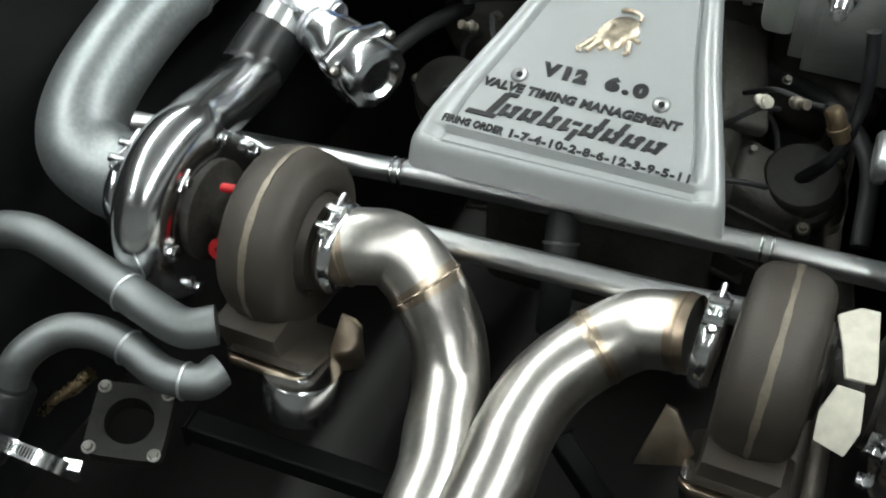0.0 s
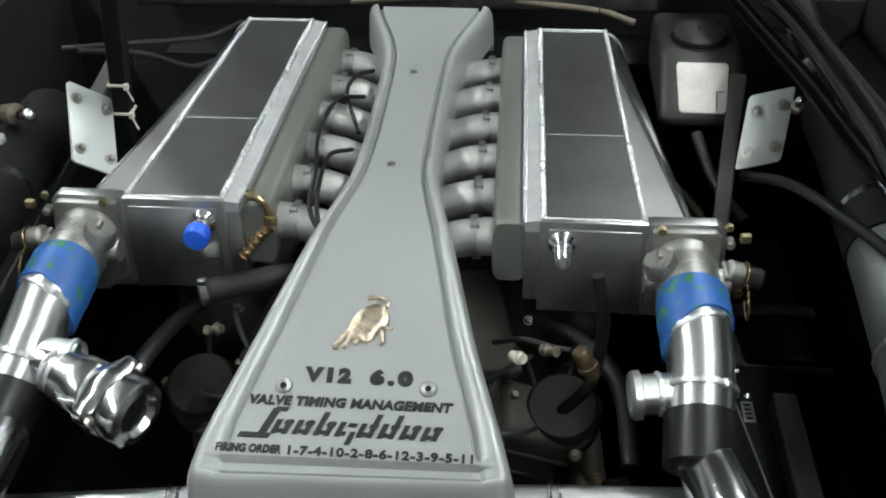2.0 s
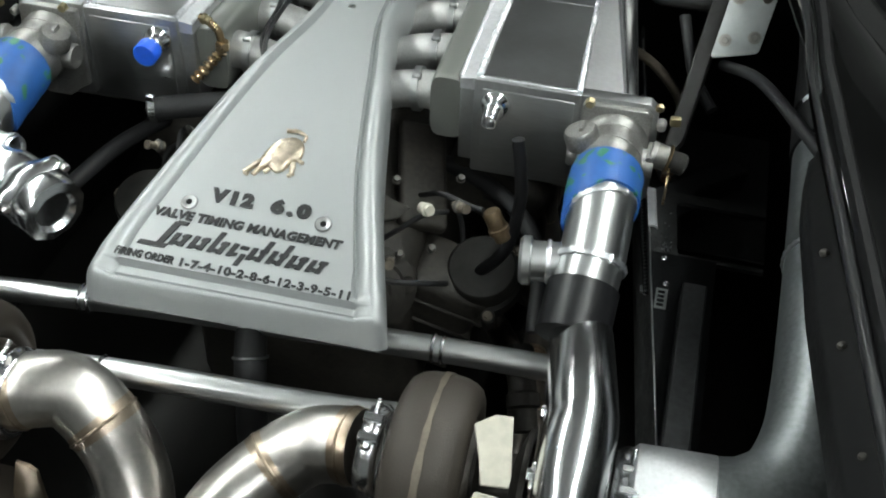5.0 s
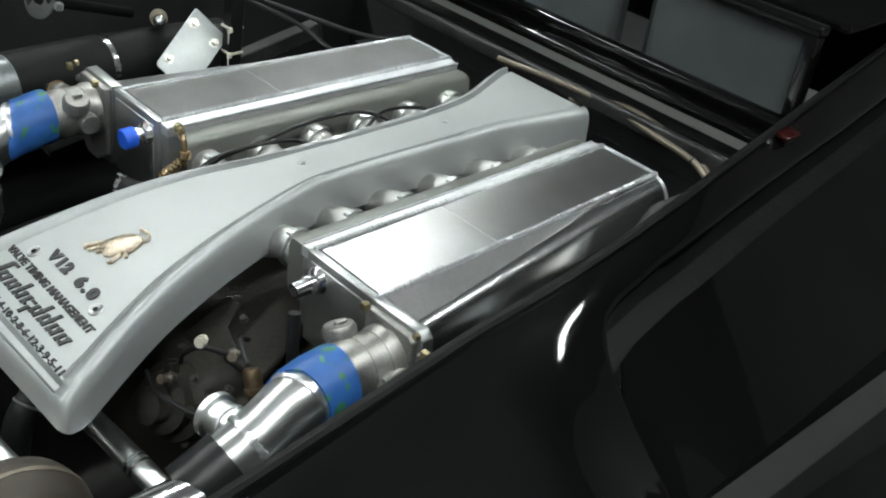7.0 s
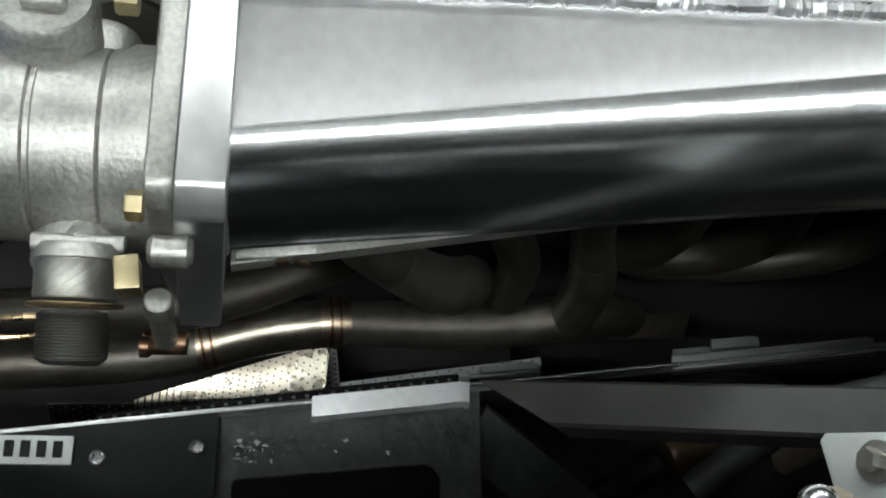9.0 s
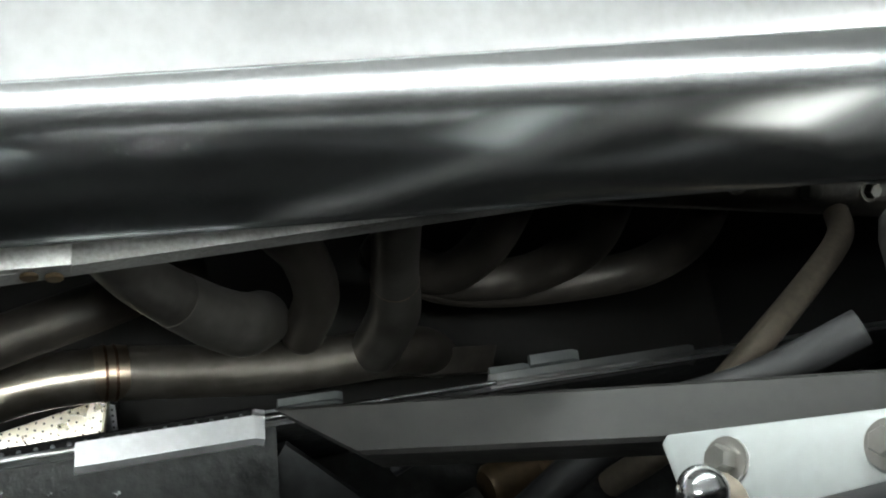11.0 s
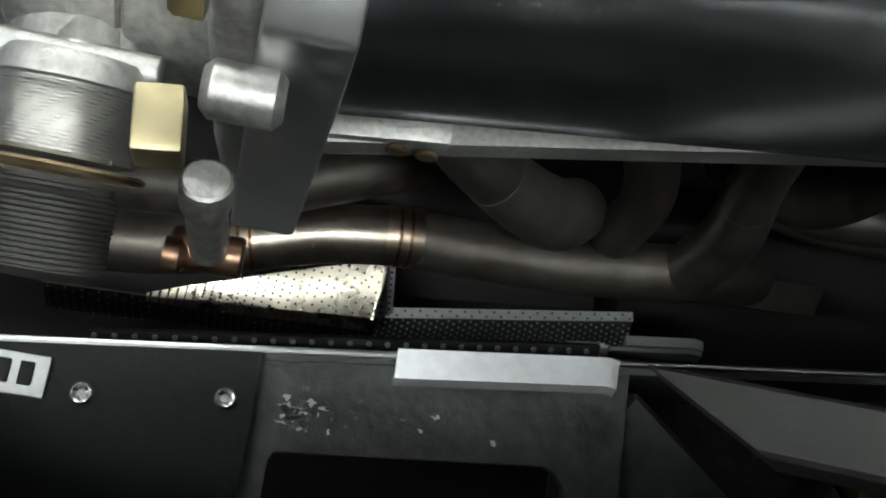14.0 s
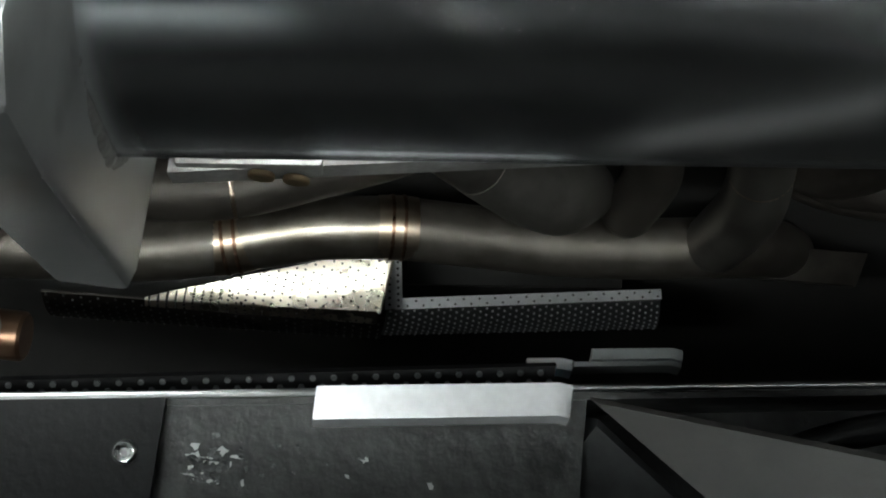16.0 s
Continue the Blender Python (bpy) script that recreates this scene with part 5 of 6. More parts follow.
def ledge():
    t = thing("chassis_ledge", "black painted sheet ledge beside the exhaust tunnel", "chassis ledge", kind="structure")
    bm = bmesh.new()
    prism(bm, [(LX(-0.1), -0.1), (0.575, -0.1), (0.575, 0.309), (LX(0.309), 0.309)], (0, 0, LZ - 0.003), (1, 0, 0), (0, 1, 0), 0.003)
    part("cover_sheet", bm, M_SHEET, t)
    bm = bmesh.new()
    prism(bm, [(LX(0.309), 0.309), (0.64, 0.309), (0.64, 0.318), (0.523, 0.318), (0.520, 0.320), (0.509, 0.428), (0.511, 0.433), (0.516, 0.437), (0.64, 0.437), (0.64, 0.46), (LX(0.46), 0.46)], (0, 0, LZ - 0.010), (1, 0, 0), (0, 1, 0), 0.006)
    part("frame_sheet", bm, M_FRAME, t)
    bm = bmesh.new()
    tube(bm, [(LX(-0.1), -0.1, LZ - 0.001), (LX(0.9), 0.9, LZ - 0.001)], 0.0015, 8, 1, True, False)
    part("edge_bead", bm, M_SATIN, t, "bare bright sheet edge")
    bm = bmesh.new()
    tube(bm, [(LX(y), y, LZ + 0.0012) for y in (0.453, 0.50, 0.54, 0.584)], [0.0017, 0.0014, 0.0017, 0.0013], 10, 4)
    part("bare_edge", bm, M_TANK, t, "polished bare metal edge")
    # Added sheet that keeps the gap beneath the struts from going black.
    bm = bmesh.new()
    prism(bm, [(LX(0.46) + 0.004, 0.46), (0.66, 0.46), (0.66, 0.80), (LX(0.80) + 0.004, 0.80)], (0, 0, 0.655), (1, 0, 0), (0, 1, 0), 0.004)
    part("fill_sheet", bm, M_FRAME, t, "dark sheet added to fill the gap beneath the struts")
    bm = bmesh.new()
    loft(bm, [[(LX(y), y, LZ - 0.002), (LX(y) + 0.004, y, LZ - 0.002), (LX(y) + 0.004, y, LZ - 0.16), (LX(y), y, LZ - 0.16)] for y in (-0.1, 0.95)])
    part("tunnel_wall", bm, M_FRAME, t)
    for y in (0.245, 0.298):
        bm = bmesh.new()
        lathe(bm, [(0, 0.0004), (0.0014, 0.0004), (0.0019, 0.0012), (0.0034, 0.0018), (0.0043, 0.0012), (0.0048, 0)], (LX(y) + 0.020, y, LZ), (0, 0, 1), 22)
        part("rivet", bm, M_CHROME, t, "bright rivet")
    for y0, y1, x0, x1, dz in ((0.361, 0.453, 0.0, 0.011, 0.002), (0.442, 0.461, -0.0135, -0.0100, -0.040), (0.461, 0.506, -0.0118, -0.0108, -0.040), (0.468, 0.506, -0.0170, -0.0135, -0.039), (0.582, 0.720, -0.004, 0.0035, -0.004), (0.586, 0.612, -0.010, -0.006, -0.012), (0.612, 0.645, -0.014, -0.009, -0.012), (0.262, 0.278, -0.007, -0.002, -0.040)):
        bm = bmesh.new()
        sec = [(x0 - 0.002, dz), (x1 - 0.003, dz - 0.001), (x1, dz - 0.004), (x1 + 0.0015, dz - 0.003), (x1 - 0.001, dz + 0.002), (x1 - 0.003, dz + 0.0022), (x0 - 0.002, dz + 0.0018)]
        loft(bm, [[(LX(y) + x + (0.001 if y > y1 - 0.004 else 0), y, LZ + z - (0.002 if y > y1 - 0.002 else 0)) for x, z in sec] for y in (y0, y1 - 0.005, y1)])
        part("edge_clip", bm, M_STRIP if x1 > 0.010 or y1 < 0.462 else M_SATIN if x1 > 0.003 else M_DULL, t, "folded bare aluminium strip")
    rnd = random.Random(8)
    for k in range(90):
        cx, cy = rnd.gauss(0.5055 if k % 4 else 0.501, 0.0035), 0.3205 + abs(rnd.gauss(0, 0.008 if k % 4 else 0.045))
        if not 0.490 < cx < 0.5105 or cy > 0.42:
            continue
        l, w2 = rnd.uniform(0.0006, 0.0022) * (2 if k % 7 == 0 else 1), rnd.uniform(0.0004, 0.0016)
        poly = []
        for q in range(9):
            a = 2 * math.pi * q / 9
            r2 = rnd.uniform(0.35, 1.4)
            poly.append((cx + w2 * r2 * math.cos(a) + 0.25 * l * r2 * math.sin(a) * rnd.uniform(-0.5, 0.5), cy + l * r2 * math.sin(a)))
        bm = bmesh.new()
        prism(bm, poly, (0, 0, LZ - 0.0039), (1, 0, 0), (0, 1, 0), 0.0004 + 0.0001 * (k % 3))
        part("paint_chip", bm, M_SATIN if k % 3 == 0 else M_WORN, t, "flaked paint down to bare metal")
    bm = bmesh.new()
    box(bm, (0, 0, 0), (0.016, 0.040, 0.0015), 0.0004, 1, pose(LX(0.21) + 0.004, 0.192, LZ + 0.0005, 0, 0, 0))
    part("stamped_plate", bm, M_SATIN, t, "small stamped metal tag")
    for k in range(4):
        bm = bmesh.new()
        box(bm, (0, 0, 0), (0.009, 0.005, 0.0012), 0.0003, 1, pose(LX(0.21) + 0.007, 0.196 + 0.0085 * k, LZ + 0.002))
        part("stamp_bar", bm, M_SHEET, t, "dark stamped bar")


ledge()


def chassis_tube(pts, r, label, m=None, oblique=0.0):
    t = thing("chassis_tube", label, "chassis tube", "chassis tubes")
    bm = bmesh.new()
    a, b = V(pts[0]), V(pts[-1])
    d = (b - a).normalized()
    u = d.cross(V((0, 0, 1))).normalized()
    w = u.cross(d)
    loft(bm, [[q + u * x + w * y for x, y in ((-r, -r * 0.85), (-r * 0.85, -r), (r * 0.85, -r), (r, -r * 0.85), (r, r * 0.85), (r * 0.85, r), (-r * 0.85, r), (-r, r * 0.85))] for q in (a, b)])
    if oblique:
        for v in bm.verts:
            if (v.co - a).length < r * 3:
                v.co += d * max(0, (v.co - a).dot(u) + r) / (2 * r) * oblique
    part("tube", bm, m or M_STRUT, t)
    for q in (a, b) if a.x < 0.4 else ():
        bm = bmesh.new()
        loft(bm, [[q + d * h + (u * x + w * y) * r * 1.25 for x, y in ((-1, -1), (1, -1), (1, 1), (-1, 1))] for h in (-0.002, 0.002)])
        part("end_plate", bm, m or M_STRUT, t)


chassis_tube([(0.487, 0.452, 0.742), (0.60, 0.62, 0.70)], 0.020, "square black diagonal chassis tube")
chassis_tube([(0.545, -0.4, 0.80), (0.545, 0.2, 0.80)], 0.016, "square black chassis tube")
chassis_tube([(0.4830, 0.454, 0.804), (0.5290, 0.725, 1.019)], 0.0125, "slim black rising body strut", M_RESERVOIR, 0.05)
chassis_tube([(-0.469, 0.62, 0.83), (-0.425, 0.62, 1.40)], 0.014, "square black upright body strut", M_RAIL)
chassis_tube([(-0.60, 0.30, 0.80), (-0.56, 0.9, 0.95)], 0.016, "square black chassis tube")


# ---- exhaust header ----
def header():
    t = thing("exhaust_header", "dull stainless exhaust header with bent primaries", "exhaust header")
    R = 0.0225
    main = [(0.385, -0.25, 0.39), (0.380, 0.0, 0.40), (0.366, 0.202, 0.405), (0.351, 0.279, 0.408), (0.336, 0.336, 0.414), (0.328, 0.392, 0.415), (0.325, 0.455, 0.407), (0.323, 0.515, 0.404), (0.318, 0.57, 0.404), (0.309, 0.634, 0.405), (0.300, 0.675, 0.385), (0.288, 0.71, 0.33)]
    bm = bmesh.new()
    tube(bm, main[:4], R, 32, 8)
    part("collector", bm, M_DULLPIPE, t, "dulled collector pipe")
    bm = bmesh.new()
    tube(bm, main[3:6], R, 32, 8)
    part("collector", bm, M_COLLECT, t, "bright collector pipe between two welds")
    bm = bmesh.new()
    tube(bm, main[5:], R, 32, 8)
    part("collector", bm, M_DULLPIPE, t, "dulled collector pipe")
    c = curve(main, 8)
    for i in (24, 40):
        ax = (c[i + 1] - c[i - 1]).normalized()
        bm = bmesh.new()
        lathe(bm, [(R - 0.0002, -0.014), (R + 0.0003, -0.009), (R + 0.0004, 0), (R + 0.0003, 0.009), (R - 0.0002, 0.014)], c[i], ax, 32)
        part("heat_tint", bm, M_TINT, t, "straw-brown heat tint beside the weld")
        for dx in (-0.0042, 0.0042):
            bm = bmesh.new()
            ring_bead(bm, c[i] + ax * dx, ax, R + 0.0001, 0.0013, i, 70)
            part("weld", bm, M_COPPER, t, "reddish-brown weld ring")
    X = 0.300
    for pts, r in (([(0.268, 0.338, 0.715), (0.297, 0.366, 0.650), (0.310, 0.394, 0.598), (0.310, 0.432, 0.541), (0.310, 0.468, 0.500), (0.308, 0.493, 0.479), (0.294, 0.512, 0.452)], [0.0185, 0.0185, 0.019, 0.0215, 0.0245, 0.026, 0.024]),
                   ([(0.262, 0.455, 0.72), (0.285, 0.475, 0.67), (0.294, 0.494, 0.635), (0.292, 0.522, 0.585), (0.293, 0.549, 0.505), (0.300, 0.552, 0.435)], [0.017, 0.017, 0.0175, 0.018, 0.019, 0.019]),
                   ([(0.262, 0.545, 0.76), (0.288, 0.557, 0.715), (X, 0.566, 0.68), (X, 0.592, 0.585), (0.306, 0.614, 0.505), (0.311, 0.620, 0.425)], [0.017, 0.017, 0.0175, 0.0185, 0.022, 0.0225]),
                   ([(0.262, 0.625, 0.775), (0.288, 0.637, 0.735), (X, 0.642, 0.694), (X, 0.650, 0.625), (0.297, 0.637, 0.567), (0.268, 0.605, 0.53)], [0.0165] * 6),
                   ([(0.262, 0.695, 0.79), (0.288, 0.704, 0.755), (X, 0.709, 0.72), (X, 0.729, 0.645), (X, 0.716, 0.592), (0.298, 0.692, 0.562), (0.292, 0.645, 0.545), (0.262, 0.60, 0.53)], [0.0165] * 8),
                   ([(0.262, 0.76, 0.81), (0.288, 0.770, 0.775), (X, 0.776, 0.742), (X, 0.806, 0.666), (X, 0.804, 0.606), (X, 0.768, 0.571), (0.299, 0.700, 0.545), (0.292, 0.643, 0.535), (0.262, 0.60, 0.52)], [0.0165] * 9)):
        bm = bmesh.new()
        tube(bm, pts, r, 24, 8)
        e, q = V(pts[-1]), r[-1]
        lathe(bm, [(q * math.cos(a), q * math.sin(a)) for a in [math.pi / 16 * k for k in range(8)]] + [(0, q)], e, e - V(pts[-2]), 24)
        # Most branches carry the tank's shade in a darker steel colour.
        primary = part("primary", bm, M_HEADER if pts[0][1] in (0.338, 0.545) else M_DARKSTEEL, t)
        if len(pts) > 6 and pts[0][1] < 0.4 or pts[0][1] == 0.545:
            c = curve(pts, 8)
            i = 26
            ax = (c[i + 1] - c[i - 1]).normalized()
            bm = bmesh.new()
            ring_bead(bm, c[i], ax, r[3], 0.0012, i, 60)
            part("weld", bm, M_TINT, primary, "brown weld ring")
        if pts[0][1] < 0.4:
            bm = bmesh.new()
            tube(bm, pts[3:], [q + 0.0005 for q in r[3:]], 28, 8)
            lathe(bm, [(q * 1.03 * math.cos(a), q * 1.03 * math.sin(a)) for a in [math.pi / 16 * k for k in range(8)]] + [(0, q * 1.03)], e, e - V(pts[-2]), 28)
            part("elbow", bm, M_ELBOW, primary, "paler stainless elbow")
    bm = bmesh.new()
    second = [(0.350, -0.20, 0.455), (0.345, 0.06, 0.458), (0.335, 0.222, 0.46), (0.326, 0.280, 0.460), (0.303, 0.337, 0.456), (0.272, 0.40, 0.445), (0.235, 0.46, 0.43)]
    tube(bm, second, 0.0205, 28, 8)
    # The rear collector's darkness is shade put into its colour.
    part("collector", bm, M_DARKSTEEL, t, "collector pipe behind, shade in its dark colour")
    bm = bmesh.new()
    ring_bead(bm, V(second[3]), V(second[4]) - V(second[2]), 0.0205, 0.0013, 3, 60)
    part("weld", bm, M_TINT, t, "brown weld ring")
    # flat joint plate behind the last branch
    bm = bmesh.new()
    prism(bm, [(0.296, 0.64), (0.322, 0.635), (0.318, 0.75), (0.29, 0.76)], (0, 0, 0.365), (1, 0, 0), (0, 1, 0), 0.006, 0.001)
    part("joint_plate", bm, M_DARKSTEEL, t)


header()


def heat_shield():
    t = thing("heat_shield", "bright perforated metal heat shield under the header", "heat shield")

    def dots(bm, q, n, r=0.0010):
        lathe(bm, [(0, 0.0007), (r, 0.0007), (r * 1.1, -0.0004)], q, n, 6)

    def strip(a, b, c, d, nu, nv, nm, depth=0.002, sheet=None, hole=None, r=0.0009, bow=0.0):
        """A sheet between four corners, bowed out a little, with a field of small dots for holes."""
        a, b, c, d = V(a), V(b), V(c), V(d)
        n = (b - a).cross(d - a).normalized()
        if n.z < 0:
            n = -n
        at = lambda u, v: (a * (1 - u) + b * u) * (1 - v) + (d * (1 - u) + c * u) * v + n * bow * 4 * v * (1 - v)
        bm = bmesh.new()
        rows = []
        for i in range(9):
            top = [at(i / 8, k / 6) for k in range(7)]
            rows.append(top + [q - n * depth for q in top[::-1]])
        loft(bm, rows)
        part(nm, bm, sheet or M_SHIELD, t)
        bm = bmesh.new()
        for i in range(nu):
            for j in range(nv):
                u, v = (i + 0.5) / nu, (j + 0.5 + (0.22 if i % 2 else -0.22)) / nv
                dots(bm, at(u, v), n, r)
        tagged(part("perforation", bm, hole or M_HOLE, t, "rows of small dots standing for round holes"), kind="stuff")

    # tapering hood: a nearly flat top that twists towards its tip, folded down along its outer edge
    Y0, Y1 = 0.205, 0.389
    bm, holes = bmesh.new(), bmesh.new()
    rings = []
    m, nv = 27, 8

    def hood(f, g):
        """f along the hood, g from its inner edge (0) over the fold (0.72) to the skirt (1)."""
        y = Y0 + (Y1 - Y0) * f
        wide = 0.050 * f ** 0.95 + 0.002
        fx, fz = 0.3845 - 0.0095 * f, 0.2975 + 0.018 * f
        rise = 0.42 - 0.20 * min(1.0, f / 0.6)
        if g <= 0.72:
            k = 1 - g / 0.72
            return V((fx - wide * k, y + 0.006 * f * k, fz + wide * k * rise + 0.0016 * f * math.sin(math.pi * k)))
        k = (g - 0.72) / 0.28
        return V((fx + 0.004 * math.sin(k * 1.4), y, fz - 0.030 * k * f - 0.004 * k))

    for i in range(m + 1):
        top = [hood(i / m, k / 20) for k in range(21)]
        rings.append(top + [q - V((0.001, 0, 0.002)) for q in top[::-1]])
        if i < m:
            for k in range(nv):
                f, g = (i + 0.5) / m, (k + (0.72 if i % 2 else 0.28)) / nv
                q = hood(f, g)
                n = (hood(f + 0.01, g) - q).cross(hood(f, g + 0.01) - q).normalized()
                dots(holes, q, n if n.z > 0 else -n, 0.0010)
    loft(bm, rings)
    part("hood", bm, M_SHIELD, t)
    tagged(part("perforation", holes, M_HOLE, t, "rows of small dots standing for round holes"), kind="stuff")
    bm = bmesh.new()
    tube(bm, [hood(1, 0.72 * k / 14) for k in range(15)], 0.0020, 8, 2)
    part("rolled_edge", bm, M_SHIELD, t)
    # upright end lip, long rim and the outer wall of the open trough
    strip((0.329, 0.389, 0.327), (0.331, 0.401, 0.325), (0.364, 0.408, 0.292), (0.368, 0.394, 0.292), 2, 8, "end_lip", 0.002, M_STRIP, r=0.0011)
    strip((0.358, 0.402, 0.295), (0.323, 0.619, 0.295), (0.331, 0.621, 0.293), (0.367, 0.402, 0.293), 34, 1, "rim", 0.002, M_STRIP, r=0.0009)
    # Dark reflection put into the wall's sheet colour, dimple glints into its pale dots.
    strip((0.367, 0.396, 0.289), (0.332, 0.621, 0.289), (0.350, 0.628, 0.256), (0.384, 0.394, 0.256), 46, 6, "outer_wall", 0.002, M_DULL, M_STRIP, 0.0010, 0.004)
    # Skirt in a darker sheet colour, its dimple glints as pale dots.
    strip((0.385, 0.12, 0.280), (0.374, 0.394, 0.280), (0.384, 0.394, 0.236), (0.398, 0.12, 0.236), 40, 5, "skirt", 0.002, M_DARKSTEEL, M_SATIN, 0.0009, 0.004)
    strip((LX(0.24) - 0.007, 0.24, LZ - 0.016), (LX(0.45) - 0.010, 0.45, LZ - 0.016), (LX(0.45) - 0.002, 0.45, LZ - 0.020), (LX(0.24) - 0.001, 0.24, LZ - 0.020), 54, 1, "side_rim", 0.003, M_RAIL, M_DULL, 0.0012)
    # flat floor panel behind the trough
    bm = bmesh.new()
    prism(bm, [(0.26, 0.41), (0.335, 0.41), (0.315, 0.60), (0.25, 0.60)], (0, 0, 0.235), (1, 0, 0), (0, 1, 0), 0.003, 0.0008)
    part("floor_panel", bm, M_PAN, t, "dusty dark floor panel")


heat_shield()


# ---- coolant reservoir ----
def reservoir():
    t = thing("coolant_reservoir", "dark rounded expansion tank with sloping white label and domed filler cap", "tank")
    # side outline (y, z): sloping front face, flat top, round back
    side = [(0.724, 0.930), (0.716, 0.938), (0.716, 0.948), (0.730, 0.964), (0.788, 1.022), (0.800, 1.030), (0.82, 1.033), (0.96, 1.030), (0.985, 1.020), (0.995, 1.0), (0.995, 0.94), (0.985, 0.925), (0.96, 0.918), (0.74, 0.922)]
    cy = sum(q[0] for q in side) / len(side)
    cz = sum(q[1] for q in side) / len(side)
    bm = bmesh.new()
    rings = []
    for x, k in ((0.411, 0.80), (0.413, 0.90), (0.419, 0.965), (0.430, 1.0), (0.530, 1.0), (0.541, 0.965), (0.547, 0.90), (0.549, 0.80)):
        rings.append([(x, cy + (y - cy) * (k + (1 - k) * 0.4), cz + (z - cz) * k) for y, z in side])
    loft(bm, rings)
    part("tank", bm, M_RESERVOIR, t, angle=60)
    up = V((0, 0.70, 0.71)).normalized()
    o = V((0.441, 0.722, 0.954))
    bm = bmesh.new()
    prism(bm, [(0.004, 0), (0.072, 0), (0.077, 0.006), (0.080, 0.082), (0.076, 0.087), (-0.002, 0.087), (-0.005, 0.082), (0, 0.006)], o, (1, 0, 0), up, 0.003, 0.0008)
    part("label", bm, M_LABEL, t, "white label panel with a ruled box")
    n = V((1, 0, 0)).cross(up)
    bm = bmesh.new()
    prism(bm, [(0.060, 0.004), (0.0615, 0.004), (0.0615, 0.036), (0.074, 0.036), (0.074, 0.0375), (0.060, 0.0375)], o + n * 0.003, (1, 0, 0), up, 0.0006)
    part("label_rule", bm, M_RESERVOIR, t, "dark ruled box")
    bm = bmesh.new()
    lathe(bm, [(0.034, -0.004), (0.034, 0.004), (0.042, 0.006), (0.044, 0.011), (0.043, 0.016), (0.036, 0.020), (0.018, 0.023), (0.006, 0.023), (0.005, 0.026), (0, 0.026)], (0.477, 0.845, 1.031), (0, -0.12, 1), 32)
    part("filler_cap", bm, M_RESERVOIR, t)
    bm = bmesh.new()
    torus(bm, (0.477, 0.845, 1.035), (0, -0.12, 1), 0.045, 0.003, 32, 8)
    part("cap_ring", bm, M_RUBBER, t)


reservoir()

# ---- body flank beside the bay ----
def eased(y, ys, vs, d=0.05):
    """Linear interpolation with its corners rounded off over a length d to each side."""
    return float(np.mean([np.interp(y + d * k / 6, ys, vs) for k in range(-6, 7)]))


def FX(y):
    return 0.612 - 0.105 * (y - 0.3) + eased(y, [0.30, 0.9, 2.2], [0.0, -0.040, -0.12]) + eased(y, [-0.3, 0.1, 0.2, 0.3, 0.4, 0.5, 0.6, 0.75, 0.9], [0.0, -0.012, -0.013, -0.005, 0.0, 0.006, 0.008, 0.004, 0.0])


def FZ(y):
    return 1.155 + 0.03 * (y - 0.3) + eased(y, [0.35, 0.6], [0.0, 0.004]) + eased(y, [-0.3, 0.1, 0.2, 0.3, 0.4, 0.5, 0.6, 0.7, 0.9], [0.0, 0.011, 0.013, 0.016, 0.016, 0.016, 0.015, 0.012, 0.004])


EDGE_Y = (-1.2, 0.2, 0.3, 0.35, 0.45, 0.6, 0.75, 0.9, 1.3, 2.2)


def steep(y):
    """How fast the wing falls away outwards, along the car."""
    return eased(y, [-0.2, 0.05, 0.3, 0.5, 0.9], [0.72, 0.86, 1.8, 2.6, 2.6])


def fall(a):
    return float(np.interp(a, [0, 0.02, 0.1, 0.2, 0.3, 0.4, 0.5, 0.6, 0.66], [0, -0.003, -0.018, -0.038, -0.0595, -0.085, -0.12, -0.18, -0.25]))


def drop(a, y):
    """The wing's fall at a distance out from its edge: a rounded shoulder, then a steady slope."""
    s0 = eased(y, [0.33, 0.43, 0.54, 0.66], [0.19, 0.32, 0.41, 0.476])
    a1 = (0.82 - s0) / 8
    d = s0 * a + 4 * a * a if a < a1 else s0 * a1 + 4 * a1 * a1 + 0.82 * (a - a1)
    k = eased(y, [0.20, 0.36], [0, 1])
    return (1 - k) * fall(a) * steep(y) - k * d


def lip(y):
    return eased(y, [0.14, 0.24, 0.285, 0.30, 0.314, 0.332, 0.358, 0.40, 0.50, 0.70, 0.90, 1.10, 1.35, 2.2], [0.72, 0.60, 0.35, 0.20, 0.13, 0.088, 0.062, 0.052, 0.045, 0.046, 0.051, 0.056, 0.06, 0.06], 0.012)


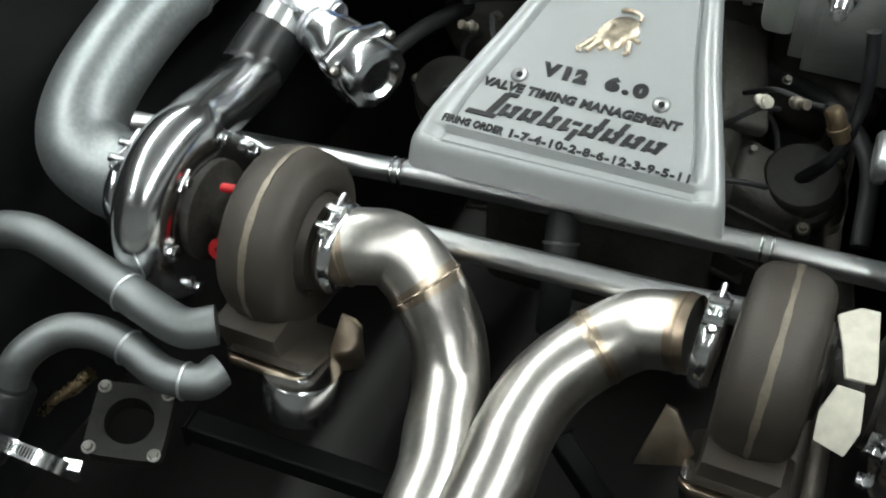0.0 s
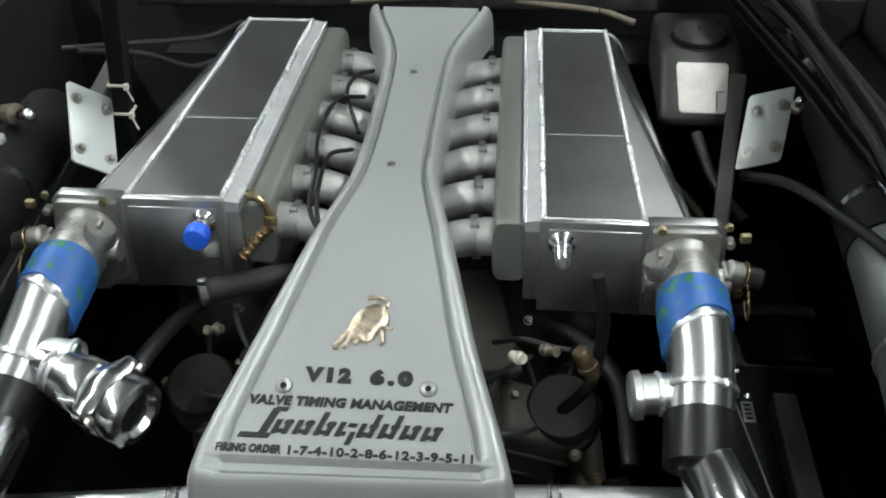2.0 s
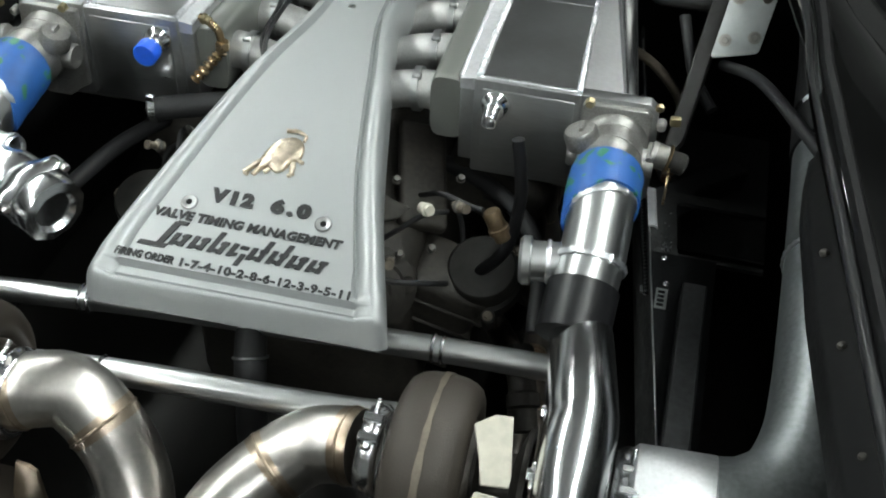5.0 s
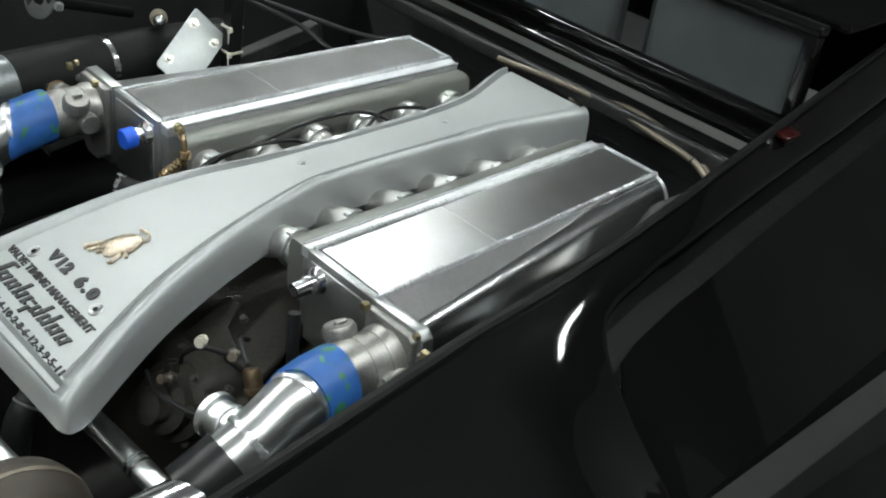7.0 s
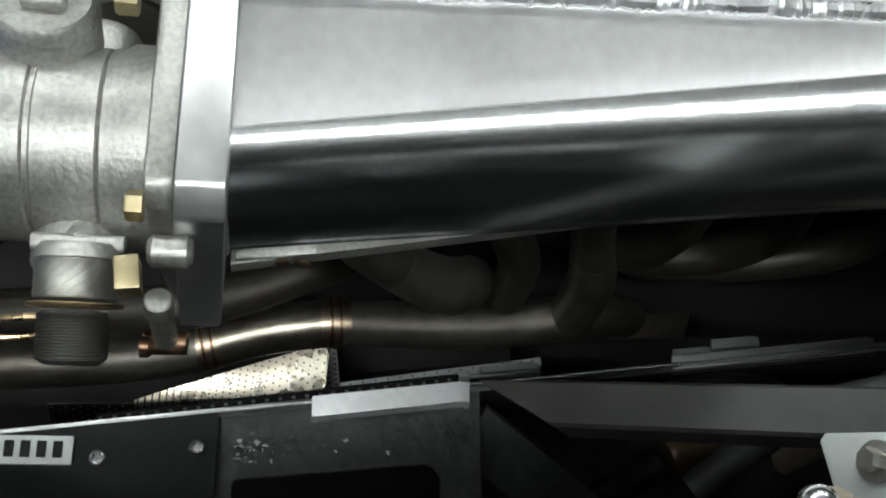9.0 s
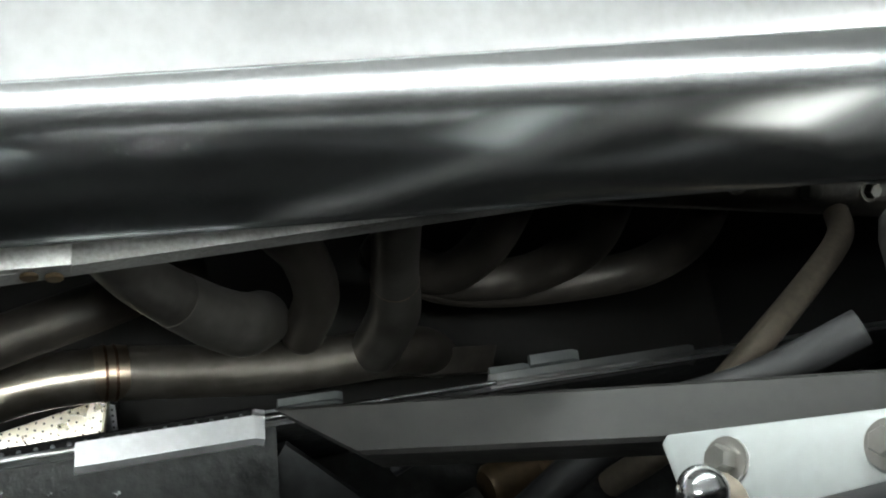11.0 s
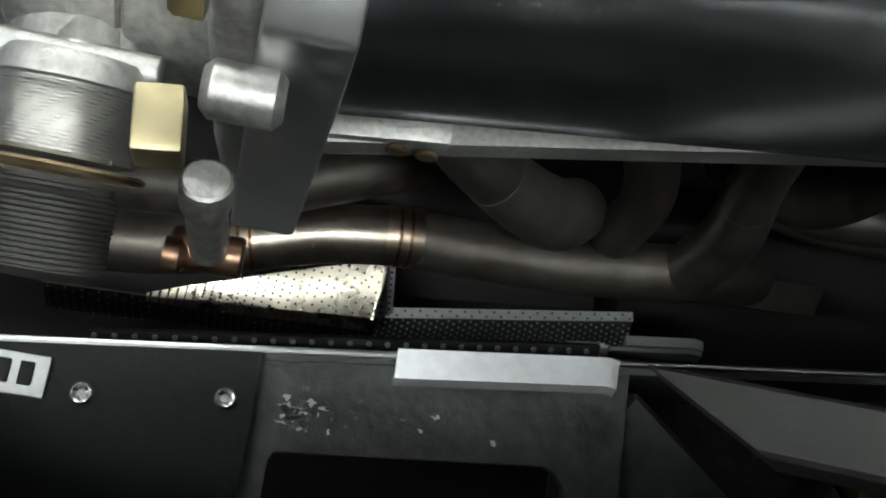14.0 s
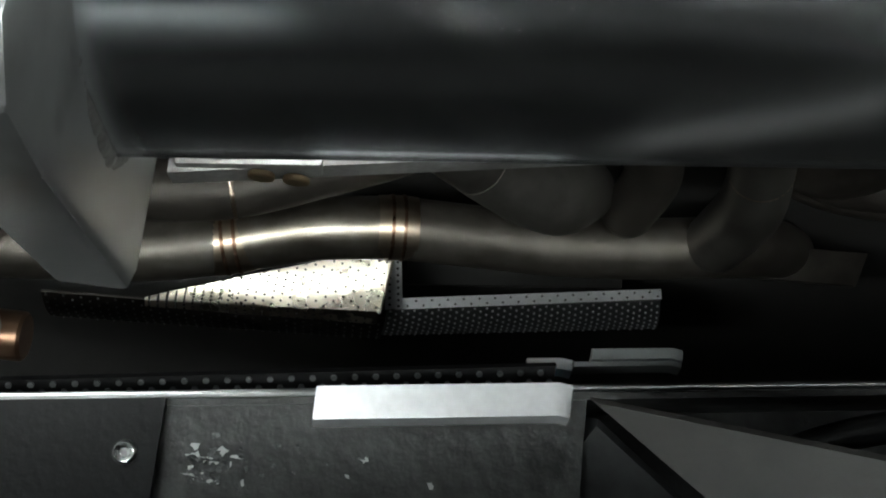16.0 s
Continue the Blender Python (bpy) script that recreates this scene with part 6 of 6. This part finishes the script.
def flank():
    t = thing("car_flank", "glossy black rear wing of the car with an air scoop", "car body")
    bm = bmesh.new()
    rings = []
    for y in np.concatenate((np.linspace(-1.2, 0.0, 25), np.linspace(0.01, 0.9, 120), np.linspace(0.93, 2.2, 35))):
        e = lip(y)
        ring = [(FX(y), y, FZ(y) - 0.035), (FX(y), y, FZ(y) - 0.012), (FX(y) + 0.004, y, FZ(y) - 0.003)]
        for k in range(15):
            a = 0.012 + (e - 0.012) * k / 14
            ring.append((FX(y) + a, y, FZ(y) + drop(a, y)))
        z = FZ(y) + drop(e, y)
        ring += [(FX(y) + e + 0.004, y, z - 0.004), (FX(y) + e + 0.004, y, z - 0.012), (FX(y) + e - 0.01, y, z - 0.07)]
        rings.append(ring)
    loft(bm, rings, False, False)
    part("deck", bm, M_GLOSS, t, angle=60)
    bm = bmesh.new()
    rings = []
    for y in np.linspace(0.12, 2.2, 60):
        e = lip(y) + 0.035
        ring = [(FX(y) + e - 0.02, y, FZ(y) + drop(e, y) - 0.10), (FX(y) + e - 0.003, y, FZ(y) + drop(e, y) - 0.026)]
        for k in range(13):
            a = e + (0.72 - e) * k / 12
            ring.append((FX(y) + a, y, FZ(y) + drop(e, y) + (drop(a, y) - drop(e, y)) * 0.8 - 0.022 - max(0, a - 0.5) * 0.3))
        ring.append((FX(y) + 0.74, y, 0.4))
        rings.append(ring)
    loft(bm, rings, False, False)
    part("outer_panel", bm, M_GLOSS, t, angle=60)
    bm = bmesh.new()
    rings = []
    for y in np.linspace(0.12, 2.2, 40):
        e = lip(y)
        z = FZ(y) + drop(e, y)
        rings.append([(FX(y) + e - 0.03, y, z - 0.070), (FX(y) + e + 0.05, y, z - 0.090), (FX(y) + e + 0.05, y, z - 0.096), (FX(y) + e - 0.03, y, z - 0.076)])
    loft(bm, rings)
    part("scoop_floor", bm, M_RAIL, t, "black inside of the scoop", angle=60)
    bm = bmesh.new()
    tube(bm, [(FX(y) + 0.004, y, FZ(y) - 0.018) for y in EDGE_Y], 0.008, 12, 1, True, False)
    part("edge_seal", bm, M_RUBBER, t, "black rubber edge seal")
    bm = bmesh.new()
    loft(bm, [[(FX(y) + 0.006, y, FZ(y) - 0.010), (FX(y) + 0.018, y, FZ(y) - 0.010), (FX(y) + 0.020, y, FZ(y) + 0.001), (FX(y) + 0.016, y, FZ(y) + 0.004), (FX(y) + 0.009, y, FZ(y) + 0.003), (FX(y) + 0.006, y, FZ(y) - 0.001)] for y in EDGE_Y])
    part("edge_trim", bm, M_RAIL, t, "dark satin edge trim")
    bm = bmesh.new()
    loft(bm, [[(FX(y) - w, y, FZ(y) - 0.060), (FX(y) - w + 0.003, y, FZ(y) - 0.054), (FX(y) + 0.006, y, FZ(y) - 0.034), (FX(y) + 0.006, y, FZ(y) - 0.040), (FX(y) - w + 0.003, y, FZ(y) - 0.100)] for y, w in ((-1.2, 0.026), (-0.4, 0.026), (-0.1, 0.022), (0.04, 0.012), (0.10, 0.002))])
    rail = part("gutter_rail", bm, M_RAIL, t, "dark painted gutter rail with small rivets")
    for k in range(8):
        y = -0.86 + 0.115 * k
        bm = bmesh.new()
        lathe(bm, [(0.0045, -0.002), (0.0045, 0.001), (0.003, 0.0028), (0, 0.0032)], (FX(y) - 0.010, y, FZ(y) - 0.0445), (-0.45, 0, 0.9), 12)
        part("rivet", bm, M_BOLT, rail)


flank()


def rear_window():
    t = thing("rear_window", "black framed rear cabin window with dark glass", "window")

    def bar(y0, y1, z0, z1, x0, x1, m, nm, tilt=0.0, bev=0.006):
        bm = bmesh.new()
        box(bm, (x0, y0, z0), (x1, y1, z1), bev, 3)
        for v in bm.verts:
            v.co.z += (v.co.x + 0.3) * tilt
        part(nm, bm, m, t)

    bar(1.100, 1.125, 1.040, 1.062, -0.60, 0.44, M_GLOSS, "sill_rail", 0.004)
    bar(1.125, 1.150, 1.030, 1.050, -0.60, 0.46, M_GLOSS, "sill_step", 0.004)
    bar(1.062, 1.078, 0.985, 1.015, -0.58, 0.43, M_FRAME, "gutter", 0.004)
    bar(1.148, 1.172, 1.030, 1.086, -0.60, 0.44, M_GLOSS, "lower_frame", 0.004)
    bar(1.148, 1.176, 1.236, 1.256, -0.60, 0.43, M_GLOSS, "upper_frame", 0.004)
    bar(1.150, 1.176, 1.07, 1.25, 0.398, 0.425, M_GLOSS, "side_frame")
    bar(1.150, 1.176, 1.07, 1.25, -0.46, -0.43, M_GLOSS, "side_frame")
    bm = bmesh.new()
    box(bm, (-0.44, 1.158, 1.075), (0.405, 1.162, 1.245), 0)
    pane = part("pane", bm, M_GLASS, t, "dark glass pane")
    pane.visible_shadow = False
    for x0, x1, z1 in ((-0.38, -0.04, 1.19), (0.03, 0.36, 1.20)):
        bm = bmesh.new()
        box(bm, (x0, 1.24, 1.02), (x1, 1.28, z1), 0.03, 4)
        part("seat_back", bm, M_CABIN, t, "grey seat back behind the glass")
    bm = bmesh.new()
    box(bm, (-0.62, 1.20, 1.245), (0.45, 1.9, 1.262), 0.006, 2)
    part("roof_panel", bm, M_GLOSS, t, "gloss black roof panel")
    bm = bmesh.new()
    box(bm, (-0.62, 1.60, 0.98), (0.50, 1.62, 1.25), 0.004)
    part("cabin_wall", bm, M_BAY, t, "black cabin interior")


rear_window()


def rear_shelf():
    t = thing("bulkhead_shelf", "dark grey smooth panel between engine and rear window", "panel", kind="structure")
    bm = bmesh.new()
    prism(bm, [(-0.5, 0.96), (0.45, 0.96), (0.50, 1.03), (0.42, 1.09), (-0.5, 1.10)], (0, 0, 0.925), (1, 0, 0), (0, 1, 0), 0.006, 0.001)
    part("panel", bm, M_SHEET, t)


rear_shelf()


# ---- smaller fittings, hoses and wiring ----
def hose(name, pts, r, label, m=None, category="hose", n=14, group=""):
    t = thing(name, label, category, group)
    bm = bmesh.new()
    tube(bm, pts, r, n, 8)
    part("run", bm, m or M_HOSE, t)
    return t


def clamp_on(t, o, ax, r, w=0.010, m=None):
    bm = bmesh.new()
    lathe(bm, [(r, -w / 2), (r + 0.0022, -w / 2), (r + 0.0022, w / 2), (r, w / 2)], o, ax, 28)
    part("clamp", bm, m or M_CHROME, t, "bright worm-drive clamp")
    bm = bmesh.new()
    up = (V((0, -0.3, 1)) - V(ax).normalized() * V(ax).normalized().dot(V((0, -0.3, 1)))).normalized()
    box(bm, (-0.006, -0.004, -0.004), (0.006, 0.004, 0.004), 0.001, 1, Matrix.Translation(V(o) + up * (r + 0.005)))
    part("clamp_housing", bm, m or M_CHROME, t)


# left side: brass elbow, corrugated line and black hose by the plenum's end
def brass_elbow():
    t = thing("brass_fitting", "brass elbow fitting on a corrugated copper line", "fitting")
    bm = bmesh.new()
    tube(bm, [(-0.188, 0.343, 1.008), (-0.174, 0.340, 1.004), (-0.160, 0.338, 0.992), (-0.156, 0.337, 0.972)], 0.0055, 14, 6)
    part("elbow", bm, M_BRASS, t)
    bm = bmesh.new()
    lathe(bm, [(0.003, -0.012), (0.0065, -0.012), (0.0065, -0.006), (0.008, -0.005), (0.008, 0.0), (0.006, 0.001)], (-0.184, 0.342, 1.007), (-0.9, 0.1, 0.25), 12)
    part("flare_nut", bm, M_ZINC, t)
    bm = bmesh.new()
    hexbolt(bm, (-0.156, 0.337, 0.962), (0.05, 0, 1), 0.0105, 0.016, 0)
    part("hex_nut", bm, M_BRASS, t)
    bm = bmesh.new()
    a, b = V((-0.157, 0.337, 0.962)), V((-0.196, 0.320, 0.918))
    pts = [a + (b - a) * i / 24 for i in range(25)]
    tube(bm, pts, [0.0085 if i % 4 < 2 else 0.0055 for i in range(25)], 14, 1, True, False)
    part("bellows", bm, M_BRASS, t)


brass_elbow()
_h = hose("coolant_hose", [(-0.250, 0.275, 0.884), (-0.20, 0.288, 0.892), (-0.13, 0.315, 0.892), (-0.06, 0.35, 0.87)], 0.0175, "black coolant hose with a bright end clamp")
clamp_on(_h, (-0.243, 0.277, 0.886), (1, 0.25, 0.12), 0.018)
hose("heater_hose", [(-0.37, 0.12, 0.77), (-0.336, 0.201, 0.80), (-0.309, 0.301, 0.805), (-0.253, 0.415, 0.80), (-0.18, 0.48, 0.80)], 0.0125, "dull black rubber hose over the engine", group="engine hoses")
hose("heater_hose", [(0.10, 0.40, 0.80), (0.150, 0.388, 0.80), (0.222, 0.352, 0.805), (0.29, 0.300, 0.80), (0.335, 0.235, 0.78), (0.35, 0.15, 0.72)], 0.0125, "dull black rubber hose over the engine", group="engine hoses")
hose("spark_lead", [(-0.065, 0.262, 0.945), (-0.088, 0.33, 0.985), (-0.098, 0.40, 0.99), (-0.10, 0.50, 0.982), (-0.075, 0.55, 0.965)], 0.0036, "thin black spark lead over the runners", M_RUBBER, "cable", 10, "spark leads")
hose("spark_lead", [(-0.07, 0.30, 0.955), (-0.105, 0.36, 0.975), (-0.11, 0.44, 0.985), (-0.125, 0.55, 0.99), (-0.115, 0.66, 0.992), (-0.08, 0.72, 0.97)], 0.0036, "thin black spark lead over the runners", M_RUBBER, "cable", 10, "spark leads")
hose("spark_lead", [(-0.075, 0.62, 0.955), (-0.105, 0.70, 0.985), (-0.10, 0.78, 0.98), (-0.08, 0.83, 0.965)], 0.0034, "thin black spark lead over the runners", M_RUBBER, "cable", 10, "spark leads")
for k, (x0, y0, z0) in enumerate(((0.258, 0.225, 0.752), (-0.258, 0.235, 0.752))):
    s = 1 if x0 > 0 else -1
    for j in range(2):
        a = 0.9 + j * 0.75
        hose("ignition_lead", [(x0 - s * 0.06 * math.cos(a), y0 + 0.06 * math.sin(a), z0 - 0.02), (x0 - s * 0.09 * math.cos(a), y0 + 0.10 * math.sin(a) + 0.02, z0 + 0.012 * j), (x0 - s * (0.10 + 0.01 * j), y0 + 0.16 + 0.02 * j, z0 + 0.01), (x0 - s * 0.12, y0 + 0.26 + 0.03 * j, z0 - 0.02)], 0.0042, "dark ignition lead from the distributor", M_HOSE, "cable", 8, "ignition leads")

# firewall pipes behind the cover
for i, pts in enumerate(([(-0.15, 1.035, 1.01), (-0.02, 1.055, 1.012), (0.10, 1.070, 1.008), (0.22, 1.062, 1.0), (0.32, 1.048, 0.995), (0.385, 1.02, 0.985)], [(0.02, 1.06, 0.985), (0.105, 1.125, 0.992), (0.244, 1.100, 0.992), (0.316, 1.076, 0.99), (0.38, 1.03, 0.98)])):
    t = hose("coolant_line", pts, 0.0062, "dull tan coolant line clipped behind the cover", M_SEAM, "pipe", 12, "coolant lines")
    for q in (2, 4):
        bm = bmesh.new()
        torus(bm, pts[q], V(pts[q]) - V(pts[q - 1]), 0.0072, 0.0018, 18, 6)
        part("clip", bm, M_RUBBER, t, "black clip")

# zip ties and small bolt heads on the left strut
for z in (0.985, 1.035):
    t = thing("cable_tie", "cream plastic cable tie round the strut", "cable tie", "cable ties")
    bm = bmesh.new()
    box(bm, (-0.0155, -0.0155, -0.0025), (0.0155, 0.0155, 0.0025), 0.001, 1, Matrix.Translation((-0.4555, 0.62, z)))
    part("band", bm, M_CARD, t)
    bm = bmesh.new()
    box(bm, (-0.004, -0.004, -0.005), (0.004, 0.004, 0.005), 0.001, 1, Matrix.Translation((-0.4385, 0.603, z)))
    part("lock", bm, M_CARD, t)
    bm = bmesh.new()
    rod(bm, (-0.438, 0.600, z), (-0.426, 0.592, z - 0.02), 0.0014, 6)
    part("tail", bm, M_CARD, t)
for o, ax, k in (((-0.605, 0.55, 1.01), (1, -0.5, 0.2), 1.0), ((0.571, 0.503, 1.083), (-0.1, -0.62, 0.78), 0.52)):
    t = thing("ball_stud", "bright ball stud on a dark bracket", "ball stud", "ball studs")
    bm = bmesh.new()
    lathe(bm, [(r * k, h * k) for r, h in ((0, -0.03), (0.012, -0.03), (0.017, 0), (0.017, 0.005), (0.009, 0.008), (0.009, 0.016))], o, ax, 20)
    part("washer", bm, M_SEAM, t)
    bm = bmesh.new()
    lathe(bm, [(r * k, h * k) for r, h in ((0.0055, 0.014), (0.0055, 0.026), (0.0085, 0.028), (0.0112, 0.032), (0.0118, 0.036), (0.0105, 0.042), (0.006, 0.047), (0, 0.048))], o, ax, 22)
    part("ball", bm, M_CHROME, t)

# parts low behind the left turbo
def flange_block():
    t = thing("exhaust_flange", "dark square exhaust flange block with a round bore", "flange")
    c = V((-0.392, -0.398, 0.62))
    m = Matrix.Translation(c) @ pose(0, 0, 0, 18, 8, 20)
    bm = bmesh.new()
    n = 32
    outer, inner = [], []
    for i in range(n):
        a = 2 * math.pi * (i + 0.5) / n
        q = 0.046 / max(abs(math.cos(a)), abs(math.sin(a)))
        q = min(q, 0.058)
        outer.append(V((q * math.cos(a), q * math.sin(a), 0)))
        inner.append(V((0.029 * math.cos(a), 0.029 * math.sin(a), 0)))
    dz = V((0, 0, 0.012))
    rings = [[m @ (p - dz * 2) for p in inner], [m @ (p + dz) for p in inner], [m @ (p + dz) for p in outer], [m @ (p - dz) for p in outer]]
    loft(bm, rings, True, False)
    part("flange", bm, M_CAPBLACK, t)
    for sx in (-1, 1):
        for sy in (-1, 1):
            bm = bmesh.new()
            hexbolt(bm, m @ V((sx * 0.038, sy * 0.038, 0.012)), m.to_3x3() @ V((0, 0, 1)), 0.006, 0.008)
            part("bolt", bm, M_STEEL, t)


flange_block()
chassis_tube([(-0.335, -0.357, 0.60), (-0.03, -0.345, 0.60)], 0.015, "black diagonal chassis tube", M_RAIL)
chassis_tube([(0.08, -0.20, 0.60), (0.26, -0.36, 0.60)], 0.013, "black diagonal chassis tube", M_RAIL)
_t = thing("hose_clamp", "large bright worm-drive clamp lying on the rubber boot", "clamp")
bm = bmesh.new()
_o, _n = V((-0.435, -0.501, 0.659)), V((-0.008, -0.898, -0.439)).normalized()
_u = V((1, 0, 0)).cross(_n).normalized()
lathe(bm, [(0.052, -0.0085), (0.0545, -0.0085), (0.0545, 0.0085), (0.052, 0.0085)], _o, _n, 64)
part("band", bm, M_CHROME, _t)
for k in range(16):
    a = math.radians(58 + 3.6 * k)
    _r = (_u * math.sin(a) - V((1, 0, 0)) * math.cos(a)).normalized()
    if _r.z < 0:
        _r = -_r
    bm = bmesh.new()
    rod(bm, _o + _r * 0.0547 - _n * 0.0055, _o + _r * 0.0547 + _n * 0.0055, 0.0007, 6)
    part("slot", bm, M_HOLE, _t, "narrow dark screw slot")
bm = bmesh.new()
box(bm, (-0.012, -0.007, -0.006), (0.012, 0.007, 0.006), 0.001, 1, pose(-0.381, -0.501, 0.672, 20, 0, 10))
part("screw_housing", bm, M_CHROME, _t)
hose("brass_pipe", [(-0.47, -0.45, 0.66), (-0.45, -0.44, 0.685), (-0.43, -0.425, 0.70), (-0.415, -0.41, 0.715)], [0.006, 0.006, 0.009, 0.009], "short brass pipe with a ribbed end", M_BRASS, "pipe")
# supports under the left turbo
for s, dy in ((-1, -0.045), (1, 0.0)):
    t = thing("heat_tab", "heat-browned triangular steel tab beside the turbine foot", "bracket", "turbine tabs")
    bm = bmesh.new()
    if s < 0:
        prism(bm, [(0, 0), (0.052, 0.036), (0.058, 0.046), (0.058, 0.106), (0.050, 0.114), (0.034, 0.116)], (-0.199, -0.266, 0.664), (1, 0, 0), (0, 0, 1), 0.005, 0.001)
    else:
        prism(bm, [(0, 0), (0.050, 0.012), (0.058, 0.030), (0.030, 0.075), (0.018, 0.078)], (0.179, -0.262, 0.690), (1, 0.1, 0), (0, 0.35, 0.94), 0.006, 0.001)
    part("tab", bm, M_TINT, t)

# clutter low in the engine: starter, brackets, union stubs
for o, ax, r, l, m, nm, lab in (((0.272, 0.178, 0.893), (0.25, -0.05, -0.5), 0.012, 0.045, M_BRONZE, "sensor_plug", "tan cylindrical sensor plug"),
                                ((0.185, 0.160, 0.893), (0.5, -0.5, 0.3), 0.0075, 0.024, M_CARD, "sensor_plug", "small cream plastic sensor plug"),
                                ((-0.20, 0.16, 0.74), (-0.3, -0.4, 0.1), 0.018, 0.05, M_GRIME, "sensor_plug", "dark cylindrical sensor plug"),
                                ((0.33, 0.16, 0.68), (0.2, -0.6, -0.4), 0.02, 0.12, M_GRIME, "support_rod", "dark machined support rod"),
                                ((0.490, 0.602, 0.69), (-0.35, 0.93, 0.0), 0.014, 0.06, M_BRONZE, "pipe_union", "dull bronze pipe union"),
                                ((0.545, 0.50, 0.68), (-0.45, 0.9, 0.05), 0.010, 0.11, M_GRIME, "pipe_union", "dark pipe below the strut")):
    t = thing(nm, lab, nm.replace("_", " "))
    bm = bmesh.new()
    lathe(bm, [(0, 0), (r * 0.8, 0), (r, r * 0.25), (r, l * 0.55), (r * 1.18, l * 0.58), (r * 1.18, l * 0.72), (r * 0.9, l * 0.75), (r * 0.9, l), (0, l)], o, ax, 20)
    part("body", bm, m, t)

# hoses and cables along the right of the bay
hose("wiring_loom", [(0.54, 0.62, 0.90), (0.585, 0.50, 0.955), (0.63, 0.36, 0.985), (0.69, 0.22, 0.985), (0.73, 0.08, 0.95)], 0.0085, "taped black wiring loom over the duct", M_HOSE, "cable", 12)
hose("wiring_loom", [(0.68, 0.62, 1.02), (0.70, 0.40, 1.02), (0.72, 0.2, 1.0), (0.74, 0.0, 0.97), (0.74, -0.3, 0.93)], 0.010, "taped black wiring loom along the wing", M_HOSE, "cable", 12)
hose("rubber_tube", [(0.47, 0.70, 0.93), (0.485, 0.66, 0.90), (0.50, 0.60, 0.885), (0.535, 0.55, 0.86)], 0.009, "grey rubber tube below the tank", M_HOSE, "hose", 12)
hose("rubber_tube", [(0.33, 0.85, 0.77), (0.36, 0.825, 0.795), (0.397, 0.781, 0.810), (0.445, 0.722, 0.815), (0.488, 0.675, 0.79), (0.50, 0.66, 0.74)], 0.0085, "pale grey rubber tube beside the ledge", M_SEAM, "hose", 12)
hose("wiring_loom", [(-0.60, 0.75, 1.03), (-0.50, 0.80, 1.02), (-0.40, 0.90, 0.99), (-0.36, 1.02, 0.97)], 0.005, "thin dark cable behind the strut", M_HOSE, "cable", 8)
hose("wiring_loom", [(-0.55, 0.70, 1.05), (-0.47, 0.78, 1.01), (-0.41, 0.84, 0.96), (-0.38, 0.95, 0.93)], 0.005, "thin dark cable behind the strut", M_HOSE, "cable", 8)

hose("oil_pipe", [(0.292, 0.228, 0.975), (0.300, 0.222, 0.93), (0.303, 0.220, 0.88), (0.29, 0.215, 0.80), (0.25, 0.22, 0.74)], 0.0085, "dark upright rubber oil pipe beside the intercooler", M_RUBBER, "hose", 14)
for pts in ([(0.11, 0.17, 0.80), (0.15, 0.15, 0.85), (0.19, 0.155, 0.885), (0.21, 0.20, 0.86)], [(0.16, 0.25, 0.84), (0.20, 0.21, 0.88), (0.24, 0.19, 0.885), (0.262, 0.18, 0.89)], [(-0.12, 0.17, 0.82), (-0.17, 0.20, 0.86), (-0.20, 0.26, 0.86), (-0.22, 0.32, 0.83)], [(-0.10, 0.12, 0.80), (-0.16, 0.13, 0.82), (-0.22, 0.16, 0.80), (-0.25, 0.21, 0.76)], [(0.10, 0.12, 0.80), (0.15, 0.11, 0.80), (0.20, 0.13, 0.79), (0.22, 0.17, 0.76)]):
    hose("wiring_lead", pts, 0.0038, "thin dark lead over the grimy castings", M_HOSE, "cable", 8, "engine leads")
for o, ax in (((0.225, 0.185, 0.885), (0.6, -0.6, 0.4)), ((0.150, 0.135, 0.815), (0.2, -0.8, 0.4)), ((-0.165, 0.150, 0.825), (-0.2, -0.8, 0.4)), ((-0.215, 0.235, 0.855), (-0.4, -0.6, 0.4))):
    t = thing("pipe_fitting", "small worn steel pipe fitting on the castings", "fitting", "engine fittings")
    bm = bmesh.new()
    lathe(bm, [(0, 0), (0.007, 0), (0.007, 0.012), (0.005, 0.014), (0.005, 0.022), (0.0065, 0.024), (0.0065, 0.028), (0, 0.028)], o, ax, 14)
    part("stem", bm, M_SEAM, t)
    bm = bmesh.new()
    hexbolt(bm, V(o) + V(ax).normalized() * 0.004, ax, 0.0095, 0.008, 0)
    part("hex_nut", bm, M_BOLT, t, "dull hex nut")
for y in (0.91,):
    t = thing("tail_lens", "small dark red lens on the gloss black wing", "lens")
    bm = bmesh.new()
    box(bm, (-0.012, -0.02, -0.004), (0.012, 0.02, 0.004), 0.003, 2, pose(FX(y) + 0.03, y, FZ(y) - 0.006, 0, 8, 0))
    part("lens", bm, M_TAIL, t)
    bm = bmesh.new()
    hexbolt(bm, (FX(y - 0.05) + 0.02, y - 0.05, FZ(y) - 0.006), (0.1, 0, 1), 0.005, 0.004)
    part("screw", bm, M_CHROME, t, "bright screw")

hose("rubber_tube", [(LX(0.53) + 0.030, 0.53, LZ - 0.035), (LX(0.565) + 0.018, 0.565, LZ - 0.008), (LX(0.605) + 0.014, 0.605, LZ + 0.001), (LX(0.645) + 0.018, 0.645, LZ - 0.008), (LX(0.68) + 0.030, 0.68, LZ - 0.035)], 0.006, "black rubber tube arching beside the ledge", M_RUBBER, "hose", 12)
